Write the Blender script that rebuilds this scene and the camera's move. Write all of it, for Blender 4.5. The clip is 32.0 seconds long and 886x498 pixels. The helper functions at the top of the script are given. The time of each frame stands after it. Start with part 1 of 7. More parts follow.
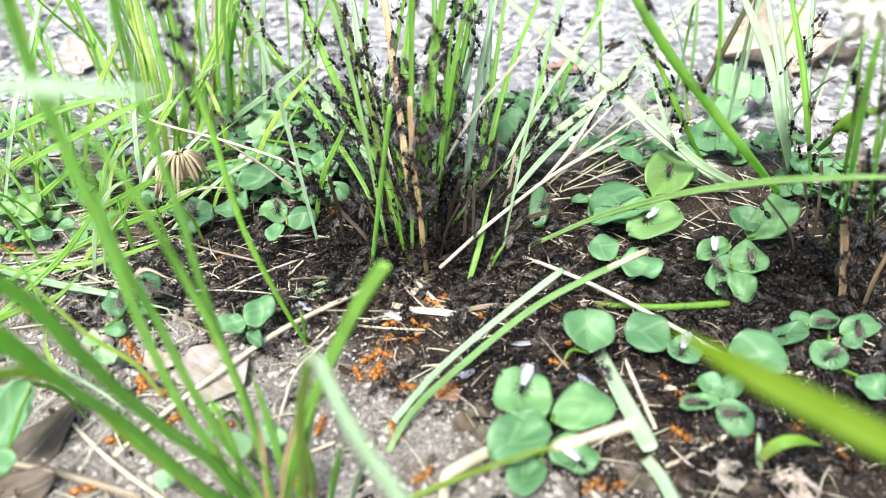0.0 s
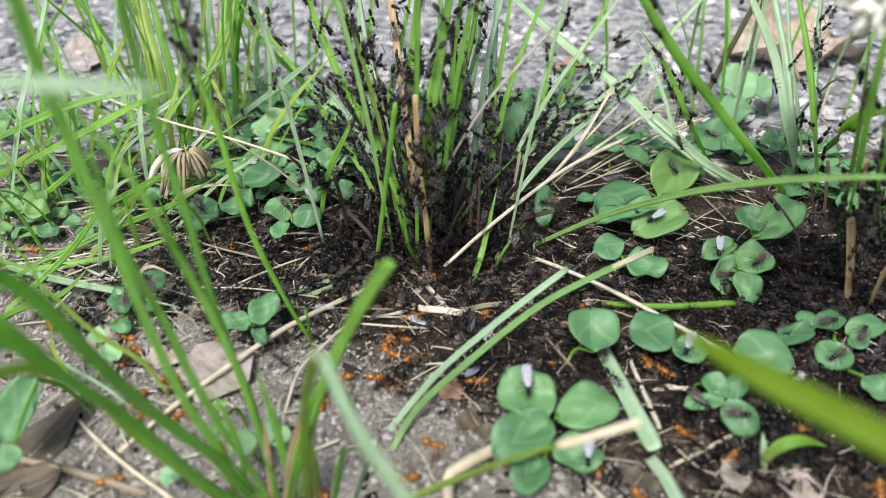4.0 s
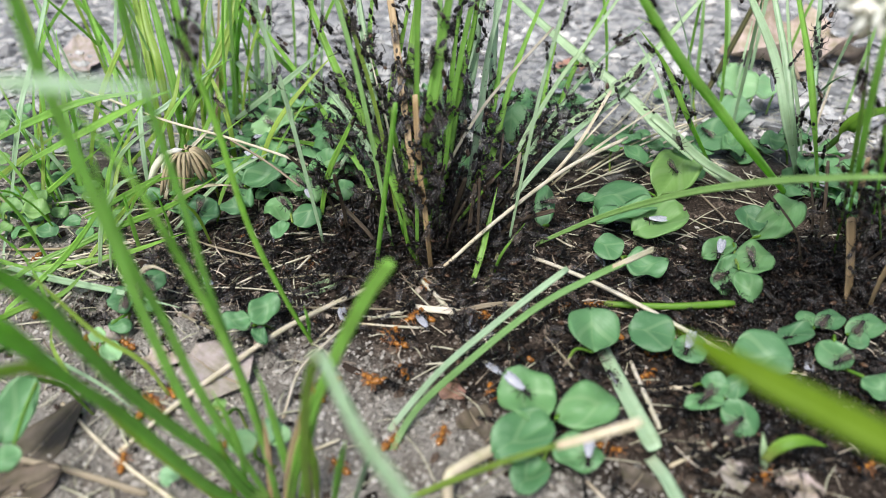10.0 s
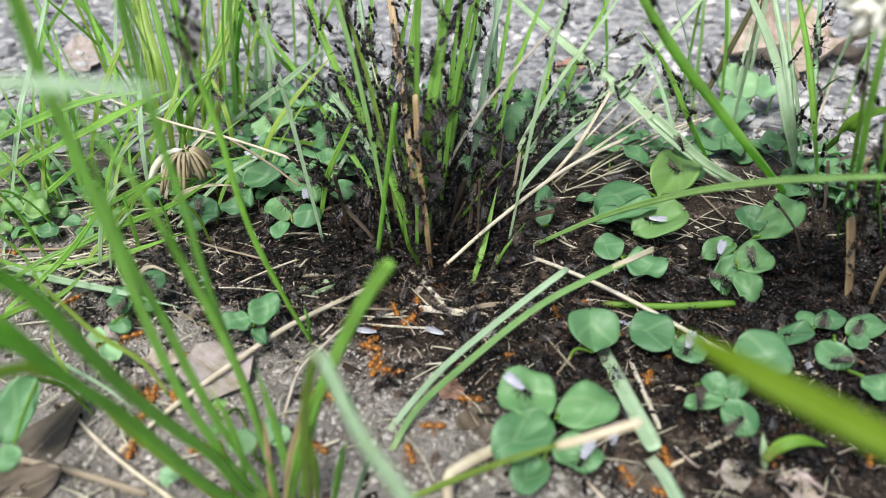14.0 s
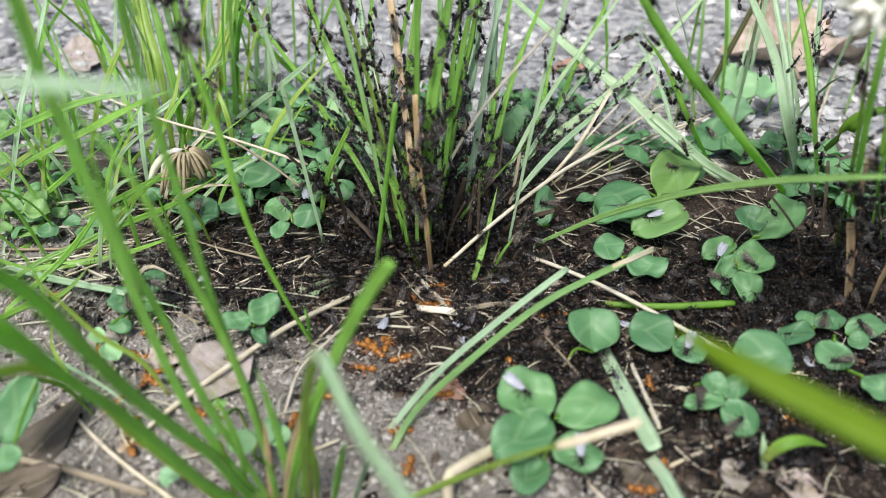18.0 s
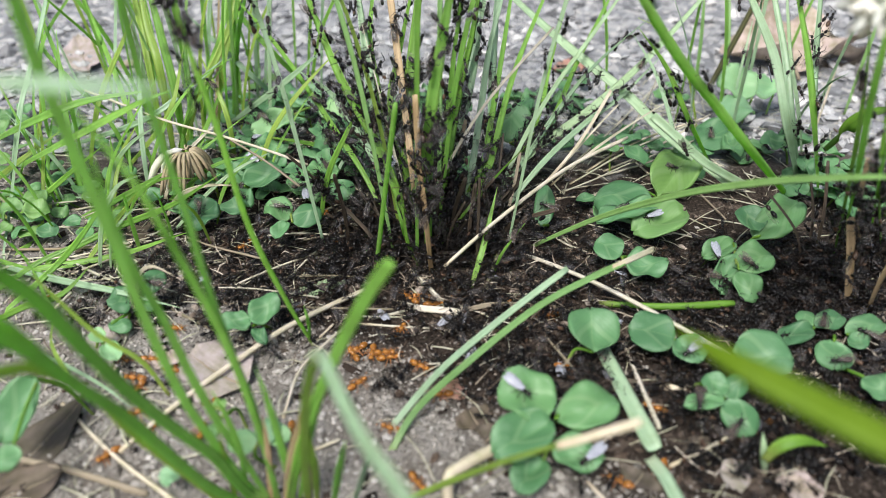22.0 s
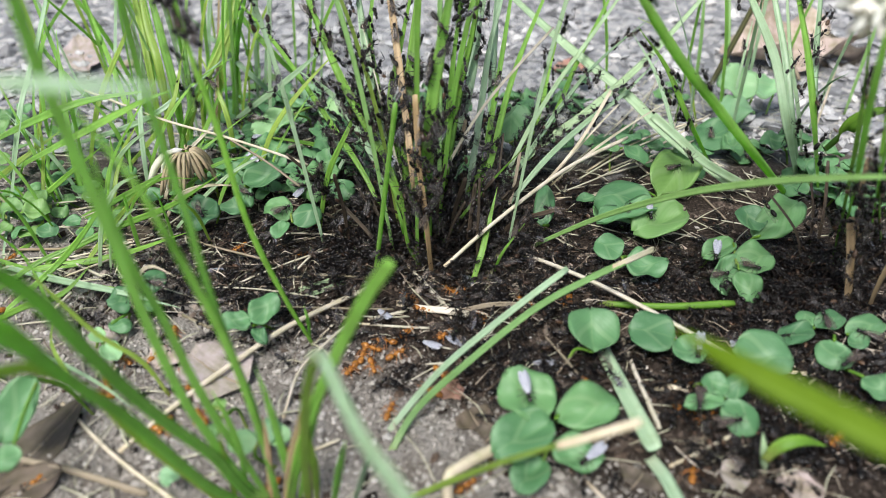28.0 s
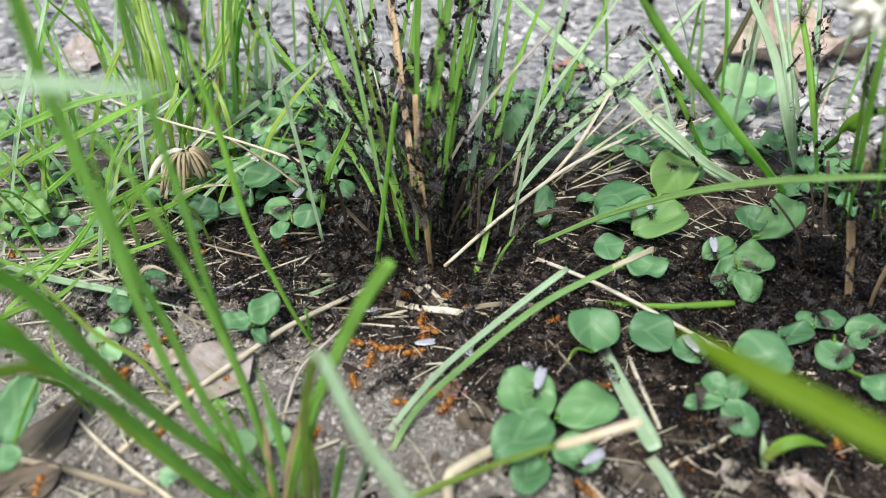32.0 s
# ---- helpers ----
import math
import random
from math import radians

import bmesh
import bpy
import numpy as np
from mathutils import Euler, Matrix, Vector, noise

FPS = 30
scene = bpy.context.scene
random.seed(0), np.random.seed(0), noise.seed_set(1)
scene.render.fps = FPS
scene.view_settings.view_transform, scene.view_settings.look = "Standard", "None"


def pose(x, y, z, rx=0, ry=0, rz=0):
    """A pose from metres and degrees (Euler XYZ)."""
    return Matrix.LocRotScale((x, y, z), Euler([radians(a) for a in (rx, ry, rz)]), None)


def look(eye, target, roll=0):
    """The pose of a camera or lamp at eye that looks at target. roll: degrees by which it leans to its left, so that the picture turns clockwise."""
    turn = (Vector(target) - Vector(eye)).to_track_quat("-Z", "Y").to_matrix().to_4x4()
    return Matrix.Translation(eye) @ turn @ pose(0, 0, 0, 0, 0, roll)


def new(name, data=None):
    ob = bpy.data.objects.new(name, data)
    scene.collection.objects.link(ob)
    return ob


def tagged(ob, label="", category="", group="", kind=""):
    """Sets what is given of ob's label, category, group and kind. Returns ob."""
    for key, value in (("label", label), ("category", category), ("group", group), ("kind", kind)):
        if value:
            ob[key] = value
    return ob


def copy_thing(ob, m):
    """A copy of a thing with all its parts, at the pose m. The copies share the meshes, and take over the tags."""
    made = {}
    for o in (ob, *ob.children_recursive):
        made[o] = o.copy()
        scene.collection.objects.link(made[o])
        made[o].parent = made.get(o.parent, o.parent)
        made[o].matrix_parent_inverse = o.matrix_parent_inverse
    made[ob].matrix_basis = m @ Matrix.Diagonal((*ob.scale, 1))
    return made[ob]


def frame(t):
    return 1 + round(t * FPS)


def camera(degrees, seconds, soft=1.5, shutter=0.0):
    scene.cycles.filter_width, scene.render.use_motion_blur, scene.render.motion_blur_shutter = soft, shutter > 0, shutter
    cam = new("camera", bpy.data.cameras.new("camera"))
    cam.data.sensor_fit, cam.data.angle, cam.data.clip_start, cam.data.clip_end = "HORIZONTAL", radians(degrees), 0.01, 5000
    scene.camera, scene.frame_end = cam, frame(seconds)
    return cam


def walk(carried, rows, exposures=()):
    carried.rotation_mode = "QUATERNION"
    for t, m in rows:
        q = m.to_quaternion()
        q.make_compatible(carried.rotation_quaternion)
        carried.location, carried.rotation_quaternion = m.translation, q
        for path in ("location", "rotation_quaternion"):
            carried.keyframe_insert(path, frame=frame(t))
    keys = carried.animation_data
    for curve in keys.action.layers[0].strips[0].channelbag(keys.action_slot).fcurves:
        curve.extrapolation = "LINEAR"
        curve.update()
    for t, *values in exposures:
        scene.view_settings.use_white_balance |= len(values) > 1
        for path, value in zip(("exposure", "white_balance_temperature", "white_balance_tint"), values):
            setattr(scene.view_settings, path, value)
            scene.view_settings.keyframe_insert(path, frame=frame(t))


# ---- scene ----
MM = 0.001

# camera: a phone on a low rest, 106 mm over the soil, tilted 35 degrees down
cam = camera(62, 32.0, soft=0.9)
cam.data.dof.use_dof = True
cam.data.dof.focus_distance = 0.187
cam.data.dof.aperture_fstop = 14.0


def aim(yaw, pitch, roll):
    """The resting pose turned by small angles in degrees."""
    return pose(0, 0, 0.106, 55, 0, 0) @ pose(0, 0, 0, pitch, yaw, roll)


walk(cam, [(0.0, aim(-0.37, 0.13, -0.25)), (0.5, aim(-0.68, 0.16, -0.42)), (1.0, aim(-0.60, 0.08, -0.40)),
           (1.5, aim(-0.15, 0.0, -0.1)), (2.0, aim(-0.13, 0.0, -0.08)), (3.0, aim(-0.04, 0.0, 0.0)),
           (3.5, aim(0, 0, 0)), (32.0, aim(0, 0, 0))],
     exposures=[(0.0, 2.0), (0.3, 1.75), (0.6, 1.41), (1.0, 1.25), (2.0, 1.24), (32.0, 1.24)])

# light: bright overcast sky with a wide soft sun behind thin cloud
world = bpy.data.worlds.new("sky")
scene.world = world
world.use_nodes = True
sky = world.node_tree.nodes.new("ShaderNodeTexSky")
sky.sky_type, sky.sun_disc = "NISHITA", False
sky.sun_elevation, sky.sun_rotation = radians(58), radians(205)
sky.air_density, sky.dust_density = 1.0, 4.0
world.node_tree.links.new(sky.outputs[0], world.node_tree.nodes["Background"].inputs[0])
world.node_tree.nodes["Background"].inputs[1].default_value = 0.062
sun = new("sun", bpy.data.lights.new("sun", "SUN"))
sun.data.energy, sun.data.angle, sun.data.color = 2.1, radians(20), (0.98, 0.96, 0.95)
sun.matrix_world = look((math.sin(radians(205)), math.cos(radians(205)), math.tan(radians(58))), (0, 0, 0))


# materials
def material(name):
    m = bpy.data.materials.new(name)
    m.use_nodes = True
    t = m.node_tree
    return m, t, t.nodes["Principled BSDF"]


def node(t, kind, **inputs):
    n = t.nodes.new(kind)
    for key, value in inputs.items():
        n.inputs[key.replace("_", " ")].default_value = value
    return n


def ramp(t, source, *stops):
    r = t.nodes.new("ShaderNodeValToRGB")
    els = r.color_ramp.elements
    els[0].position, els[0].color = stops[0][0], (*stops[0][1], 1)
    els[1].position, els[1].color = stops[-1][0], (*stops[-1][1], 1)
    for at, colour in stops[1:-1]:
        e = els.new(at)
        e.color = (*colour, 1)
    t.links.new(source, r.inputs[0])
    return r.outputs[0]


def mix(t, kind, factor, a, b):
    n = t.nodes.new("ShaderNodeMix")
    n.data_type, n.blend_type = "RGBA", kind
    for socket, value in ((n.inputs[0], factor), (n.inputs[6], a), (n.inputs[7], b)):
        if isinstance(value, bpy.types.NodeSocket):
            t.links.new(value, socket)
        elif isinstance(value, tuple):
            socket.default_value = (*value, 1)
        else:
            socket.default_value = value
    return n.outputs[2]


def bump(t, height, bsdf, strength, distance):
    b = node(t, "ShaderNodeBump", Strength=strength, Distance=distance)
    t.links.new(height, b.inputs["Height"])
    t.links.new(b.outputs[0], bsdf.inputs["Normal"])


def coords(t, which, scale=(1, 1, 1)):
    c = t.nodes.new("ShaderNodeTexCoord")
    m = node(t, "ShaderNodeMapping", Scale=scale)
    t.links.new(c.outputs[which], m.inputs[0])
    return m.outputs[0]


def noise_tex(t, vector, scale, detail=4.0, rough=0.6):
    n = node(t, "ShaderNodeTexNoise", Scale=scale, Detail=detail, Roughness=rough)
    t.links.new(vector, n.inputs["Vector"])
    return n.outputs["Fac"]


def leafy(name, dark, light, base, through_colour, thin=0.35, rough=0.42, vein=900.0, spots=0.35, shine=0.5):
    """A leaf or blade: long fibres, paler base, blotches, and light that shines through."""
    m, t, b = material(name)
    uv = coords(t, "UV", (vein, 14, 1))
    fibre = noise_tex(t, uv, 1.0, 3.0)
    blotch = noise_tex(t, coords(t, "Object"), 260.0, 5.0)
    info = t.nodes.new("ShaderNodeObjectInfo")
    colour = ramp(t, fibre, (0.3, dark), (0.7, light))
    colour = mix(t, "MULTIPLY", spots, colour, ramp(t, blotch, (0.35, (0.55, 0.6, 0.4)), (0.6, (1.0, 1.0, 1.0))))
    tone = ramp(t, info.outputs["Random"], (0.0, (0.80, 0.84, 0.76)), (0.5, (1.0, 1.0, 1.0)), (1.0, (1.10, 1.05, 0.94)))
    colour = mix(t, "MULTIPLY", 1.0, colour, tone)
    sep = t.nodes.new("ShaderNodeSeparateXYZ")
    t.links.new(coords(t, "UV", (1, 14, 1)), sep.inputs[0])
    colour = mix(t, "MIX", ramp(t, sep.outputs[1], (0.0, (0.8, 0.8, 0.8)), (0.07, (0.0, 0.0, 0.0))), colour, base)
    t.links.new(colour, b.inputs["Base Color"])
    b.inputs["Roughness"].default_value = rough
    b.inputs["Specular IOR Level"].default_value = shine
    bump(t, fibre, b, 0.35, 0.0002)
    if thin:
        tr = t.nodes.new("ShaderNodeBsdfTranslucent")
        t.links.new(mix(t, "MULTIPLY", 1.0, colour, through_colour), tr.inputs[0])
        mx = node(t, "ShaderNodeMixShader", Fac=thin)
        t.links.new(b.outputs[0], mx.inputs[1])
        t.links.new(tr.outputs[0], mx.inputs[2])
        t.links.new(mx.outputs[0], t.nodes["Material Output"].inputs[0])
    return m


GRASS = leafy("grass_green", (0.20, 0.39, 0.075), (0.37, 0.58, 0.17), (0.36, 0.45, 0.15), (1.6, 1.85, 0.9), 0.55)
# Grass green lightened for gloss and light passing through the near blades.
GRASS_LIT = leafy("grass_green_lit", (0.22, 0.43, 0.09), (0.38, 0.61, 0.19), (0.40, 0.47, 0.18), (1.6, 1.8, 0.9), 0.5)
GRASS_COOL = leafy("grass_cool_green", (0.20, 0.38, 0.13), (0.35, 0.56, 0.25), (0.34, 0.44, 0.2), (1.4, 1.6, 0.9), 0.4)
GRASS_DARK = leafy("grass_deep_green", (0.09, 0.22, 0.02), (0.17, 0.34, 0.04), (0.3, 0.33, 0.1), (1.6, 1.9, 0.4), 0.3, 0.6)
GRASS_DEEP = leafy("grass_dark_olive", (0.085, 0.165, 0.006), (0.15, 0.26, 0.012), (0.15, 0.22, 0.02), (1.5, 1.7, 0.3), 0.3, 0.6, shine=0.2)
STEM_OLIVE = leafy("stem_dark_olive", (0.035, 0.04, 0.007), (0.095, 0.085, 0.022), (0.08, 0.07, 0.03), (1.2, 1.2, 0.4), 0.05, 0.5)
# Pale blades; the sky's sheen on them is mixed into this colour.
GRASS_PALE = leafy("grass_pale_green_sheen", (0.32, 0.48, 0.30), (0.49, 0.64, 0.46), (0.44, 0.5, 0.34), (1.1, 1.3, 1.15), 0.35)
GRASS_LIME = leafy("grass_yellow_green", (0.25, 0.37, 0.07), (0.41, 0.54, 0.14), (0.45, 0.45, 0.15), (1.6, 1.8, 0.5), 0.45)
STRAW = leafy("straw_pale", (0.49, 0.44, 0.355), (0.78, 0.735, 0.64), (0.52, 0.43, 0.28), (1.2, 1.1, 0.9), 0.12, 0.5, spots=0.6)
STRAW_ORANGE = leafy("sheath_orange_brown", (0.24, 0.165, 0.09), (0.54, 0.42, 0.26), (0.40, 0.27, 0.14), (1.3, 1.0, 0.6), 0.15, 0.5)
STRAW_BROWN = leafy("stem_grey_brown", (0.18, 0.145, 0.10), (0.36, 0.31, 0.23), (0.22, 0.17, 0.12), (1.2, 1.0, 0.7), 0.05, 0.7)
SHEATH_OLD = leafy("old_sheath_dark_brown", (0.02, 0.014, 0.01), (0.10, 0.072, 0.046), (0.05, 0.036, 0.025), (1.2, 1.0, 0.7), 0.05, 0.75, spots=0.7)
LEAF_PINK = leafy("dead_leaf_pinkish", (0.33, 0.275, 0.27), (0.50, 0.43, 0.43), (0.3, 0.2, 0.18), (1.1, 1.0, 0.9), 0.1, 0.7, 500.0, 0.9)
LEAF_RED = leafy("dead_leaf_russet", (0.28, 0.14, 0.11), (0.44, 0.27, 0.22), (0.3, 0.14, 0.1), (1.2, 0.9, 0.8), 0.1, 0.6, 500.0, 0.9)
LEAF_TAN = leafy("dead_leaf_tan", (0.40, 0.305, 0.265), (0.60, 0.50, 0.445), (0.4, 0.25, 0.18), (1.2, 1.0, 0.8), 0.15, 0.65, 500.0, 0.9)
LEAF_GREY = leafy("dead_leaf_grey_brown", (0.055, 0.043, 0.034), (0.15, 0.12, 0.096), (0.16, 0.12, 0.1), (1.1, 1.0, 0.9), 0.05, 0.75, 500.0, 0.9)
PETAL = leafy("petal_white", (0.74, 0.74, 0.69), (0.84, 0.84, 0.8), (0.8, 0.8, 0.75), (1.1, 1.1, 1.0), 0.3, 0.5)
PETAL_DRY = leafy("petal_dry_tan", (0.26, 0.20, 0.12), (0.58, 0.48, 0.34), (0.44, 0.37, 0.24), (1.1, 1.0, 0.7), 0.15, 0.6)


def clover_material(name, dark, light):
    """Clover leaflet: cool green with a pale angled band, fine side veins."""
    m, t, b = material(name)
    uv = coords(t, "UV")
    sep = t.nodes.new("ShaderNodeSeparateXYZ")
    t.links.new(uv, sep.inputs[0])
    arm = t.nodes.new("ShaderNodeMath")
    arm.operation = "ABSOLUTE"
    t.links.new(sep.outputs[0], arm.inputs[0])
    tilt = t.nodes.new("ShaderNodeMath")
    tilt.operation, tilt.inputs[1].default_value = "MULTIPLY_ADD", 0.55
    t.links.new(arm.outputs[0], tilt.inputs[0])
    t.links.new(sep.outputs[1], tilt.inputs[2])
    info = t.nodes.new("ShaderNodeObjectInfo")
    wave = node(t, "ShaderNodeTexWave", Scale=3.2, Distortion=2.2, Detail=4.0)
    wave.bands_direction = "Y"
    skew = t.nodes.new("ShaderNodeCombineXYZ")
    t.links.new(sep.outputs[0], skew.inputs[0])
    t.links.new(tilt.outputs[0], skew.inputs[1])
    t.links.new(skew.outputs[0], wave.inputs[0])
    blotch = noise_tex(t, coords(t, "Object"), 330.0, 5.0)
    colour = ramp(t, blotch, (0.3, dark), (0.7, light))
    tone = ramp(t, info.outputs["Random"], (0.0, (0.55, 0.66, 0.62)), (0.55, (0.98, 1.0, 0.98)), (1.0, (1.14, 1.08, 0.90)))
    colour = mix(t, "MULTIPLY", 1.0, colour, tone)
    fleck = noise_tex(t, coords(t, "Object"), 950.0, 5.0)
    colour = mix(t, "MIX", ramp(t, fleck, (0.50, (0.0, 0.0, 0.0)), (0.70, (0.5, 0.5, 0.5))), colour, (0.36, 0.52, 0.36))
    colour = mix(t, "MULTIPLY", 0.10, colour, ramp(t, wave.outputs[0], (0.4, (1.0, 1.0, 1.0)), (0.85, (0.55, 0.65, 0.52))))
    band = ramp(t, tilt.outputs[0], (0.56, (0.0, 0.0, 0.0)), (0.63, (0.22, 0.22, 0.22)), (0.67, (0.16, 0.16, 0.16)), (0.74, (0.0, 0.0, 0.0)))
    colour = mix(t, "MIX", band, colour, (0.38, 0.52, 0.30))
    mid = ramp(t, arm.outputs[0], (0.0, (0.2, 0.2, 0.2)), (0.05, (0.0, 0.0, 0.0)))
    colour = mix(t, "MIX", mid, colour, (0.30, 0.44, 0.20))
    t.links.new(colour, b.inputs["Base Color"])
    b.inputs["Roughness"].default_value = 0.52
    bump(t, wave.outputs[0], b, 0.10, 0.0002)
    tr = t.nodes.new("ShaderNodeBsdfTranslucent")
    t.links.new(mix(t, "MULTIPLY", 1.0, colour, (1.5, 1.7, 0.7)), tr.inputs[0])
    mx = node(t, "ShaderNodeMixShader", Fac=0.3)
    t.links.new(b.outputs[0], mx.inputs[1])
    t.links.new(tr.outputs[0], mx.inputs[2])
    t.links.new(mx.outputs[0], t.nodes["Material Output"].inputs[0])
    return m


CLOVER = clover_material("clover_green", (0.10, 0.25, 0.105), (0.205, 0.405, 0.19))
# Pale clover green, with the brightness of lit leaves added to it.
CLOVER_PALE_LIT = clover_material("clover_pale_green_lit", (0.24, 0.44, 0.24), (0.38, 0.58, 0.36))
# Clover green darkened: the shade of the grass is put into the colour.
CLOVER_SHADED = clover_material("clover_green_shaded", (0.085, 0.215, 0.095), (0.17, 0.35, 0.165))
CLOVER_LIME = clover_material("clover_yellow_green", (0.13, 0.28, 0.085), (0.26, 0.42, 0.16))


def soil_material():
    """Bare grey-brown soil with grit near, bluish grey gravelly asphalt farther off."""
    m, t, b = material("soil_and_gravel")
    at = coords(t, "Object")
    fine = noise_tex(t, at, 1500.0, 6.0, 0.7)
    coarse = noise_tex(t, at, 70.0, 5.0)
    soil = ramp(t, fine, (0.30, (0.16, 0.145, 0.125)), (0.46, (0.33, 0.31, 0.278)), (0.72, (0.48, 0.46, 0.42)))
    soil = mix(t, "MULTIPLY", 0.75, soil, ramp(t, coarse, (0.38, (0.40, 0.355, 0.315)), (0.6, (1.0, 1.0, 1.0))))
    place = t.nodes.new("ShaderNodeSeparateXYZ")
    t.links.new(at, place.inputs[0])
    slant = t.nodes.new("ShaderNodeMath")
    slant.operation, slant.inputs[1].default_value = "MULTIPLY_ADD", 0.75
    t.links.new(place.outputs[0], slant.inputs[0])
    t.links.new(place.outputs[1], slant.inputs[2])
    rough_edge = t.nodes.new("ShaderNodeMath")
    rough_edge.operation, rough_edge.inputs[1].default_value = "MULTIPLY_ADD", 0.05
    t.links.new(noise_tex(t, at, 45.0, 6.0, 0.7), rough_edge.inputs[0])
    t.links.new(slant.outputs[0], rough_edge.inputs[2])
    humus = ramp(t, fine, (0.34, (0.008, 0.006, 0.0045)), (0.54, (0.045, 0.034, 0.026)), (0.72, (0.20, 0.16, 0.128)))
    crumb = ramp(t, fine, (0.3, (0.02, 0.015, 0.011)), (0.53, (0.17, 0.132, 0.104)), (0.74, (0.40, 0.34, 0.285)))
    humus = mix(t, "MIX", ramp(t, noise_tex(t, at, 120.0, 6.0, 0.7), (0.53, (0.0, 0.0, 0.0)), (0.64, (1.0, 1.0, 1.0))), humus, crumb)
    damp = mix(t, "MULTIPLY", 1.0, ramp(t, rough_edge.outputs[0], (0.112, (0.0, 0.0, 0.0)), (0.131, (1.0, 1.0, 1.0))), ramp(t, place.outputs[1], (0.188, (1.0, 1.0, 1.0)), (0.212, (0.25, 0.25, 0.25))))
    wide = ramp(t, place.outputs[0], (0.17, (1.0, 1.0, 1.0)), (0.24, (0.0, 0.0, 0.0)))
    damp = mix(t, "MULTIPLY", 1.0, damp, wide)
    soil = mix(t, "MIX", damp, soil, humus)
    chip = node(t, "ShaderNodeTexVoronoi", Scale=300.0)
    t.links.new(at, chip.inputs["Vector"])
    sepc = t.nodes.new("ShaderNodeSeparateColor")
    t.links.new(chip.outputs["Color"], sepc.inputs[0])
    stone = ramp(t, sepc.outputs[0], (0.0, (0.18, 0.185, 0.19)), (0.5, (0.37, 0.38, 0.39)), (0.85, (0.50, 0.50, 0.49)), (1.0, (0.64, 0.62, 0.58)))
    stone = mix(t, "MULTIPLY", 0.6, stone, ramp(t, fine, (0.3, (0.5, 0.5, 0.5)), (0.6, (1.0, 1.0, 1.0))))
    sep = t.nodes.new("ShaderNodeSeparateXYZ")
    t.links.new(at, sep.inputs[0])
    edge = t.nodes.new("ShaderNodeMath")
    edge.operation, edge.inputs[1].default_value = "MULTIPLY_ADD", 0.12
    t.links.new(coarse, edge.inputs[0])
    t.links.new(sep.outputs[1], edge.inputs[2])
    far = ramp(t, edge.outputs[0], (0.258, (0.0, 0.0, 0.0)), (0.280, (1.0, 1.0, 1.0)))
    t.links.new(mix(t, "MIX", far, soil, stone), b.inputs["Base Color"])
    b.inputs["Roughness"].default_value = 0.9
    b.inputs["Specular IOR Level"].default_value = 0.15
    bump(t, fine, b, 1.0, 0.0012)
    return m


SOIL = soil_material()


def grit_material(name, stops, rough=0.8, shine=0.15):
    m, t, b = material(name)
    geo = t.nodes.new("ShaderNodeNewGeometry")
    colour = ramp(t, geo.outputs["Random Per Island"], *stops)
    spot = noise_tex(t, coords(t, "Object"), 1400.0, 4.0)
    t.links.new(mix(t, "MULTIPLY", 0.6, colour, ramp(t, spot, (0.35, (0.5, 0.48, 0.45)), (0.6, (1.0, 1.0, 1.0)))), b.inputs["Base Color"])
    b.inputs["Roughness"].default_value = rough
    b.inputs["Specular IOR Level"].default_value = shine
    bump(t, spot, b, 0.5, 0.0003)
    return m


GRIT = grit_material("soil_grains", ((0.0, (0.10, 0.088, 0.074)), (0.35, (0.28, 0.262, 0.235)), (0.85, (0.40, 0.38, 0.345)), (1.0, (0.56, 0.54, 0.50))))
GRAVEL = grit_material("grey_gravel", ((0.0, (0.08, 0.082, 0.086)), (0.4, (0.36, 0.365, 0.37)), (0.85, (0.48, 0.49, 0.49)), (1.0, (0.74, 0.72, 0.69))))
CHAFF = grit_material("dark_chaff", ((0.0, (0.015, 0.011, 0.009)), (0.6, (0.03, 0.023, 0.018)), (0.95, (0.08, 0.062, 0.05)), (1.0, (0.4, 0.34, 0.26))))

SCRAP = grit_material("brown_leaf_scraps", ((0.0, (0.012, 0.009, 0.007)), (0.5, (0.04, 0.028, 0.021)), (0.85, (0.12, 0.088, 0.066)), (1.0, (0.30, 0.245, 0.20))))

FIBRE = grit_material("plant_fibre", ((0.0, (0.03, 0.022, 0.016)), (0.45, (0.13, 0.10, 0.075)), (0.75, (0.34, 0.29, 0.225)), (1.0, (0.66, 0.60, 0.50))))

CLOD = grit_material("dark_soil_clods", ((0.0, (0.014, 0.0105, 0.008)), (0.4, (0.075, 0.056, 0.043)), (0.75, (0.24, 0.195, 0.158)), (1.0, (0.46, 0.40, 0.34))), 0.95, 0.1)

SWARM = grit_material("swarm_shells", ((0.0, (0.0025, 0.002, 0.0018)), (0.8, (0.005, 0.004, 0.0035)), (0.95, (0.03, 0.018, 0.012)), (1.0, (0.11, 0.065, 0.04))), 0.3, 0.3)


def shell_material(name, dark, light, rough, through_amount=0.0):
    m, t, b = material(name)
    spot = noise_tex(t, coords(t, "Object"), 1800.0, 4.0)
    t.links.new(ramp(t, spot, (0.35, dark), (0.65, light)), b.inputs["Base Color"])
    b.inputs["Roughness"].default_value = rough
    b.inputs["Specular IOR Level"].default_value = 0.35
    b.inputs["Subsurface Weight"].default_value = through_amount
    b.inputs["Subsurface Radius"].default_value = (0.0006, 0.0003, 0.0001)
    bump(t, spot, b, 0.3, 0.00006)
    return m


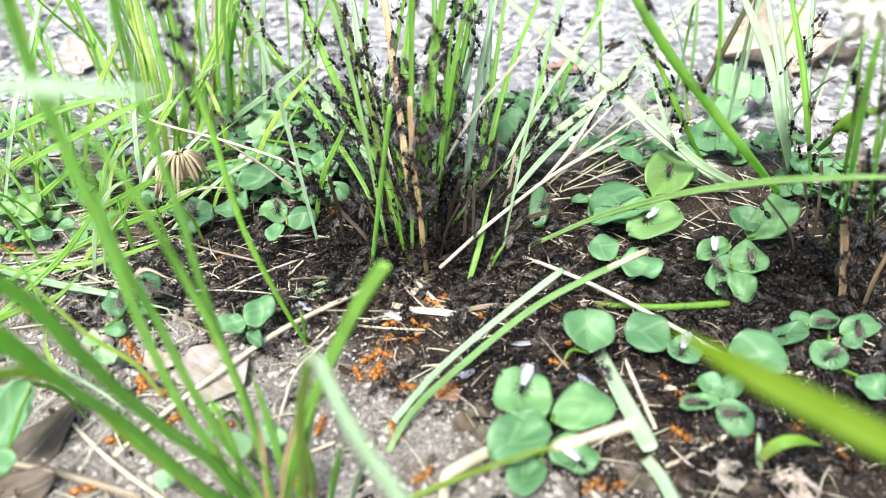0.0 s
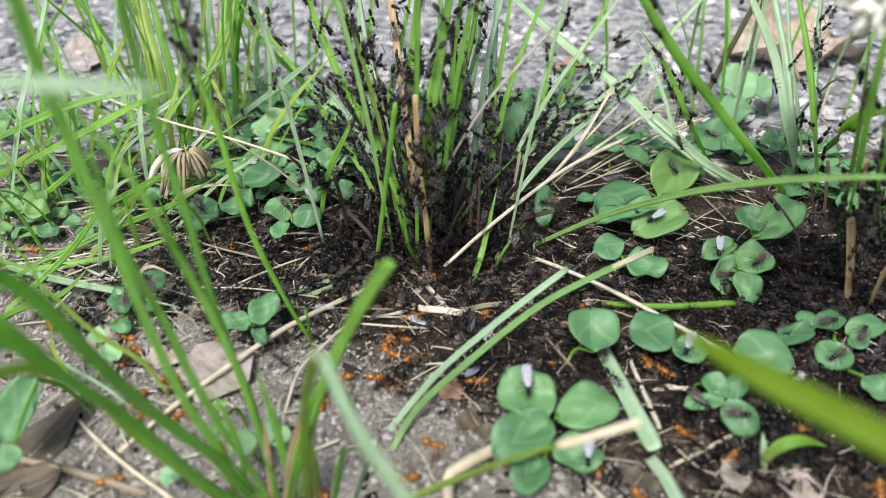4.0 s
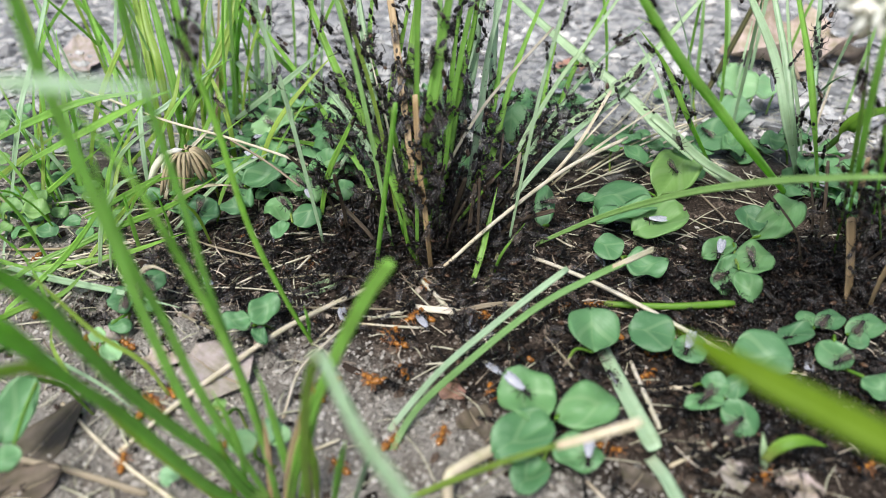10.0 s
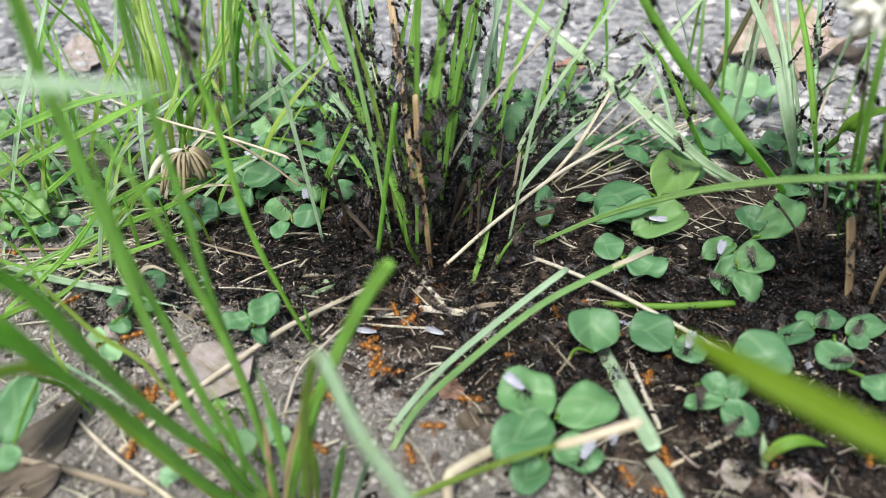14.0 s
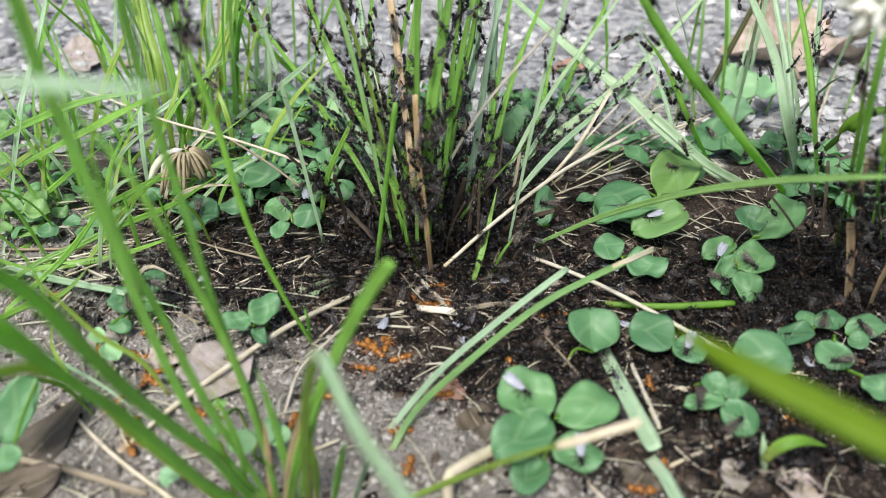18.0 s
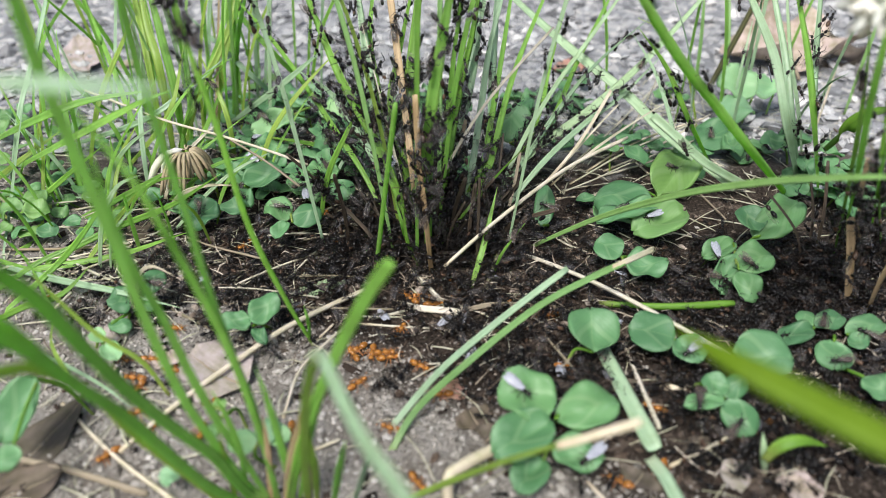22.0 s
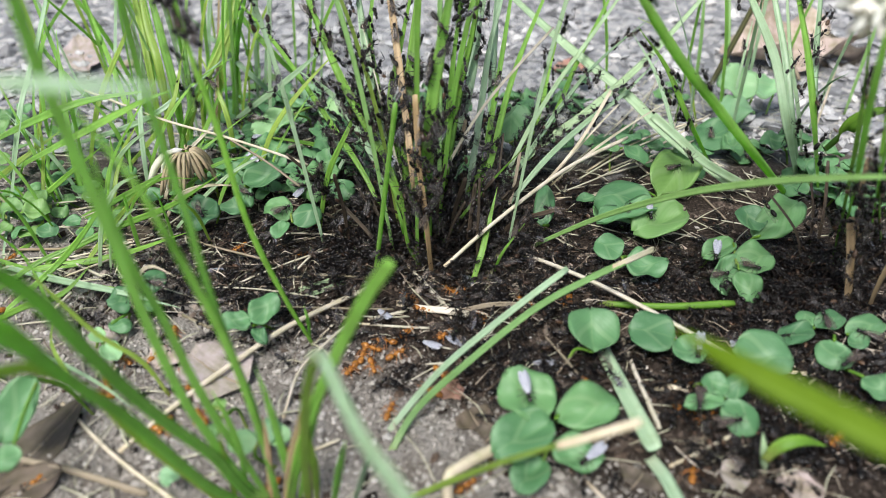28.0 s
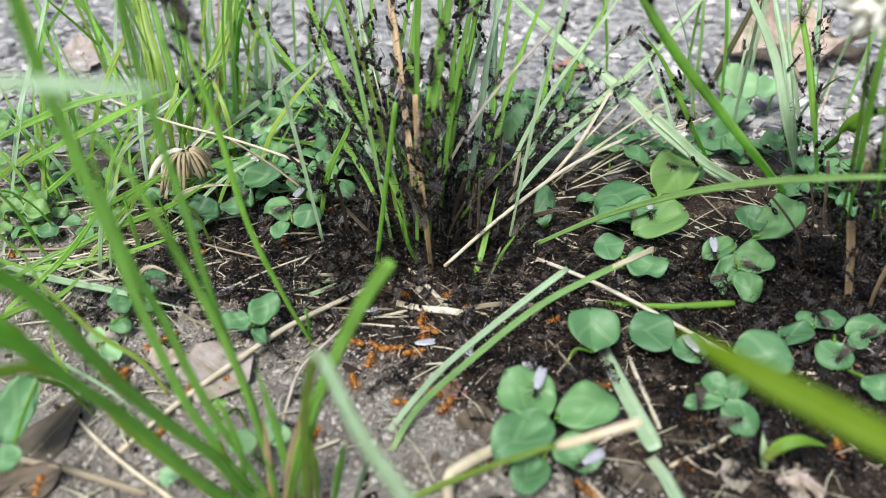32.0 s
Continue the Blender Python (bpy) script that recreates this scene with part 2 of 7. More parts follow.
ANT_BLACK = shell_material("black_ant_shell", (0.004, 0.0033, 0.0028), (0.011, 0.009, 0.0075), 0.26)
ANT_LEG = shell_material("dark_ant_leg", (0.010, 0.007, 0.005), (0.03, 0.02, 0.013), 0.4)
ANT_AMBER = shell_material("amber_ant_shell", (0.17, 0.060, 0.010), (0.37, 0.165, 0.035), 0.2, 0.1)
ANT_AMBER_LEG = shell_material("amber_ant_leg", (0.24, 0.09, 0.025), (0.4, 0.17, 0.05), 0.4, 0.05)


def wing_material(name, colour, clear, rough, milky=0.0):
    """Thin smoky membrane with darker veins."""
    m, t, b = material(name)
    vein = node(t, "ShaderNodeTexVoronoi", Scale=3.2)
    vein.feature = "DISTANCE_TO_EDGE"
    t.links.new(coords(t, "UV", (1.6, 1, 1)), vein.inputs["Vector"])
    t.links.new(ramp(t, vein.outputs[0], (0.02, tuple(c * 0.6 for c in colour)), (0.07, colour)), b.inputs["Base Color"])
    if milky:
        geo = t.nodes.new("ShaderNodeNewGeometry")
        # This share is coloured pale grey: milky wings, and glints painted as colour.
        t.links.new(ramp(t, geo.outputs["Random Per Island"], (1 - milky - 0.03, colour), (1 - milky, (0.24, 0.24, 0.26)), (1.0, (0.42, 0.43, 0.48))), b.inputs["Base Color"])
    b.inputs["Roughness"].default_value = rough
    clearer = t.nodes.new("ShaderNodeBsdfTransparent")
    mx = node(t, "ShaderNodeMixShader", Fac=clear)
    t.links.new(b.outputs[0], mx.inputs[1])
    t.links.new(clearer.outputs[0], mx.inputs[2])
    t.links.new(mx.outputs[0], t.nodes["Material Output"].inputs[0])
    return m


WING_SMOKY = wing_material("smoky_wing", (0.12, 0.098, 0.082), 0.72, 0.22)
WING_THIN = wing_material("clear_brown_wing", (0.13, 0.12, 0.115), 0.86, 0.2, 0.06)
WING_PALE = wing_material("milky_wing", (0.45, 0.47, 0.53), 0.32, 0.25)


# shapes
def ground_height(x, y):
    """Height of the soil in millimetres at x, y in millimetres."""
    far = min(1.0, max(0.0, (y - 250) / 60))
    h = 1.6 * noise.noise((x / 34, y / 34, 0.3)) + 0.55 * noise.noise((x / 9, y / 9, 5.1)) + 0.3 * abs(noise.noise((x / 4.2, y / 4.2, 9.2))) + 0.2 * noise.noise((x / 2.4, y / 2.4, 2.2))
    return h * (1 - 0.6 * far)


def mesh_object(name, verts, faces, mat, parent=None, uvs=None, smooth=True, label="", second=None, second_from=0):
    """One mesh from vertices in millimetres in its parent's space."""
    me = bpy.data.meshes.new(name)
    me.from_pydata([(x * MM, y * MM, z * MM) for x, y, z in verts], [], faces)
    if uvs:
        layer = me.uv_layers.new(name="UVMap")
        flat = [c for f in faces for i in f for c in uvs[i]]
        layer.data.foreach_set("uv", flat)
    if smooth:
        me.polygons.foreach_set("use_smooth", [True] * len(me.polygons))
    me.materials.append(mat)
    if second:
        me.materials.append(second)
        me.polygons.foreach_set("material_index", [int(k % second_from[1] >= second_from[0]) for k in range(len(me.polygons))])
    ob = new(name, me)
    ob.parent = parent
    if label:
        ob["label"] = label
    return ob


def curve_points(controls, steps):
    """A smooth line through the control points, in millimetres."""
    c = [Vector(p) for p in controls]
    c = [c[0] * 2 - c[1]] + c + [c[-1] * 2 - c[-2]]
    n = len(c) - 3
    out = []
    for k in range(steps + 1):
        s = k / steps * n
        i = min(int(s), n - 1)
        u = s - i
        a, b, d, e = c[i:i + 4]
        out.append(0.5 * (2 * b + (d - a) * u + (2 * a - 5 * b + 4 * d - e) * u * u + (3 * b - a - 3 * d + e) * u ** 3))
    return out


PERCHES = []
BLADE_RANDOM = random.Random(11)


def strip(points, width, cut, round_stem, twist, origin, facing=Vector((0.0, -0.8, 0.6))):
    """A grass blade (folded, with thickness) or a round stem along the points."""
    n = len(points) - 1
    verts, uvs, faces = [], [], []
    length = 0.0
    for i, p in enumerate(points):
        tan = (points[min(i + 1, n)] - points[max(i - 1, 0)]).normalized()
        s = i / n
        if i:
            length += (p - points[i - 1]).length
        side = tan.cross(facing)
        side = side.normalized() if side.length > 1e-4 else Vector((1, 0, 0))
        up = side.cross(tan).normalized()
        a = twist * (0.4 + s)
        side, up = side * math.cos(a) + up * math.sin(a), up * math.cos(a) - side * math.sin(a)
        if cut:
            w = width * (0.85 + 0.15 * s) * (1.0 if i < n else 0.8)
        else:
            w = width * (0.65 + 0.35 * min(1, s * 4)) * max(0.05, 1 - max(0.0, (s - 0.45) / 0.55) ** 1.7)
        q = p - origin
        if round_stem:
            ring = [(math.cos(k * math.pi / 3), math.sin(k * math.pi / 3)) for k in range(6)]
            prof = [(c * w / 2, d * w / 2) for c, d in ring]
        else:
            th = 0.05 + 0.035 * width
            prof = [(-w / 2, 0.16 * w), (-w / 4, 0.05 * w), (0, 0), (w / 4, 0.05 * w), (w / 2, 0.16 * w), (w / 4, 0.05 * w - th), (0, -th * 1.8), (-w / 4, 0.05 * w - th)]
        m = len(prof)
        for k, (c, d) in enumerate(prof):
            verts.append(q + side * c + up * d)
            uvs.append(((c / 1000), length / 1000))
        if i:
            for k in range(m):
                faces.append(((i - 1) * m + k, (i - 1) * m + (k + 1) % m, i * m + (k + 1) % m, i * m + k))
    m = len(verts) // (n + 1)
    faces.append(tuple(range(m))[::-1])
    faces.append(tuple(range(n * m, n * m + m)))
    return verts, faces, uvs


def plant(name, base, label, category, group=""):
    ob = new(name)
    ob.empty_display_size = 0.005
    ob.location = Vector((base[0], base[1], ground_height(base[0], base[1]) if base[2] < 1 else base[2])) * MM
    return tagged(ob, label, category, group)


def blade(parent, name, mat, width, controls, cut=False, round=False, perch=0, lo=0.15, facing=None):
    """One blade, stem or sheath of a plant; perch is how many ants cling to it."""
    steps = 6 + 5 * (len(controls) - 1)
    points = curve_points(controls, steps)
    if points[0].z < 3:
        points[0].z = ground_height(points[0].x, points[0].y) - 0.6
    twist = BLADE_RANDOM.uniform(-0.5, 0.5)
    if facing:
        verts, faces, uvs = strip(points, width, cut, round, twist * 0.4, parent.location / MM, Vector(facing))
    else:
        verts, faces, uvs = strip(points, width, cut, round, twist, parent.location / MM)
    ob = mesh_object(name, verts, faces, mat, parent, uvs)
    if perch:
        PERCHES.append((points, width, perch, lo))
    return ob


def more_blades(parent, count, seed, x, y, wide, deep, tall, lean, widths, perch):
    """Finer blades that fill out a clump, growing up and outwards."""
    r = random.Random(seed)
    for _ in range(count):
        bx, by = x + r.gauss(0, wide * 0.5), y + r.gauss(0, deep * 0.5)
        a = math.atan2(by - y + 6, bx - x) + r.gauss(0, 0.6)
        h, out = r.uniform(*tall), r.uniform(*lean)
        c, s = math.cos(a) * out, math.sin(a) * out
        droop = r.uniform(0.95, 1.22)
        mat = r.choice((GRASS, GRASS, GRASS, GRASS_LIT, GRASS_PALE, GRASS_PALE, GRASS_LIME, GRASS, STRAW if tall[1] < 40 else GRASS_COOL))
        blade(parent, "blade", mat, r.uniform(*widths), [(bx, by, 0), (bx + c * 0.25, by + s * 0.25, h * 0.5), (bx + c * 0.6, by + s * 0.6, h * 0.85), (bx + c, by + s, h * droop)], perch=perch)


FEET = []


def old_sheaths(parent, count, seed, x, y, wide, deep):
    """Short dead brown sheaths packed round the foot of a tuft."""
    r = random.Random(seed)
    for _ in range(count):
        bx, by = x + r.gauss(0, 0.5) * wide, y + r.gauss(0, 0.5) * deep
        h = 4 + 20 * r.random() ** 1.6
        c, s = (bx - x) * r.uniform(0.1, 0.9) + r.gauss(0, 3), r.gauss(0, 4)
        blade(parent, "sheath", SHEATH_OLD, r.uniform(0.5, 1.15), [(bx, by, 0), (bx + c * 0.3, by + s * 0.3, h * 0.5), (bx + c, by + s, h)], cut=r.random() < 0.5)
        FEET.append(([Vector((bx + c * q * q, by + s * q * q, h * q)) for q in (0, 0.25, 0.5, 0.75, 1)], 1.0))


def loose(name, mat, width, controls, label, category, flat=False, perch=0):
    """A straw or cut stem that lies on its own."""
    points = curve_points(controls, 5 + 4 * (len(controls) - 1))
    for p in points:
        p.z = max(p.z, ground_height(p.x, p.y) + width * 0.35)
    low = min(points, key=lambda p: p.z - ground_height(p.x, p.y))
    drop = low.z - ground_height(low.x, low.y) - width * 0.3
    for p in points:
        p.z -= drop
    base = points[0].copy()
    verts, faces, uvs = strip(points, width, True, not flat, BLADE_RANDOM.uniform(-0.3, 0.3), base)
    ob = mesh_object(name, verts, faces, mat, None, uvs)
    ob.location = base * MM
    if perch:
        PERCHES.append((points, width, perch, 0.2))
    return tagged(ob, label, category, "dry straws on the soil" if category == "straw" else "cut grass on the soil")


def leaflet_mesh(fold, cup, wave_seed, ripple=0.03, notch=0.05):
    """A heart-shaped clover leaflet one unit long and wide, with thickness; its stalk end at the origin, pointing to +y."""
    nu, nv = 10, 12
    verts, uvs, faces = [], [], []
    for side in (0, 1):
        for j in range(nv + 1):
            s = j / nv
            half = 0.51 * max(0.012, 1 - abs(2 * (s ** 1.08) - 1) ** 2.5) ** 0.5
            for i in range(nu + 1):
                u = 2 * i / nu - 1
                x = u * half
                y = s + 0.04 * (s ** 3) * (abs(u) ** 1.3) - notch * s ** 4 * (1 - abs(u)) ** 2 - (0.10 * s * u * u if s < 0.6 else 0.06 * u * u)
                z = fold * abs(x) - cup * (s - 0.5) ** 2 + ripple * math.sin(5 * x + wave_seed) * math.cos(6 * s + wave_seed) + ripple * 0.8 * abs(u) ** 3 * math.sin(9 * s + wave_seed)
                verts.append((x, y, z - 0.022 * side))
                uvs.append((u, s))
    row, half_count = nu + 1, (nu + 1) * (nv + 1)
    for side in (0, 1):
        o = side * half_count
        for j in range(nv):
            for i in range(nu):
                f = (o + j * row + i, o + j * row + i + 1, o + (j + 1) * row + i + 1, o + (j + 1) * row + i)
                faces.append(f if side == 0 else f[::-1])
    rim = [i for i in range(row)] + [j * row + nu for j in range(1, nv + 1)] + [nv * row + i for i in range(nu - 1, -1, -1)] + [j * row for j in range(nv - 1, 0, -1)]
    for a, b in zip(rim, rim[1:] + rim[:1]):
        faces.append((b, a, a + half_count, b + half_count))
    me = bpy.data.meshes.new("leaflet")
    me.from_pydata([(x * MM, y * MM, z * MM) for x, y, z in verts], [], faces)
    layer = me.uv_layers.new(name="UVMap")
    layer.data.foreach_set("uv", [c for f in faces for i in f for c in uvs[i]])
    me.polygons.foreach_set("use_smooth", [True] * len(me.polygons))
    me.materials.append(CLOVER)
    return me


LEAFLETS = [leaflet_mesh(f, c, k, p, q) for k, (f, c, p, q) in enumerate(((0.10, 0.25, 0.06, 0.05), (0.30, 0.15, 0.09, 0.07), (-0.14, 0.35, 0.08, 0.04), (0.20, 0.5, 0.11, 0.06), (0.05, -0.2, 0.10, 0.08), (0.6, 0.2, 0.07, 0.05)))]
CLOVER_RANDOM = random.Random(5)


def recoloured(me, mat):
    me = me.copy()
    me.materials[0] = mat
    return me


LEAFLETS_LIME = [recoloured(me, CLOVER_LIME) for me in LEAFLETS]
LEAFLETS_PALE_LIT = [recoloured(me, CLOVER_PALE_LIT) for me in LEAFLETS]
LEAFLETS_SHADED = [recoloured(me, CLOVER_SHADED) for me in LEAFLETS]
LEAF_TOPS = []


def clover_leaf(hub, leaflets, label):
    """A clover leaf: a stalk from the soil to the hub and its leaflets round it."""
    r = CLOVER_RANDOM
    shapes = LEAFLETS_LIME if "yellow" in label else LEAFLETS_PALE_LIT if "pale" in label else LEAFLETS
    root = new("clover_leaf")
    foot = Vector((hub[0] + r.uniform(-6, 6), hub[1] + r.uniform(-2, 8), 0))
    foot.z = ground_height(foot.x, foot.y)
    root.location = foot * MM
    tagged(root, label, "clover", "clover leaves over the soil")
    top = Vector(hub) - Vector((0, 0, 0.7))
    mid = foot.lerp(top, 0.55) + Vector((r.uniform(-2, 2), r.uniform(-1, 2), 1.0))
    points = curve_points([foot - Vector((0, 0, 0.5)), mid, top], 10)
    verts, faces, uvs = strip(points, 0.75, True, True, 0, foot)
    mesh_object("petiole", verts, faces, GRASS_DARK, root, uvs)
    for x, y, z, along, across in leaflets:
        c = Vector((x, y, z))
        way = Vector((x - hub[0], y - hub[1], 0))
        way = way.normalized() if way.length > 0.1 else Vector((0, 1, 0))
        tilt, bank = r.uniform(-0.38, 0.16), r.uniform(-0.34, 0.34)
        turn = Matrix.Rotation(math.atan2(-way.x, way.y), 3, "Z") @ Matrix.Rotation(tilt, 3, "X") @ Matrix.Rotation(bank, 3, "Y")
        turn = Matrix.Rotation(0.10, 3, "X") @ turn
        start = c - turn @ Vector((0, along / 2, 0))
        if along > 6.5:
            LEAF_TOPS.append((c + turn @ Vector((0, 0, 0.35)), turn))
        ob = new("leaflet", r.choice(shapes[:5] if r.random() < 0.85 else shapes))
        ob.parent = root
        ob.matrix_basis = Matrix.Translation((start - foot) * MM) @ turn.to_4x4() @ Matrix.Diagonal((across * 0.92, along * 0.94, along, 1))
    return root


def clover_spray(hub, leaflets, label):
    """A clover leaf whose leaflets each run from a stalk end to a tip, with a width and a lean towards the open side."""
    r = CLOVER_RANDOM
    shapes = LEAFLETS_LIME if "yellow" in label else LEAFLETS_PALE_LIT if "pale" in label else LEAFLETS_SHADED if "deep" in label else LEAFLETS
    root = new("clover_leaf")
    foot = Vector((hub[0] + r.uniform(-5, 5), hub[1] + r.uniform(0, 8), 0))
    foot.z = ground_height(foot.x, foot.y)
    root.location = foot * MM
    tagged(root, label, "clover", "clover leaves over the soil")
    top = Vector(hub) - Vector((0, 0, 0.5))
    mid = foot.lerp(top, 0.55) + Vector((r.uniform(-2, 2), r.uniform(-1, 2), 0.8))
    verts, faces, uvs = strip(curve_points([foot - Vector((0, 0, 0.5)), mid, top], 10), 0.75, True, True, 0, foot)
    mesh_object("petiole", verts, faces, GRASS_DARK, root, uvs)
    for bx, by, bz, tx, ty, tz, across, lean in leaflets:
        start, way = Vector((bx, by, bz)), Vector((tx - bx, ty - by, tz - bz))
        if (start - Vector(hub)).length > 2.5:
            verts, faces, uvs = strip(curve_points([top, (top + start) / 2 + Vector((0, 0, 0.4)), start], 5), 0.6, True, True, 0, foot)
            mesh_object("petiole", verts, faces, GRASS_DARK, root, uvs)
        up = Vector((r.uniform(-0.12, 0.12), -math.sin(radians(lean)), math.cos(radians(lean))))
        along = way.length
        side = way.cross(up).normalized()
        up = side.cross(way).normalized()
        turn = Matrix((side, way.normalized(), up)).transposed()
        if along > 6.0:
            LEAF_TOPS.append((start + way * 0.5 + up * 0.35, turn))
        ob = new("leaflet", r.choice(shapes[:5]))
        ob.parent = root
        ob.matrix_basis = Matrix.Translation((start - foot) * MM) @ turn.to_4x4() @ Matrix.Diagonal((across * 0.97, along, along, 1))
    return root


def more_clover(count, seed, x, y, wide, deep, size, label):
    """Small clover leaves that fill a stretch of ground."""
    r = random.Random(seed)
    for _ in range(count):
        hx, hy, h, n = x + r.uniform(-wide, wide), y + r.uniform(-deep, deep), r.uniform(2.5, 9), r.uniform(*size)
        a = r.uniform(0, 6.3)
        clover_leaf((hx, hy, h), [(hx + n * 0.62 * math.cos(a + k * 2.1), hy + n * 0.62 * math.sin(a + k * 2.1), h + r.uniform(-0.8, 0.8), n, n * r.uniform(0.8, 1.0)) for k in range(3)], label)


def dead_leaf(at, width, length, turn, mat, label, rise=0):
    """A dry leaf: pointed oval, curled rim, raised midrib."""
    r = random.Random(int(at[0] * 7 + at[1]))
    nu, nv = 10, 14
    verts, uvs, faces = [], [], []
    for side in (0, 1):
        for j in range(nv + 1):
            s = j / nv
            half = width / 2 * math.sin(math.pi * (0.03 + 0.94 * s)) ** 0.75 * (1 + 0.10 * math.sin(9 * s + at[0]) + 0.45 * noise.noise((s * 4.3, at[0], at[1])))
            for i in range(nu + 1):
                u = 2 * i / nu - 1
                x, y = u * half, (s - 0.5) * length
                z = (0.10 if width < 20 else 0.24) * width * abs(u) ** 2.2 * (0.5 + 0.5 * math.sin(7 * s + 2 * u + at[1])) + 0.05 * length * (2 * s - 1) ** 2
                z += 0.34 * noise.noise((x * 0.5 + at[0], y * 0.5, 3)) * min(2.5, width * 0.15) - 0.03 * width * math.exp(-(u * 6) ** 2)
                verts.append((x, y, z + 0.25 - 0.2 * side))
                uvs.append((u * half / 1000, s * length / 1000 + 0.02))
    row, count = nu + 1, (nu + 1) * (nv + 1)
    for side in (0, 1):
        for j in range(nv):
            for i in range(nu):
                f = tuple(side * count + q for q in (j * row + i, j * row + i + 1, (j + 1) * row + i + 1, (j + 1) * row + i))
                faces.append(f if side == 0 else f[::-1])
    rim = [i for i in range(row)] + [j * row + nu for j in range(1, nv + 1)] + [nv * row + i for i in range(nu - 1, -1, -1)] + [j * row for j in range(nv - 1, 0, -1)]
    for a, b in zip(rim, rim[1:] + rim[:1]):
        faces.append((b, a, a + count, b + count))
    ob = new("dead_leaf")
    mesh_object("lamina", verts, faces, mat, ob, uvs)
    crest = (nu + 1) // 2
    rib = [Vector(verts[j * row + crest]) + Vector((0, 0, 0.05)) for j in range(nv + 1)]
    rib = [rib[0] * 2 - rib[2]] + rib[1:]
    v, f, u = strip(rib, max(0.35, 0.035 * width), False, True, 0, Vector((0, 0, 0)))
    mesh_object("midrib", v, f, STRAW_BROWN, ob, u)
    ob.matrix_world = pose(at[0] * MM, at[1] * MM, (ground_height(at[0], at[1]) + 0.5 + length * 0.5 * math.sin(radians(rise))) * MM, rise + r.uniform(-3, 8), r.uniform(-5, 5), turn)
    return tagged(ob, label, "dead leaf", "dead leaves on the ground")


def floret_mesh(length, width, bow):
    """One narrow clover floret that arches out along +y and hangs down; bow is how far it swings out."""
    pts = [Vector((0, 0, 0)), Vector((0, 0.30 * length * bow, -0.06 * length)), Vector((0, 0.56 * length * bow, -0.38 * length)), Vector((0, 0.66 * length * bow, -0.85 * length))]
    path = curve_points(pts, 8)
    verts, faces, uvs = strip(path, width, True, True, 0.15, Vector((0, 0, 0)), Vector((0, 0.8, 0.6)))
    ring = len(verts) // len(path)
    for i, p in enumerate(path):
        swell = 0.35 + 0.85 * math.sin(math.pi * min(1.0, 0.08 + 0.8 * (i / (len(path) - 1)) ** 1.6))
        for q in range(i * ring, min((i + 1) * ring, len(verts))):
            verts[q] = p + (verts[q] - p) * swell
    return verts, faces, uvs


def withered_flower(at):
    """A spent clover head: brown florets hanging round a thin stalk."""
    root = new("withered_clover_flower")
    gx, gy = at[0] + 4, at[1] + 6
    foot = Vector((gx, gy, ground_height(gx, gy)))
    root.location = foot * MM
    tagged(root, "withered tan clover flower head with hanging dry florets", "flower")
    top = Vector(at) + Vector((0, 0, 3))
    verts, faces, uvs = strip(curve_points([foot, foot.lerp(top, 0.6) + Vector((2, 2, 1)), top], 10), 0.9, True, True, 0, foot)
    mesh_object("stalk", verts, faces, GRASS_LIME, root, uvs)
    r = random.Random(3)
    for k in range(50):
        white = 30 <= k < 33
        bow = r.uniform(0.05, 0.75)
        v, f, u = floret_mesh(12.0 if white else r.uniform(6, 13), 1.7 if white else r.uniform(0.7, 1.25), 0.75 if white else bow)
        ob = mesh_object("floret", v, f, PETAL if white else PETAL_DRY, root, u)
        a = (math.pi + 0.35 * (k - 31) if k < 33 else -0.2) if white else k * 2.4 + r.uniform(-0.5, 0.5)
        ob.matrix_basis = Matrix.Translation((top - foot + Vector((math.cos(a), math.sin(a), 0)) * 1.1) * MM) @ pose(0, 0, 0, 0, 0, math.degrees(a) - 90) @ pose(0, 0, 0, r.uniform(-8, 22), r.uniform(-14, 14), 0)
    return root


def white_flower(at):
    """A fresh white clover head on its stalk, loose enough for its green calyces to show."""
    root = new("white_clover_flower")
    gx, gy = at[0] + 55, at[1] - 5
    foot = Vector((gx, gy, ground_height(gx, gy)))
    root.location = foot * MM
    tagged(root, "fresh white clover flower head on a tall stalk", "flower")
    top = Vector(at)
    verts, faces, uvs = strip(curve_points([foot, foot.lerp(top, 0.6) + Vector((3, 0, 3)), top], 10), 1.0, True, True, 0, foot)
    mesh_object("stalk", verts, faces, GRASS_LIME, root, uvs)
    r = random.Random(9)
    for k in range(54):
        z = 1 - 2 * (k + 0.5) / 54
        a = k * 2.39996
        d = Vector((math.sqrt(1 - z * z) * math.cos(a), math.sqrt(1 - z * z) * math.sin(a), z + r.uniform(-0.25, 0.25))).normalized()
        turn = Matrix.Translation((top - foot) * MM) @ (-d).to_track_quat("Z", "Y").to_matrix().to_4x4()
        v, f, u = floret_mesh(r.uniform(4.2, 6.4), r.uniform(1.0, 1.5), r.uniform(0.1, 0.5))
        mesh_object("floret", v, f, PETAL, root, u).matrix_basis = turn
        v, f, u = floret_mesh(2.6, 1.5, 0.2)
        mesh_object("calyx", v, f, GRASS_PALE, root, u).matrix_basis = turn
    return root


# ground: one sheet, fine under the lens and coarse out to the horizon
def spread(lo, hi, step, far):
    inner = list(np.arange(lo, hi + step / 2, step))
    out, gap = [], step
    end = hi
    while end < far:
        gap *= 1.45
        end += gap
        out.append(end)
    back, gap, end = [], step, lo
    while end > -far:
        gap *= 1.45
        end -= gap
        back.append(end)
    return back[::-1] + inner + out


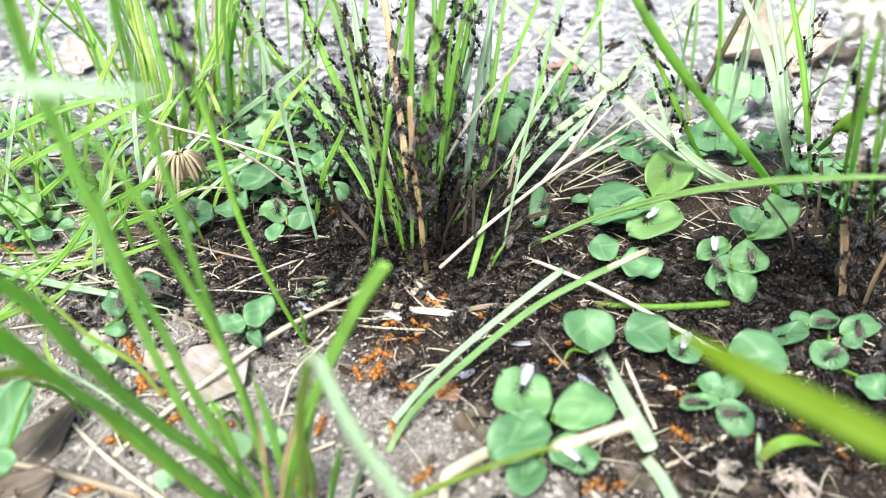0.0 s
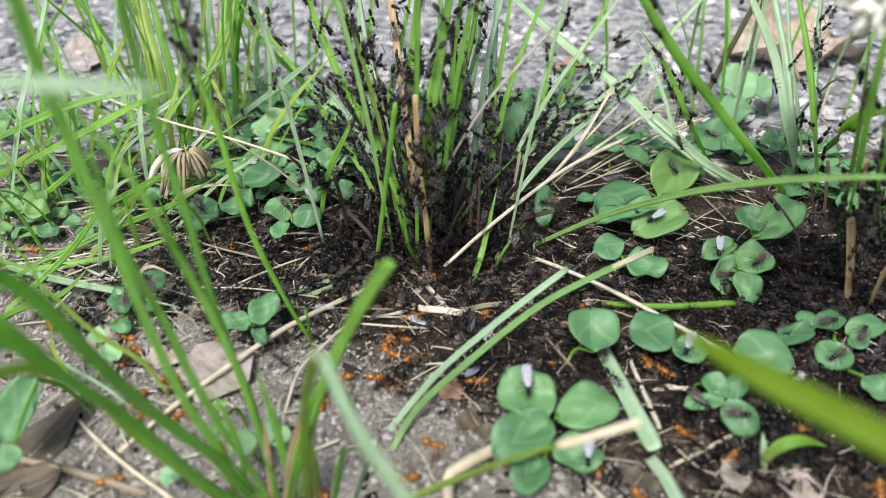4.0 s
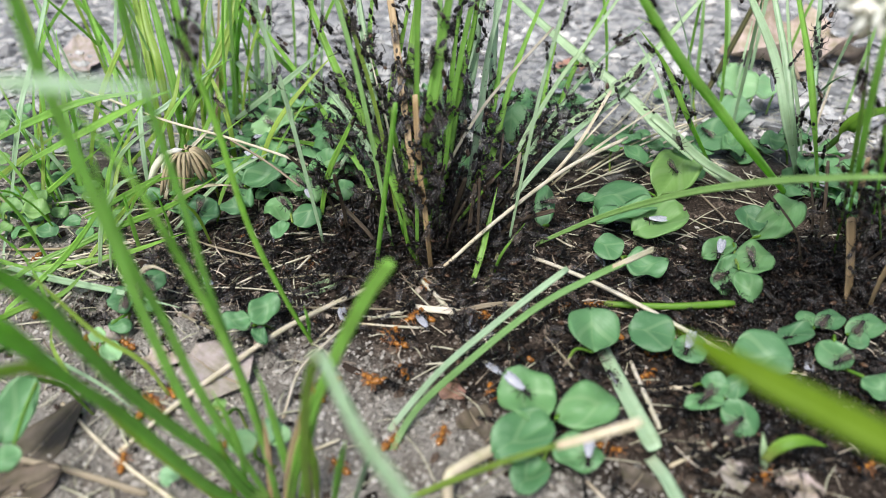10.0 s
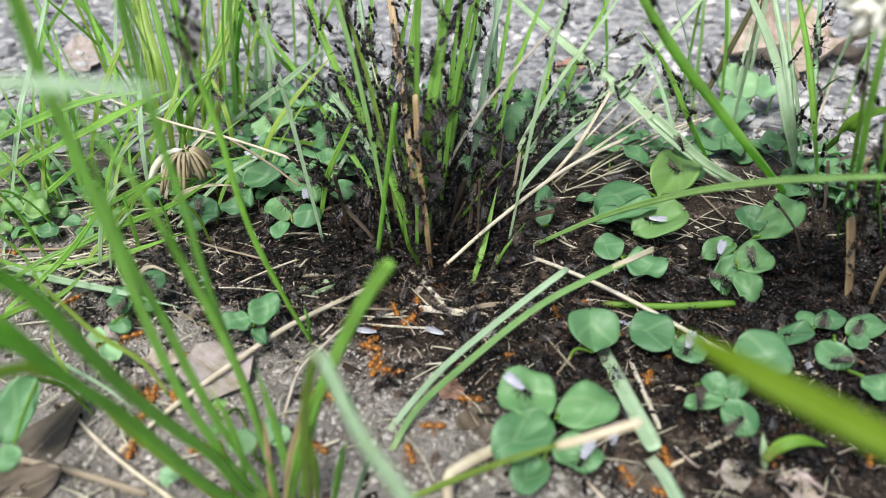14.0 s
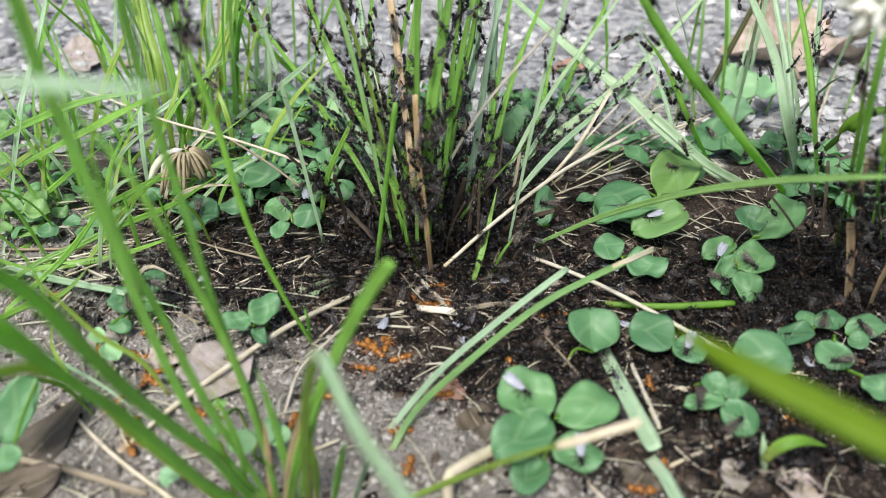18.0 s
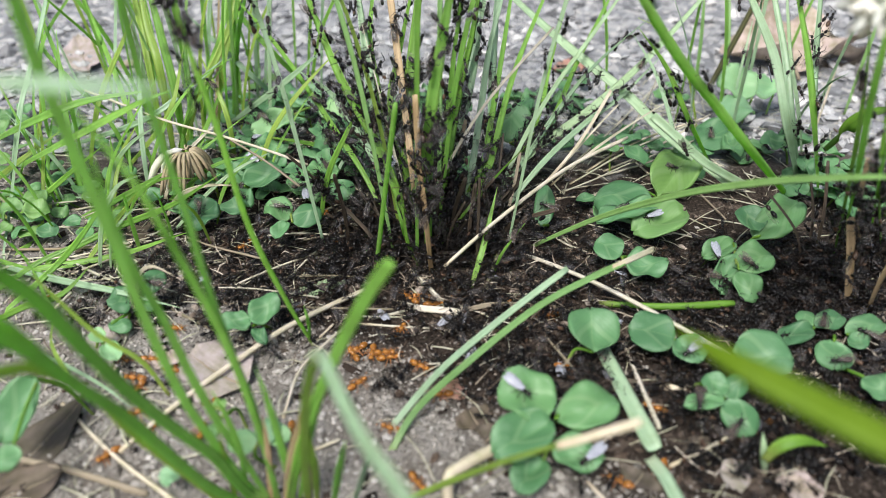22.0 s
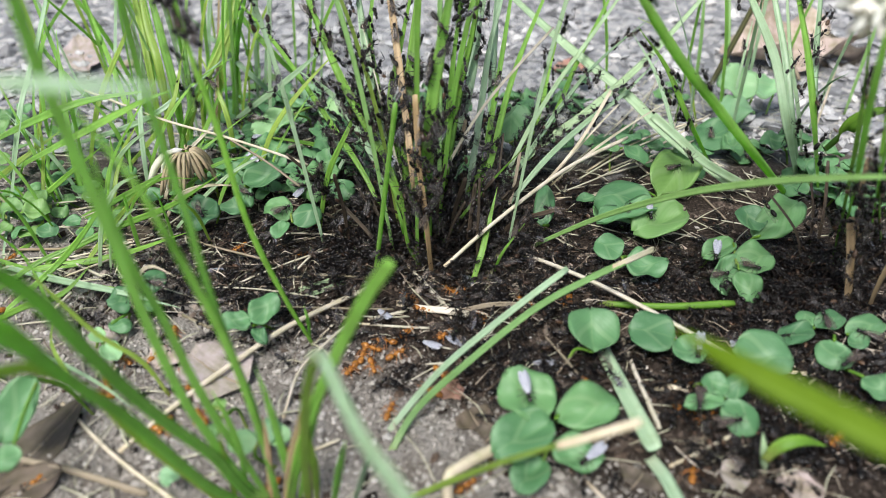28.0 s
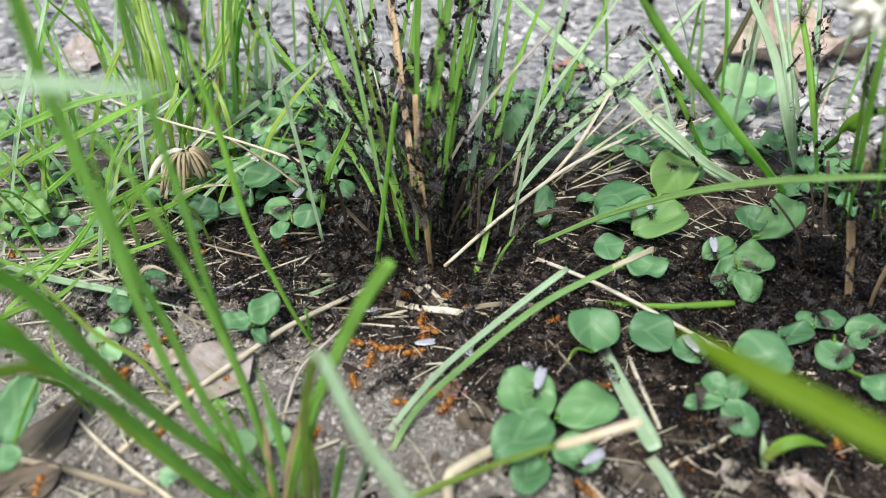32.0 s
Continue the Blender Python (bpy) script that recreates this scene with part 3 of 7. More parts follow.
def build_ground():
    xs, ys = spread(-230, 230, 1.7, 200000), spread(50, 420, 1.7, 200000)
    verts = [(x, y, ground_height(x, y)) for y in ys for x in xs]
    w = len(xs)
    faces = [(j * w + i, j * w + i + 1, (j + 1) * w + i + 1, (j + 1) * w + i) for j in range(len(ys) - 1) for i in range(w - 1)]
    ob = mesh_object("ground", verts, faces, SOIL)
    tagged(ob, "bare grey-brown soil running into grey gravelly asphalt", "ground", kind="structure")


build_ground()

# central grass tuft
tuft = plant("grass_tuft", (-3.3, 144.4, 0.0), "green grass tuft with brown sheaths, its base crowded with winged ants", "grass")
blade(tuft, "sheath", STRAW_ORANGE, 1.25, [(-2.7, 141.2, 0.0), (-3.4, 135.9, 14.1), (-4.2, 137.1, 22.9), (-5.1, 138.1, 31.3), (-5.6, 139.0, 46.5)], cut=True, perch=8)
blade(tuft, "sheath", STRAW_ORANGE, 1.90, [(-5.7, 156.7, 0.0), (-7.6, 157.6, 20.8), (-9.9, 169.7, 34.5), (-13.4, 189.2, 52.0), (-16.5, 206.8, 67.7)], cut=True, perch=12)
blade(tuft, "blade", GRASS, 2.24, [(-5.5, 149.2, 0.0), (-11.1, 149.3, 19.3), (-16.2, 154.3, 29.9), (-23.7, 160.6, 42.4), (-31.4, 171.3, 57.7), (-39.8, 183.0, 74.4)], perch=14)
blade(tuft, "blade", GRASS_DARK, 2.93, [(-6.9, 151.6, 0.0), (-8.6, 158.6, 18.7), (-8.6, 170.0, 31.4), (-7.6, 177.3, 40.2), (-6.0, 188.6, 52.8), (-3.9, 203.2, 69.2)], perch=8)
blade(tuft, "blade", GRASS, 2.64, [(-3.6, 148.0, 0.0), (-3.4, 141.0, 28.4), (-2.6, 139.9, 40.9), (-0.9, 141.8, 52.2), (1.5, 144.8, 65.2), (5.5, 149.6, 86.3)], perch=16)
blade(tuft, "blade", GRASS_PALE, 2.54, [(-0.6, 151.6, 0.0), (1.5, 160.4, 17.7), (3.9, 167.8, 24.8), (7.9, 182.9, 35.9), (10.3, 201.9, 49.1), (12.6, 219.8, 61.6)], perch=2)
blade(tuft, "blade", GRASS_PALE, 2.24, [(9.8, 162.0, 0.0), (12.6, 174.4, 13.4), (13.3, 191.3, 27.0), (15.6, 216.2, 45.1), (17.7, 238.5, 61.3)], perch=2)
blade(tuft, "blade", GRASS, 1.57, [(7.4, 156.7, 0.0), (9.5, 163.2, 11.3), (11.6, 174.8, 17.4), (15.9, 196.3, 30.7), (20.0, 218.2, 44.5), (23.7, 237.9, 56.9)], perch=4)
blade(tuft, "blade", GRASS, 1.67, [(6.6, 154.1, 0.0), (8.7, 159.0, 8.8), (12.9, 171.3, 15.9), (16.8, 184.9, 24.9), (21.6, 198.1, 33.3), (29.9, 216.2, 45.1), (37.8, 233.3, 56.3)], perch=4)
blade(tuft, "blade", STRAW, 0.70, [(-2.1, 162.0, 0.0), (-0.6, 159.6, 16.6), (2.6, 173.7, 29.8), (7.7, 197.8, 50.3), (12.4, 219.5, 68.7)], perch=2)
blade(tuft, "blade", STRAW, 0.80, [(-2.4, 163.0, 2.0), (0.8, 155.1, 20.6), (8.9, 168.4, 29.1), (16.5, 177.4, 35.0), (29.4, 194.4, 41.9)], cut=True, perch=1)
blade(tuft, "stem", GRASS, 1.18, [(-16.2, 140.8, 0.0), (-14.6, 140.8, 10.7), (-12.0, 141.0, 28.4), (-9.8, 141.8, 43.5)], round=True, cut=True, perch=1)
blade(tuft, "blade", GRASS_PALE, 2.64, [(-9.3, 156.7, 0.0), (-13.0, 158.6, 18.7), (-18.0, 174.5, 31.0), (-20.2, 185.8, 40.1), (-22.7, 198.8, 50.0), (-26.0, 216.1, 63.1)], perch=8)
blade(tuft, "blade", GRASS, 1.18, [(11.5, 167.5, 0.0), (23.3, 186.9, 10.3), (28.8, 200.8, 16.1), (32.5, 214.2, 24.8), (40.0, 239.6, 38.5), (46.7, 262.5, 50.8)], perch=4)
blade(tuft, "blade", GRASS, 1.47, [(9.9, 164.7, 0.0), (23.6, 181.5, 9.6), (32.7, 196.6, 17.1), (40.1, 212.2, 25.5), (53.5, 236.5, 39.3), (65.6, 258.4, 51.8)], perch=4)
blade(tuft, "blade", GRASS_PALE, 1.47, [(9.8, 162.0, 0.0), (22.4, 178.0, 11.5), (33.3, 191.9, 21.0), (44.8, 204.7, 28.7), (64.2, 220.9, 38.0)], perch=5)
blade(tuft, "blade", GRASS_PALE, 2.34, [(8.0, 154.1, 0.0), (20.1, 176.7, 9.6), (42.4, 193.3, 19.5), (60.3, 208.3, 28.7), (80.0, 227.9, 40.9), (97.7, 245.5, 52.0)], perch=6)
blade(tuft, "blade", GRASS, 1.57, [(-12.2, 156.7, 0.0), (-20.2, 166.6, 12.6), (-27.5, 177.0, 18.8), (-34.3, 186.8, 24.1), (-47.3, 205.3, 33.1), (-61.4, 222.9, 40.7), (-74.4, 239.1, 47.8)], perch=6)
blade(tuft, "blade", GRASS_PALE, 1.86, [(-8.7, 162.0, 0.0), (-20.5, 179.7, 14.0), (-30.5, 192.3, 23.3), (-42.9, 203.6, 27.1)], perch=5)
blade(tuft, "blade", GRASS, 1.57, [(-8.5, 154.1, 0.0), (-13.4, 165.5, 18.1), (-16.9, 179.9, 31.7), (-19.3, 191.5, 39.6), (-19.0, 203.9, 48.5), (-18.6, 221.7, 61.4)], perch=6)
blade(tuft, "blade", GRASS, 1.47, [(-7.1, 156.7, 0.0), (-11.9, 167.1, 22.1), (-13.3, 173.6, 31.4), (-11.3, 180.2, 39.1), (-8.5, 190.4, 50.2), (-4.5, 205.1, 66.1)], perch=6)
blade(tuft, "blade", GRASS_DARK, 1.76, [(-2.0, 156.7, 0.0), (0.8, 155.1, 20.6), (4.3, 170.5, 35.6), (7.2, 181.5, 44.5), (9.2, 191.7, 52.0), (12.7, 209.1, 64.9)], perch=6)
blade(tuft, "blade", GRASS_PALE, 1.18, [(-3.4, 151.6, 0.0), (-1.2, 156.2, 15.3), (2.3, 168.6, 26.0), (8.9, 187.5, 42.5), (11.6, 197.8, 50.3), (16.1, 215.0, 63.2)], perch=4)
blade(tuft, "blade", GRASS, 0.70, [(11.8, 139.9, 0.0), (13.0, 136.6, 8.2), (15.6, 138.8, 11.3), (19.0, 142.7, 13.4)], perch=1)
blade(tuft, "blade", GRASS_DARK, 1.00, [(-5.3, 144.0, 0.0), (-8.2, 141.7, 8.5), (-9.3, 143.6, 18.2)], perch=1)
blade(tuft, "blade", GRASS, 0.90, [(-8.8, 151.6, 0.0), (-9.5, 144.0, 11.8), (-11.3, 146.4, 18.7)], perch=1)
blade(tuft, "blade", GRASS_DARK, 0.80, [(-2.0, 149.2, 0.0), (4.9, 150.6, 10.7), (13.4, 159.6, 16.6), (22.5, 169.8, 20.7)], perch=3)
blade(tuft, "blade", STRAW, 0.70, [(-6.2, 151.6, 0.0), (-10.0, 153.5, 18.4), (-14.0, 162.8, 31.7), (-19.9, 179.2, 48.1)], perch=3)
blade(tuft, "blade", STRAW, 0.90, [(26.6, 175.9, 3.0), (32.4, 174.0, 12.8), (38.5, 181.7, 16.8), (47.0, 194.2, 24.2)], cut=True, perch=1)
blade(tuft, "blade", STRAW, 0.55, [(32.9, 183.5, 5.0), (40.8, 182.2, 17.5), (49.1, 191.9, 21.0)], cut=True)
blade(tuft, "blade", STRAW, 0.70, [(30.0, 178.0, 3.0), (39.2, 175.3, 14.6), (52.0, 185.3, 18.4), (68.7, 196.1, 23.4)], perch=1)
blade(tuft, "blade", GRASS_PALE, 1.60, [(12.8, 162.0, 0.0), (26.4, 173.6, 12.2), (40.0, 187.4, 17.9), (50.9, 197.0, 21.3), (66.2, 212.2, 29.0)], perch=3)
blade(tuft, "blade", GRASS_PALE, 1.30, [(11.4, 164.7, 0.0), (21.6, 180.6, 15.3), (32.0, 197.0, 24.7), (44.0, 213.1, 33.8), (53.8, 225.9, 41.5), (65.8, 241.6, 51.1)], perch=3)
blade(tuft, "blade", GRASS_PALE, 1.80, [(4.5, 156.7, 0.0), (7.4, 167.4, 13.8), (9.9, 181.3, 23.2), (12.7, 196.6, 34.6), (16.9, 211.6, 45.6), (21.8, 229.0, 58.2)], perch=3)

# broad pale blade and the stalks behind the clover
stalks = plant("grass_clump", (99.3, 182.6, 0.0), "upright green grass stalks with winged ants climbing them", "grass", "grass clumps on the soil")
blade(stalks, "blade", GRASS_PALE, 3.10, [(79.6, 174.2, 4.0), (62.2, 186.0, 14.3), (53.0, 198.9, 20.5), (36.8, 217.1, 29.0), (21.0, 240.1, 37.5), (6.8, 260.8, 45.1)], perch=3)
blade(stalks, "stem", GRASS, 2.10, [(96.2, 177.9, 0.0), (68.2, 142.4, 30.4), (55.1, 137.6, 44.4), (44.0, 133.7, 56.4), (36.0, 131.1, 66.6), (32.0, 129.9, 71.8), (18.7, 125.7, 88.9)], round=True, lo=0.3, perch=4)
blade(stalks, "blade", GRASS, 1.27, [(79.7, 192.6, 0.0), (60.1, 165.3, 28.3), (52.2, 165.2, 42.0), (43.8, 163.5, 51.9)], perch=4)
blade(stalks, "stem", STEM_OLIVE, 2.00, [(82.9, 219.4, 11.3), (86.5, 224.3, 14.9), (93.4, 233.8, 21.5), (106.6, 252.3, 34.0), (120.9, 271.7, 47.7)], round=True, cut=True, perch=1)
blade(stalks, "blade", GRASS_PALE, 2.34, [(102.2, 185.8, 0.0), (88.5, 174.1, 23.4), (84.7, 181.8, 37.8), (77.9, 191.7, 52.0), (69.9, 203.4, 68.8)], perch=5)
blade(stalks, "blade", GRASS_PALE, 1.96, [(103.8, 189.1, 0.0), (92.4, 177.8, 20.0), (90.6, 188.1, 34.7), (88.2, 200.9, 49.4), (85.5, 215.2, 65.9)], perch=4)
blade(stalks, "blade", GRASS, 1.86, [(104.4, 176.3, 0.0), (86.5, 156.8, 30.1), (82.2, 160.1, 45.3), (78.7, 167.2, 58.9), (73.8, 177.1, 77.9)], perch=5)
blade(stalks, "blade", GRASS_PALE, 1.96, [(105.3, 179.4, 0.0), (91.5, 168.4, 29.1), (90.8, 174.4, 41.3), (92.2, 183.5, 54.3), (94.1, 196.1, 72.2)], perch=4)
blade(stalks, "blade", GRASS_PALE, 1.27, [(106.5, 192.6, 0.0), (96.3, 185.0, 21.5), (96.0, 198.6, 33.9), (96.9, 212.1, 46.2), (98.0, 228.3, 61.0)], perch=3)
blade(stalks, "blade", STRAW, 0.90, [(120.0, 217.1, 0.0), (120.9, 218.4, 8.2), (125.4, 225.7, 18.6), (130.4, 233.4, 27.8)])
blade(stalks, "blade", GRASS_PALE, 2.60, [(84.0, 177.4, 3.0), (70.0, 173.6, 12.2), (62.5, 177.4, 17.7), (56.3, 182.7, 21.8)], cut=True, perch=2)
blade(stalks, "blade", GRASS_PALE, 1.30, [(67.1, 182.6, 0.0), (63.8, 186.9, 15.6), (59.9, 198.8, 27.3), (54.6, 209.2, 35.1)], perch=1)
edge = plant("grass_clump", (102.4, 144.4, 0.0), "grass stalks with brown dry sheaths thick with winged ants", "grass", "grass clumps on the soil")
blade(edge, "blade", GRASS, 1.30, [(101.2, 154.1, 0.0), (75.3, 117.2, 38.0), (68.4, 110.2, 57.7), (65.9, 108.5, 72.6), (62.3, 105.9, 94.2)], perch=5)
blade(edge, "blade", GRASS, 1.50, [(109.6, 156.7, 0.0), (76.1, 112.8, 43.9), (70.0, 106.1, 62.2), (63.5, 98.8, 81.9)], perch=6)
blade(edge, "blade", GRASS_DARK, 3.52, [(103.3, 179.1, 14.0), (97.4, 163.7, 26.0), (98.3, 158.5, 32.5), (100.1, 148.7, 39.4), (103.2, 130.9, 52.0)], perch=3)
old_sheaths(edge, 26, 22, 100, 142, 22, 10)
blade(edge, "sheath", STRAW_ORANGE, 2.00, [(90.4, 127.7, -0.0), (87.1, 127.4, 12.5), (82.9, 126.6, 25.2)], cut=True, perch=4)
blade(edge, "sheath", STRAW_ORANGE, 2.00, [(94.1, 126.2, 0.0), (91.6, 123.1, 9.8), (91.5, 122.3, 19.1), (91.3, 120.5, 41.0)], cut=True, perch=3)
blade(edge, "sheath", STRAW_ORANGE, 1.60, [(102.1, 146.8, 0.0), (90.3, 136.8, 22.4), (86.3, 133.5, 35.1)], cut=True, perch=5)
blade(edge, "stem", GRASS_DARK, 1.30, [(94.2, 144.4, 0.0), (82.3, 130.2, 30.4), (77.2, 127.9, 53.2), (74.2, 127.4, 64.8)], perch=5)
blade(edge, "blade", GRASS_DARK, 1.20, [(108.8, 149.2, 0.0), (82.7, 121.5, 35.5), (78.1, 120.3, 51.1), (71.9, 118.6, 72.1)], perch=6)

# foreground clump
near = plant("grass_clump", (-24.8, 75.4, 0.0), "bright green grass clump with long arching blades, out on bare soil", "grass", "grass clumps on the soil")
blade(near, "blade", GRASS_LIT, 1.50, [(-29.9, 77.5, 0.0), (-32.5, 76.5, 6.6), (-36.4, 76.6, 18.2), (-38.5, 76.7, 25.5), (-40.0, 77.0, 34.3), (-41.3, 77.3, 45.1), (-41.9, 77.3, 52.7), (-42.4, 77.1, 59.7), (-42.9, 76.3, 69.2), (-43.0, 75.3, 75.9), (-42.2, 73.6, 84.4), (-40.4, 70.2, 94.6)], cut=True, facing=(0.45, -0.6, 0.66))
blade(near, "blade", GRASS_LIT, 1.30, [(-29.1, 77.3, 0.0), (-32.0, 77.4, 10.9), (-34.8, 77.8, 19.3), (-37.3, 78.5, 28.5), (-39.3, 79.2, 38.2), (-41.7, 79.5, 47.9), (-42.4, 79.7, 54.7), (-42.7, 79.9, 62.0), (-42.8, 79.9, 66.6)], facing=(0.45, -0.6, 0.66))
blade(near, "blade", GRASS_LIT, 1.20, [(-28.0, 77.5, 0.0), (-27.9, 77.4, 4.1), (-28.4, 78.0, 11.1), (-29.4, 79.2, 22.2), (-31.0, 79.9, 30.8), (-32.4, 80.7, 40.3), (-33.3, 81.3, 49.0), (-33.6, 81.6, 54.0), (-34.7, 81.7, 65.0), (-35.1, 81.4, 74.8), (-35.0, 80.8, 82.3), (-34.3, 79.5, 90.5)], cut=True, facing=(0.45, -0.6, 0.66))
blade(near, "blade", GRASS_LIT, 1.15, [(-27.6, 77.5, 0.0), (-28.4, 78.0, 11.7), (-30.0, 78.8, 26.1), (-32.0, 79.4, 36.8), (-33.6, 78.9, 44.8), (-34.4, 77.6, 51.2), (-34.8, 75.9, 56.6), (-36.4, 75.3, 63.3), (-39.2, 74.8, 69.8), (-41.0, 73.5, 75.0), (-42.2, 72.0, 79.9)], facing=(0.45, -0.6, 0.66))
blade(near, "blade", GRASS_LIT, 1.96, [(-31.3, 77.2, 0.0), (-33.0, 73.8, 10.8), (-34.3, 72.4, 17.5), (-37.7, 68.9, 28.5), (-39.9, 65.7, 38.5), (-41.0, 61.9, 49.6), (-41.1, 58.2, 58.6), (-41.3, 54.8, 64.4), (-41.1, 50.5, 70.0)], cut=True, facing=(0.45, -0.6, 0.66))
blade(near, "blade", GRASS_LIT, 1.68, [(-33.6, 77.0, 0.0), (-36.3, 72.6, 10.1), (-38.5, 70.1, 19.1), (-41.1, 66.3, 32.4), (-43.0, 62.5, 41.7), (-43.9, 58.7, 50.3), (-44.3, 55.3, 56.3), (-44.2, 50.6, 63.2)], cut=True, facing=(0.45, -0.6, 0.66))
blade(near, "blade", GRASS_LIME, 1.50, [(-36.4, 76.9, 0.0), (-39.4, 72.9, 12.7), (-43.3, 69.2, 26.9), (-44.5, 67.4, 34.4), (-46.3, 64.5, 41.7), (-47.8, 61.7, 46.0), (-48.8, 58.8, 48.3), (-49.7, 54.5, 51.4)], cut=True, facing=(0.45, -0.6, 0.66))
blade(near, "blade", GRASS_LIT, 1.28, [(-36.9, 76.9, 0.0), (-40.5, 71.7, 17.9), (-43.6, 67.6, 32.7), (-45.4, 64.2, 42.1), (-46.1, 60.6, 51.5), (-46.4, 58.8, 55.2), (-46.6, 55.8, 60.2)], cut=True, facing=(0.45, -0.6, 0.66))
blade(near, "blade", GRASS_LIME, 0.90, [(-50.1, 95.2, 6.6), (-53.5, 95.7, 14.6), (-59.7, 95.5, 21.4), (-65.2, 96.2, 29.6), (-68.4, 96.8, 35.0)], facing=(0.45, -0.6, 0.66))
blade(near, "blade", GRASS_LIT, 1.90, [(-25.9, 77.5, 0.0), (-22.0, 75.7, 15.8), (-17.6, 75.0, 28.9), (-13.5, 74.0, 39.2), (-9.9, 72.8, 47.4), (-6.3, 71.3, 54.4)], cut=True, facing=(0.45, -0.6, 0.66))
blade(near, "blade", GRASS_LIME, 1.50, [(-22.8, 77.5, 0.0), (-21.0, 73.2, 15.3), (-18.8, 69.2, 30.5), (-16.7, 66.3, 40.3), (-15.3, 64.5, 44.8)], cut=True, facing=(0.3, -0.7, 0.6))
blade(near, "blade", GRASS_PALE, 1.90, [(-15.7, 64.8, 44.2), (-14.7, 64.0, 45.8), (-13.3, 61.3, 47.1), (-10.6, 54.8, 48.3), (-7.5, 47.6, 50.3), (-3.4, 39.7, 52.8), (-1.1, 34.8, 54.6)], cut=True)
blade(near, "blade", GRASS_LIT, 1.30, [(-25.1, 77.4, 0.0), (-25.2, 77.0, 10.3), (-26.4, 78.0, 22.2), (-27.5, 78.5, 29.9)], facing=(0.45, -0.6, 0.66))
blade(near, "sheath", STRAW_ORANGE, 1.30, [(-26.5, 77.3, 0.0), (-24.2, 76.3, 11.2), (-22.3, 77.0, 18.3), (-20.6, 77.6, 25.0)])
blade(near, "sheath", STRAW_ORANGE, 1.00, [(-29.0, 77.6, 0.0), (-28.0, 78.0, 11.7), (-28.0, 78.9, 19.9)])
blade(near, "sheath", STRAW_BROWN, 1.20, [(-22.5, 77.5, 0.0), (-21.7, 76.6, 9.3), (-22.4, 76.9, 17.1)])
blade(near, "blade", GRASS_LIME, 1.40, [(-21.3, 77.3, 0.0), (-20.3, 75.4, 10.8), (-20.7, 75.3, 20.2), (-19.6, 75.2, 28.6)], facing=(0.45, -0.6, 0.66))
blade(near, "blade", GRASS_LIT, 1.50, [(-18.4, 77.0, 0.0), (-16.0, 72.9, 14.0), (-14.0, 71.0, 22.6)], facing=(0.45, -0.6, 0.66))
blade(near, "blade", GRASS_PALE, 1.50, [(-15.1, 76.8, 0.0), (-12.4, 72.6, 13.1), (-9.9, 69.7, 24.3)], facing=(0.45, -0.6, 0.66))
blade(near, "blade", GRASS_LIT, 1.00, [(-32.7, 77.3, 0.0), (-32.1, 77.2, 12.7), (-33.4, 77.8, 21.1), (-34.7, 78.1, 25.7)], facing=(0.45, -0.6, 0.66))
blade(near, "blade", GRASS_LIT, 1.10, [(-24.2, 77.4, 0.0), (-21.0, 76.3, 15.2), (-18.3, 76.3, 25.2), (-15.5, 76.1, 33.4)], facing=(0.45, -0.6, 0.66))
blade(near, "blade", GRASS_LIME, 0.90, [(-34.6, 77.2, 0.0), (-34.3, 76.0, 11.4), (-34.2, 76.0, 19.3)], facing=(0.45, -0.6, 0.66))
blade(near, "stem", GRASS, 1.20, [(-27.3, 115.8, 0.0), (-31.2, 113.9, 14.1), (-35.9, 113.9, 31.5), (-38.5, 114.9, 50.4), (-40.4, 115.2, 61.4), (-42.7, 117.3, 73.0), (-46.8, 121.0, 94.2)], lo=0.5, round=True, perch=5)
blade(near, "blade", GRASS_LIT, 0.88, [(-28.3, 117.0, 0.0), (-27.1, 112.8, 9.1), (-27.6, 113.2, 13.2)], facing=(0.45, -0.6, 0.66))
pair = plant("grass_clump", (-9.5, 90.6, 0.0), "two slim green grass blades leaning low over the soil", "grass", "grass clumps on the soil")
blade(pair, "blade", GRASS_PALE, 1.4, [(-10.6, 91.7, 0.0), (-4.2, 98.4, 4.2), (1.6, 104.8, 6.3), (13.2, 114.6, 9.9), (25.9, 123.0, 15.0)], cut=True)
blade(pair, "blade", GRASS_COOL, 1.5, [(-9.5, 87.5, 0.0), (-4.6, 94.6, 4.0), (5.0, 103.9, 6.8), (18.8, 114.5, 11.4), (31.0, 121.2, 14.1), (37.9, 124.5, 15.3)], cut=True)
blade(pair, "sheath", STRAW, 1.45, [(35.3, 123.3, 15.0), (39.8, 125.4, 15.9), (44.5, 127.5, 16.8)], cut=True)
low = plant("grass_clump", (-8.9, 75.9, 0.0), "slim green grass blade arching low over clover", "grass", "grass clumps on the soil")
blade(low, "blade", GRASS_LIME, 1.25, [(-9.8, 75.9, 0.0), (3.1, 72.0, 13.6), (13.5, 66.4, 26.4), (25.1, 62.8, 35.3)])
blade(low, "sheath", STRAW, 1.25, [(15.0, 64.9, 28.7), (20.2, 63.5, 32.8), (24.5, 62.3, 36.3)], cut=True)
thick = plant("grass_clump", (80.4, 75.4, 0.0), "thick dark green grass blade hanging in close over clover", "grass", "grass clumps on the soil")
blade(thick, "blade", GRASS_DEEP, 2.90, [(84.8, 73.3, 0.0), (46.2, 32.0, 57.6), (34.2, 38.2, 61.2), (29.7, 42.1, 61.5), (25.6, 45.0, 62.2), (23.2, 48.4, 61.7), (21.2, 51.5, 61.1)], facing=(-0.5, -0.6, 0.66))
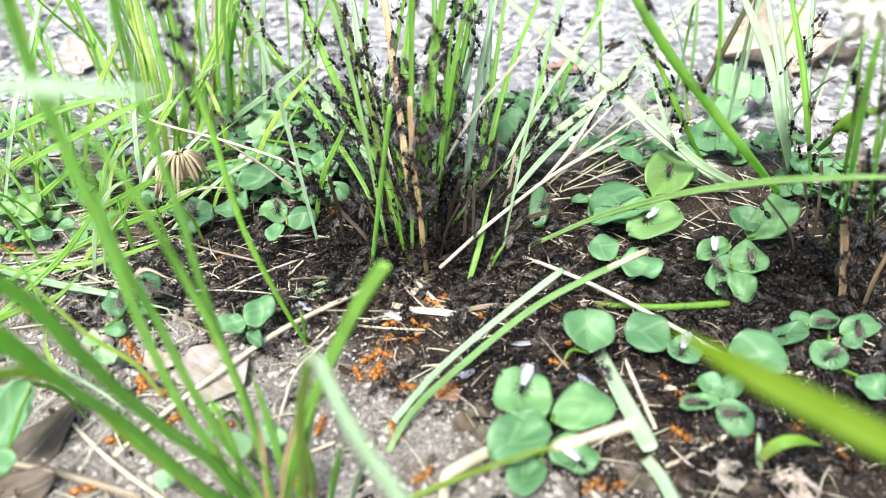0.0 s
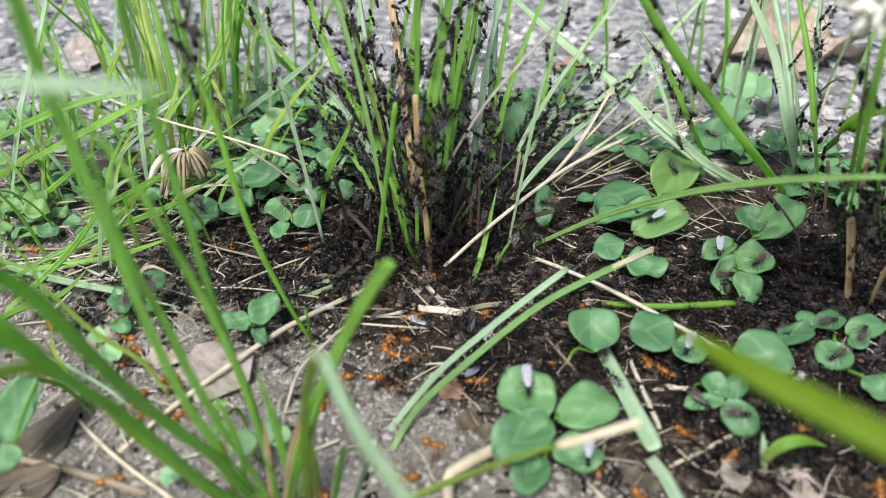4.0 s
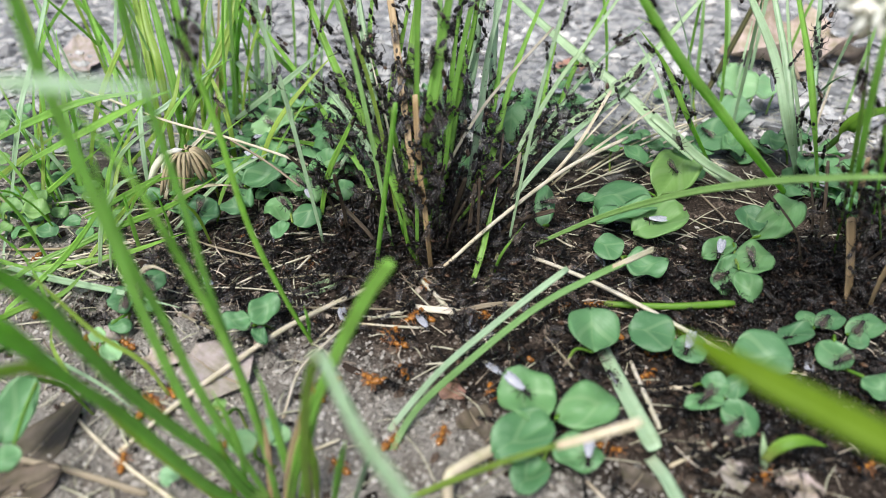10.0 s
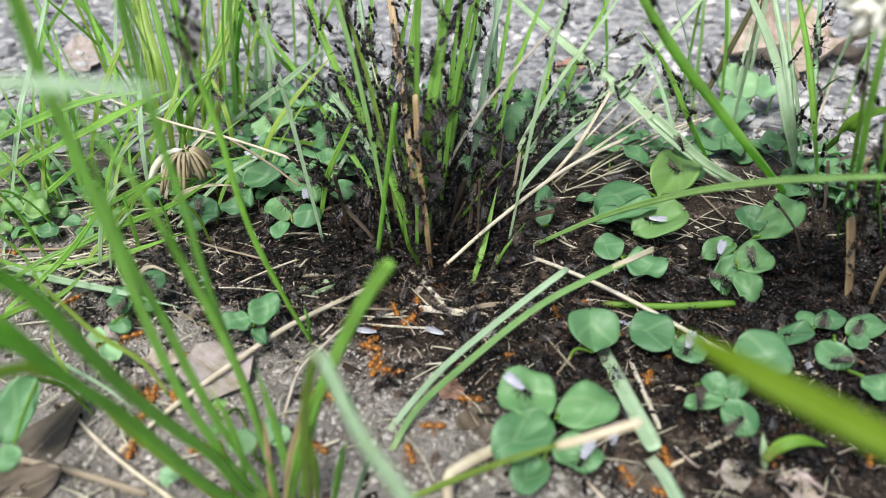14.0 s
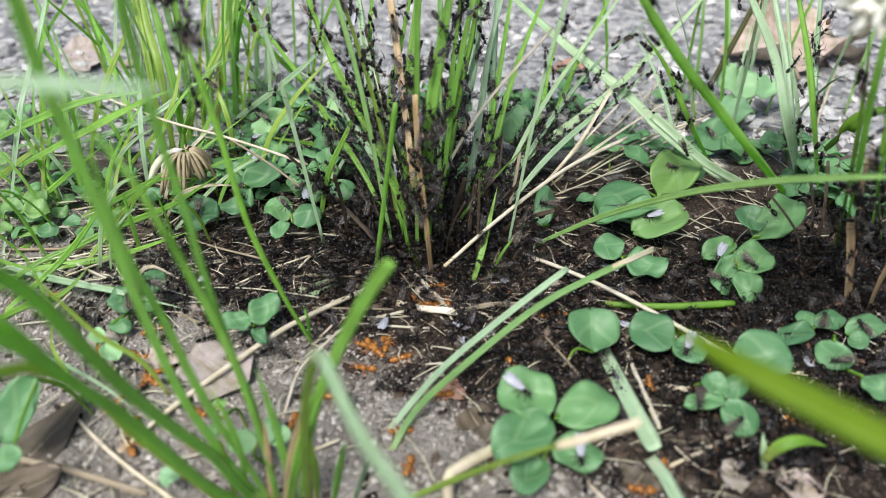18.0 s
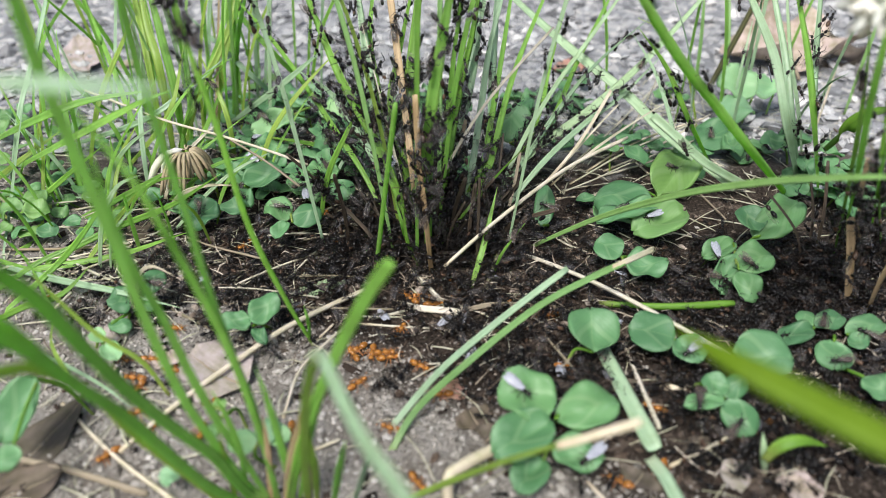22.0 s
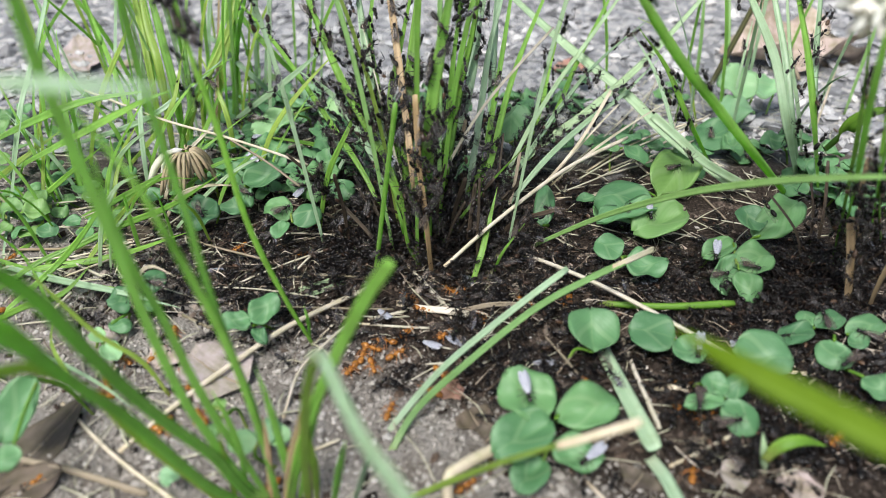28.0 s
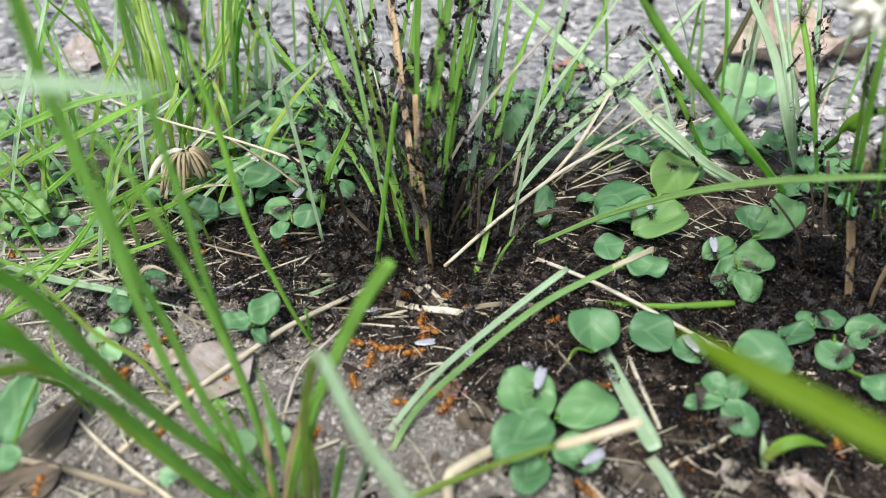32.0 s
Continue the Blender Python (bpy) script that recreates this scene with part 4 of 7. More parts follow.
longb = plant("grass_clump", (23.0, 153.6, 0.0), "long slim green grass blade arching level over clover", "grass", "grass clumps on the soil")
blade(longb, "blade", GRASS_COOL, 1.40, [(22.2, 152.6, 0.0), (36.0, 143.4, 14.5), (47.8, 129.2, 29.0), (57.3, 115.0, 40.1), (63.6, 104.9, 46.7), (70.5, 96.3, 51.8), (83.0, 80.8, 61.1)], perch=3)
blade(tuft, "stem", STRAW, 1.05, [(0.3, 137.2, 5.0), (12.8, 146.1, 12.0), (30.4, 161.7, 17.0), (48.9, 177.2, 18.0)], cut=True, round=True, perch=3)
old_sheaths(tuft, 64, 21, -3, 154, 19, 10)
blade(tuft, "shoot", GRASS, 2.0, [(-7.8, 148.0, 0.0), (-8.4, 150.0, 4.0), (-8.9, 153.5, 9.0)], cut=True)
blade(tuft, "shoot", GRASS_PALE, 1.1, [(-12.5, 150.0, 0.0), (-10.4, 153.0, 3.0), (-8.2, 156.0, 5.0)])
blade(tuft, "shoot", GRASS, 1.5, [(6.6, 136.2, 0.0), (8.9, 140.2, 6.0), (10.8, 146.1, 10.7), (13.0, 153.0, 17.0)])
blade(tuft, "shoot", STEM_OLIVE, 0.9, [(9.6, 135.1, 0.0), (11.4, 138.0, 3.0), (12.9, 140.7, 6.0)], cut=True)
blade(tuft, "shoot", STRAW_BROWN, 0.9, [(15.1, 156.7, 0.0), (17.0, 161.6, 6.0), (19.0, 167.6, 12.1), (20.0, 171.0, 17.0)], cut=True)
blade(tuft, "shoot", STRAW_BROWN, 1.0, [(-2.0, 154.0, 0.0), (0.6, 158.0, 9.0), (3.2, 163.0, 18.0), (5.6, 167.0, 28.0)], cut=True)
blade(tuft, "shoot", GRASS, 1.3, [(3.0, 160.0, 0.0), (6.0, 163.0, 8.0), (9.5, 165.0, 15.0)], cut=True)
more_blades(tuft, 9, 2, -2, 152, 15, 10, (70, 105), (10, 38), (0.7, 1.3), 5)

# grass clumps at the back
back = plant("grass_tuft", (-82.1, 196.1, 0.0), "airy yellow-green grass tuft among small clover leaves", "grass")
blade(back, "blade", GRASS, 1.60, [(-85.2, 192.6, 0.0), (-91.3, 198.9, 15.2), (-98.5, 211.3, 24.1), (-112.2, 232.5, 40.5), (-124.5, 251.6, 55.2)])
blade(back, "blade", STRAW_ORANGE, 1.10, [(-71.4, 207.1, 0.0), (-69.1, 209.1, 12.4), (-68.9, 219.0, 24.8), (-69.8, 234.5, 39.9), (-70.7, 250.2, 55.3)])
blade(back, "blade", GRASS_LIME, 2.00, [(-80.2, 207.1, 0.0), (-71.5, 201.7, 19.3), (-66.7, 211.3, 27.6), (-60.8, 228.4, 41.6), (-55.1, 244.8, 55.1)])
blade(back, "blade", GRASS_LIME, 2.60, [(-81.5, 199.6, 0.0), (-78.4, 196.0, 28.4), (-82.0, 203.2, 38.7), (-84.6, 210.0, 46.8), (-89.9, 223.9, 63.1)])
blade(back, "blade", GRASS_LIME, 2.00, [(-85.7, 203.3, 0.0), (-85.6, 206.4, 27.7), (-91.7, 222.3, 43.4), (-97.5, 237.4, 58.3)])
blade(back, "blade", GRASS, 2.40, [(-77.5, 197.8, 0.0), (-73.7, 191.4, 22.0), (-75.7, 195.6, 36.6), (-78.8, 201.9, 49.1), (-83.4, 211.6, 68.3)], perch=2)
blade(back, "blade", GRASS_PALE, 1.00, [(-106.0, 215.0, 0.0), (-100.6, 217.0, 21.9), (-102.8, 236.5, 39.3), (-104.7, 254.1, 55.0)])
blade(back, "blade", GRASS, 1.80, [(-77.4, 203.3, 0.0), (-75.7, 207.4, 18.6), (-78.9, 219.0, 31.8), (-82.4, 230.4, 41.1), (-87.5, 247.0, 54.6)])
blade(back, "blade", GRASS_LIME, 2.00, [(-72.5, 215.0, 0.0), (-67.1, 216.1, 22.3), (-65.4, 226.0, 31.2), (-64.5, 234.5, 39.9), (-63.0, 249.9, 55.6)])
blade(back, "blade", GRASS, 1.70, [(-77.0, 215.0, 0.0), (-70.4, 212.2, 22.0), (-67.9, 223.0, 30.4), (-67.1, 232.5, 40.5), (-65.8, 247.5, 56.5)])
blade(back, "blade", GRASS_PALE, 2.00, [(-71.2, 221.2, 0.0), (-44.6, 194.1, 25.9), (-31.2, 190.3, 37.7)], perch=2)
blade(back, "blade", GRASS, 2.20, [(-124.2, 189.6, 2.0), (-80.2, 144.8, 33.9), (-63.1, 139.4, 43.6), (-53.4, 135.7, 48.8)])
blade(back, "blade", GRASS_PALE, 1.60, [(-117.3, 207.1, 0.0), (-83.9, 188.3, 17.5), (-71.3, 193.2, 24.6), (-61.2, 201.6, 31.2)])
blade(back, "blade", GRASS_PALE, 1.80, [(-54.9, 239.2, -0.0), (-60.6, 219.8, 19.0), (-78.0, 237.3, 26.5), (-86.2, 246.0, 30.2)])
blade(back, "blade", GRASS, 1.80, [(-45.1, 246.5, 0.0), (-54.8, 228.8, 23.0), (-68.3, 246.0, 30.2), (-71.7, 254.9, 34.2), (-78.8, 273.9, 42.6)], perch=3)
blade(back, "blade", STRAW, 0.90, [(-87.7, 225.6, 3.0), (-80.4, 217.0, 23.7)])
blade(back, "blade", STRAW, 1.00, [(-96.2, 244.5, 3.0), (-89.9, 236.0, 33.3)])
blade(back, "blade", STRAW, 1.00, [(-108.3, 260.2, 3.0), (-102.0, 238.0, 30.9)])
blade(back, "blade", GRASS, 1.50, [(-102.6, 223.4, 0.0), (-104.0, 201.3, 20.3), (-123.2, 218.1, 30.4), (-134.1, 227.0, 36.1)])
blade(back, "blade", GRASS, 1.50, [(-139.3, 257.7, 4.0), (-130.4, 235.7, 24.2), (-130.8, 250.8, 35.3), (-131.4, 268.5, 48.3)])
blade(back, "blade", GRASS_LIME, 1.50, [(-124.5, 199.6, 0.0), (-115.2, 198.0, 19.1), (-119.9, 212.2, 32.4), (-128.3, 226.4, 42.2), (-138.0, 242.6, 53.5)])
blade(back, "blade", GRASS, 1.60, [(-106.2, 192.6, 0.0), (-102.3, 188.7, 19.9), (-108.2, 200.6, 29.9), (-119.6, 218.2, 44.5), (-129.8, 234.0, 57.7)])
blade(back, "blade", GRASS_PALE, 1.40, [(-123.2, 182.6, 0.0), (-116.0, 186.9, 20.7), (-113.5, 201.4, 34.5), (-113.6, 216.2, 45.1), (-113.6, 234.0, 57.9)])
blade(back, "blade", GRASS, 1.40, [(-116.1, 196.1, 0.0), (-111.5, 191.5, 20.3), (-114.1, 205.3, 33.1), (-110.3, 224.3, 42.8), (-106.4, 243.6, 52.6)])
blade(back, "blade", GRASS_LIME, 1.50, [(-105.9, 196.1, 0.0), (-98.9, 198.0, 19.1), (-95.9, 215.1, 29.7), (-93.4, 224.9, 36.7)])
blade(back, "blade", GRASS, 2.00, [(-143.8, 207.1, 0.0), (-99.9, 165.3, 28.3), (-85.0, 163.4, 34.3), (-67.0, 160.3, 38.5)])
blade(back, "blade", GRASS_LIME, 1.70, [(-93.6, 192.6, 0.0), (-74.2, 185.0, 21.5), (-72.1, 200.5, 34.9)])
blade(back, "blade", GRASS, 1.50, [(-89.9, 189.1, 0.0), (-91.0, 186.9, 15.6), (-102.0, 197.5, 21.9)])
blade(back, "blade", GRASS_DARK, 1.60, [(-79.4, 192.6, 0.0), (-69.8, 189.6, 19.4), (-62.4, 204.5, 28.5)])
blade(back, "blade", GRASS_LIME, 1.50, [(-61.0, 192.6, 0.0), (-60.6, 190.6, 19.0), (-70.5, 206.4, 31.1)], perch=1)
blade(back, "blade", GRASS_PALE, 1.25, [(-38.8, 56.9, 82.7), (-30.2, 53.0, 84.1), (-24.1, 50.0, 85.1), (-18.9, 48.1, 85.7)])
matgrass = plant("grass_clump", (-95.6, 151.6, 0.0), "low pale green grass blades matted over dry litter", "grass", "grass clumps on the soil")
blade(matgrass, "blade", GRASS, 1.60, [(-106.1, 147.8, 1.0), (-98.2, 164.5, -0.8), (-76.3, 165.3, 10.9), (-69.7, 165.7, 14.8)])
blade(matgrass, "blade", GRASS, 1.60, [(-97.1, 143.1, 1.0), (-82.4, 153.6, 4.6), (-66.0, 151.8, 12.4), (-51.9, 151.0, 21.7)])
blade(matgrass, "blade", GRASS_PALE, 1.60, [(-106.6, 143.1, 1.0), (-87.0, 132.0, 5.2), (-71.6, 125.9, 6.8), (-54.8, 119.1, 7.6)])
blade(matgrass, "blade", GRASS_PALE, 0.90, [(-118.7, 168.3, 2.0), (-107.9, 171.7, 2.5), (-87.7, 168.4, 4.8)])
blade(matgrass, "blade", GRASS_LIME, 1.40, [(-101.8, 155.2, 1.0), (-106.1, 170.1, 7.2), (-104.3, 173.4, 18.9), (-105.4, 176.6, 27.0)])
blade(matgrass, "blade", GRASS_PALE, 1.00, [(-107.1, 145.4, 1.0), (-111.5, 161.6, 5.5), (-107.5, 166.3, 19.3), (-104.6, 171.8, 30.6)])
blade(matgrass, "blade", GRASS, 1.80, [(-100.1, 140.8, 1.0), (-79.7, 144.7, 2.3), (-61.2, 146.4, 8.3)])
blade(matgrass, "blade", GRASS, 1.30, [(-88.7, 160.5, 1.0), (-83.2, 168.4, 4.8), (-75.6, 167.5, 10.5)])
blade(matgrass, "blade", GRASS_LIME, 1.30, [(-86.2, 143.1, 1.0), (-81.5, 152.4, 6.3), (-72.8, 154.5, 16.3)])
blade(matgrass, "blade", GRASS, 1.20, [(-93.0, 171.7, 1.0), (-91.8, 180.6, 6.6), (-91.2, 183.3, 15.6)])
blade(matgrass, "blade", GRASS_PALE, 1.00, [(-69.5, 155.2, 1.0), (-61.1, 161.5, 8.9), (-51.9, 163.9, 15.8), (-41.4, 170.8, 18.6)])
blade(matgrass, "blade", GRASS, 1.60, [(-115.5, 155.2, 1.0), (-111.8, 165.8, 1.1), (-97.7, 168.3, 11.7), (-88.0, 170.8, 18.6)])
blade(matgrass, "blade", GRASS_LIME, 1.60, [(-128.4, 180.9, 1.0), (-118.5, 181.5, 7.9), (-105.9, 186.9, 15.6)])
blade(matgrass, "blade", GRASS, 1.50, [(-111.1, 146.6, 1.0), (-95.4, 137.8, 2.9), (-84.2, 133.3, 3.4), (-68.5, 127.5, 5.7)])
blade(matgrass, "blade", GRASS, 1.20, [(-103.3, 131.1, 1.0), (-93.2, 135.5, 6.6), (-86.5, 139.3, 8.6), (-77.0, 144.0, 11.8)])
blade(matgrass, "blade", GRASS_PALE, 0.90, [(-84.9, 113.3, 1.0), (-73.3, 104.9, 4.7), (-61.0, 95.2, 8.4), (-55.0, 90.4, 8.5)])
blade(matgrass, "blade", GRASS_LIME, 0.80, [(-85.5, 124.2, 1.0), (-75.3, 105.8, 9.5), (-68.2, 96.9, 10.7), (-63.2, 91.7, 10.3)])
blade(matgrass, "blade", GRASS, 1.10, [(-77.0, 116.8, 1.0), (-83.0, 121.0, 6.8), (-88.8, 128.3, 10.3), (-96.0, 135.1, 13.1)])
blade(matgrass, "blade", GRASS_DARK, 1.40, [(-98.4, 121.4, 1.0), (-90.1, 122.2, 5.1), (-81.6, 123.9, 7.5), (-76.5, 129.0, 11.3)])
blade(matgrass, "blade", GRASS, 1.40, [(-97.3, 124.2, 1.0), (-88.1, 135.5, 6.6), (-80.2, 137.4, 14.6), (-73.4, 142.3, 23.4)])
blade(back, "stem", STRAW, 0.80, [(-99.6, 193.2, 24.6), (-73.9, 180.2, 21.6), (-57.4, 172.4, 21.0), (-45.2, 168.5, 18.9), (-34.8, 168.1, 14.8)], cut=True, round=True)
blade(back, "stem", STRAW_BROWN, 0.70, [(-56.6, 172.4, 21.0), (-44.8, 165.1, 17.5), (-35.8, 159.7, 13.3)], cut=True, round=True)
more_blades(back, 46, 3, -84, 228, 46, 30, (45, 90), (10, 36), (0.7, 1.4), 0)
more_blades(matgrass, 50, 4, -95, 168, 50, 32, (14, 34), (12, 34), (0.7, 1.5), 0)
more_blades(stalks, 14, 6, 95, 225, 40, 22, (30, 70), (8, 24), (0.7, 1.2), 1)

# single lying stems and straws
loose("grass_clipping", GRASS_DARK, 1.70, [(34.8, 128.8, 3.0), (48.7, 125.2, 5.0), (63.6, 125.1, 6.0)], "cut green grass stem lying across the litter", "grass")
loose("grass_clipping", GRASS_PALE, 3.40, [(32.8, 112.6, 2.0), (35.0, 98.0, 3.0), (37.3, 85.8, 3.0)], "broad pale green grass blade lying flat on soil", "grass", flat=True)
loose("grass_clipping", GRASS_PALE, 2.60, [(36.3, 85.1, 2.0), (37.8, 80.3, 2.5), (39.0, 75.0, 2.0)], "broken end of a pale green blade on soil", "grass", flat=True)
loose("dry_straw", STRAW, 1.01, [(38.0, 116.8, 1.0), (38.2, 105.7, 2.0), (39.6, 91.5, 2.0)], "pale dry straw stem lying on bare soil", "straw")
loose("dry_straw", STRAW, 1.09, [(16.1, 151.7, 2.0), (28.1, 137.4, 6.0), (39.9, 125.6, 7.0), (60.0, 109.4, 4.0)], "pale dry straw stem lying on bare soil", "straw")
loose("dry_straw", STRAW, 1.60, [(-10.5, 129.7, 1.0), (-5.0, 126.6, 2.0), (0.7, 125.0, 2.6), (5.7, 124.4, 2.0)], "flattened dry straw sheath on bare soil", "straw", flat=True)
loose("dry_straw", STRAW_BROWN, 1.30, [(4.0, 124.9, 2.0), (11.0, 126.4, 2.6), (18.8, 127.4, 1.6), (29.0, 126.5, 1.0)], "flattened dry straw sheath on bare soil", "straw", flat=True)
loose("dry_straw", STRAW, 1.25, [(-8.6, 142.2, 2.0), (-3.8, 135.1, 2.0), (1.0, 128.1, 1.0)], "pale dry straw stem lying on bare soil", "straw")
loose("dry_straw", STRAW, 1.20, [(-57.9, 87.1, 3.0), (-50.6, 95.9, 5.0), (-40.7, 107.9, 6.0), (-31.3, 119.0, 6.0), (-16.2, 135.5, 3.0)], "pale dry straw stem lying on bare soil", "straw")
loose("dry_straw", STRAW, 0.70, [(-30.1, 95.5, 1.0), (-28.4, 106.3, 3.0), (-23.9, 114.6, 3.0), (-19.5, 123.0, 2.0)], "pale dry straw stem lying on bare soil", "straw")
loose("dry_straw", STRAW, 0.94, [(-73.4, 99.4, 1.0), (-58.3, 86.1, 2.0), (-43.2, 75.6, 2.0)], "pale dry straw stem lying on bare soil", "straw")
loose("dry_straw", STRAW_BROWN, 1.40, [(-79.8, 86.5, 1.0), (-65.2, 83.0, 1.0), (-49.8, 78.0, 1.0)], "pale dry straw stem lying on bare soil", "straw")
loose("dry_straw", STRAW, 2.30, [(1.0, 74.5, 2.0), (0.9, 78.3, 6.0), (3.4, 81.0, 6.0), (10.0, 86.7, 4.0)], "bent pale dry straw stem standing in soil", "straw")
loose("dry_straw", STRAW, 0.62, [(-17.7, 122.3, 1.0), (-10.3, 121.4, 1.0), (-2.9, 120.8, 1.0)], "pale dry straw stem lying on bare soil", "straw")
loose("dry_straw", STRAW, 0.78, [(-16.6, 124.0, 2.0), (-8.0, 126.9, 2.0)], "pale dry straw stem lying on bare soil", "straw")
loose("dry_straw", STRAW, 0.62, [(-37.0, 138.1, 2.0), (-31.9, 145.9, 4.0), (-26.6, 157.3, 2.0)], "pale dry straw stem lying on bare soil", "straw")
loose("dry_straw", STRAW, 0.78, [(-93.0, 146.4, 2.0), (-80.1, 138.4, 2.0), (-69.8, 133.4, 2.0)], "pale dry straw stem lying on bare soil", "straw")
loose("dry_straw", STRAW_BROWN, 0.78, [(-109.5, 149.7, 2.0), (-93.0, 150.2, 2.0), (-74.2, 152.7, 2.0)], "pale dry straw stem lying on bare soil", "straw")
loose("dry_straw", STRAW, 0.62, [(-77.7, 147.8, 1.0), (-71.3, 143.1, 1.0), (-60.2, 147.3, 1.0)], "pale dry straw stem lying on bare soil", "straw")
loose("dry_straw", STRAW_BROWN, 0.86, [(-65.1, 130.1, 1.0), (-56.4, 124.2, 1.0), (-46.9, 118.6, 1.0)], "pale dry straw stem lying on bare soil", "straw")
loose("dry_straw", STRAW, 0.70, [(-59.1, 141.7, 2.0), (-54.9, 143.6, 2.0), (-52.2, 145.9, 1.0)], "pale dry straw stem lying on bare soil", "straw")
loose("dry_straw", STRAW, 0.62, [(-90.6, 137.5, 1.0), (-81.8, 142.9, 2.0), (-75.0, 150.2, 1.0)], "pale dry straw stem lying on bare soil", "straw")
loose("dry_straw", STRAW, 0.70, [(-87.8, 125.2, 1.0), (-84.2, 131.3, 3.0)], "pale dry straw stem lying on bare soil", "straw")
loose("dry_straw", STRAW, 0.55, [(-70.5, 153.9, 1.0), (-82.1, 151.2, 2.0)], "pale dry straw stem lying on bare soil", "straw")
loose("dry_straw", STRAW_BROWN, 0.55, [(21.5, 116.6, 2.0), (24.5, 108.7, 3.0), (28.0, 104.4, 1.0)], "pale dry straw stem lying on bare soil", "straw")
loose("dry_straw", STRAW_BROWN, 0.55, [(22.5, 105.4, 2.0), (27.2, 111.2, 3.0), (30.0, 116.8, 1.0)], "pale dry straw stem lying on bare soil", "straw")
loose("dry_straw", STRAW, 0.86, [(39.6, 83.8, 1.0), (45.5, 86.1, 2.0), (52.2, 89.9, 2.0)], "pale dry straw stem lying on bare soil", "straw")
loose("dry_straw", STRAW, 0.70, [(24.8, 80.8, 1.0), (27.1, 77.2, 1.0)], "pale dry straw stem lying on bare soil", "straw")
loose("dry_straw", STRAW, 0.78, [(40.4, 102.1, 1.0), (45.6, 101.7, 2.0), (51.8, 103.6, 1.0)], "pale dry straw stem lying on bare soil", "straw")
loose("dry_straw", STRAW, 0.55, [(-29.7, 183.9, 2.0), (-22.4, 175.9, 3.0), (-18.5, 174.1, 1.0)], "pale dry straw stem lying on bare soil", "straw")
loose("dry_straw", STRAW, 0.70, [(-85.6, 211.5, 6.0), (-69.0, 203.4, 8.0), (-50.3, 195.1, 8.0), (-40.9, 195.7, 4.0)], "pale dry straw stem lying on bare soil", "straw")
loose("dry_straw", STRAW, 0.55, [(24.3, 160.3, 2.0), (28.6, 154.8, 3.0), (32.1, 152.7, 1.0)], "pale dry straw stem lying on bare soil", "straw")
loose("dry_straw", STRAW, 0.62, [(47.2, 190.5, 3.0), (61.4, 197.2, 6.0), (85.9, 219.0, 8.0)], "pale dry straw stem lying on bare soil", "straw")
loose("dry_straw", STRAW, 0.62, [(44.9, 187.1, 3.0), (61.8, 191.8, 6.0), (76.2, 202.7, 7.0)], "pale dry straw stem lying on bare soil", "straw")
loose("dry_straw", STRAW, 0.62, [(54.8, 205.0, 4.0), (59.8, 188.7, 4.0)], "pale dry straw stem lying on bare soil", "straw")
loose("dry_straw", STRAW, 0.62, [(80.5, 252.3, 4.0), (74.3, 212.9, 4.0)], "pale dry straw stem lying on bare soil", "straw")
loose("dry_straw", STRAW, 0.50, [(31.4, 177.2, 4.0), (43.0, 179.6, 8.0), (53.2, 184.8, 10.0), (72.6, 199.5, 8.0)], "pale dry straw stem lying on bare soil", "straw")
loose("dry_straw", STRAW, 0.70, [(42.1, 190.4, 4.0), (56.3, 193.6, 12.0), (77.3, 201.1, 16.0)], "pale dry straw stem lying on bare soil", "straw")
loose("dry_straw", STRAW, 0.60, [(55.8, 206.7, 6.0), (61.3, 211.4, 16.0), (66.2, 217.2, 24.0)], "pale dry straw stem lying on bare soil", "straw")
loose("dry_straw", STRAW, 0.60, [(36.2, 183.1, 3.0), (54.5, 191.1, 10.0), (77.8, 205.9, 12.0)], "pale dry straw stem lying on bare soil", "straw")
loose("dry_straw", STRAW, 0.50, [(59.4, 203.0, 5.0), (71.6, 205.7, 8.0), (87.7, 205.9, 6.0)], "pale dry straw stem lying on bare soil", "straw")
loose("dry_straw", STRAW, 0.60, [(-61.5, 199.1, 6.0), (-47.5, 198.6, 9.0), (-31.2, 203.9, 12.0)], "pale dry straw stem lying on bare soil", "straw")
loose("dry_straw", STRAW, 0.50, [(-65.7, 187.1, 3.0), (-52.2, 194.7, 6.0), (-38.0, 202.5, 9.0)], "pale dry straw stem lying on bare soil", "straw")
loose("dry_straw", STRAW, 0.50, [(-116.3, 164.2, 3.0), (-101.8, 162.9, 5.0), (-92.7, 169.1, 4.0)], "pale dry straw stem lying on bare soil", "straw")
loose("dry_straw", STRAW, 0.60, [(-110.1, 157.4, 3.0), (-97.3, 158.5, 4.0), (-84.3, 157.9, 3.0)], "pale dry straw stem lying on bare soil", "straw")
loose("dry_straw", STRAW, 0.60, [(-119.2, 172.4, 2.0), (-112.3, 175.7, 4.0), (-102.8, 183.5, 5.0)], "pale dry straw stem lying on bare soil", "straw")
loose("dry_straw", STRAW, 0.50, [(31.3, 175.4, 2.0), (44.5, 175.6, 3.0)], "pale dry straw stem lying on bare soil", "straw")
loose("dry_straw", STRAW, 0.60, [(26.2, 157.6, 2.0), (30.2, 150.3, 3.0), (36.4, 148.7, 1.0)], "pale dry straw stem lying on bare soil", "straw")
loose("dry_straw", STRAW, 0.60, [(10.8, 136.4, 1.0), (12.4, 142.6, 3.0), (14.1, 148.3, 4.0)], "pale dry straw stem lying on bare soil", "straw")
loose("dry_straw", STRAW, 0.70, [(41.6, 102.7, 1.0), (44.6, 102.3, 2.0), (49.3, 100.6, 1.0)], "pale dry straw stem lying on bare soil", "straw")
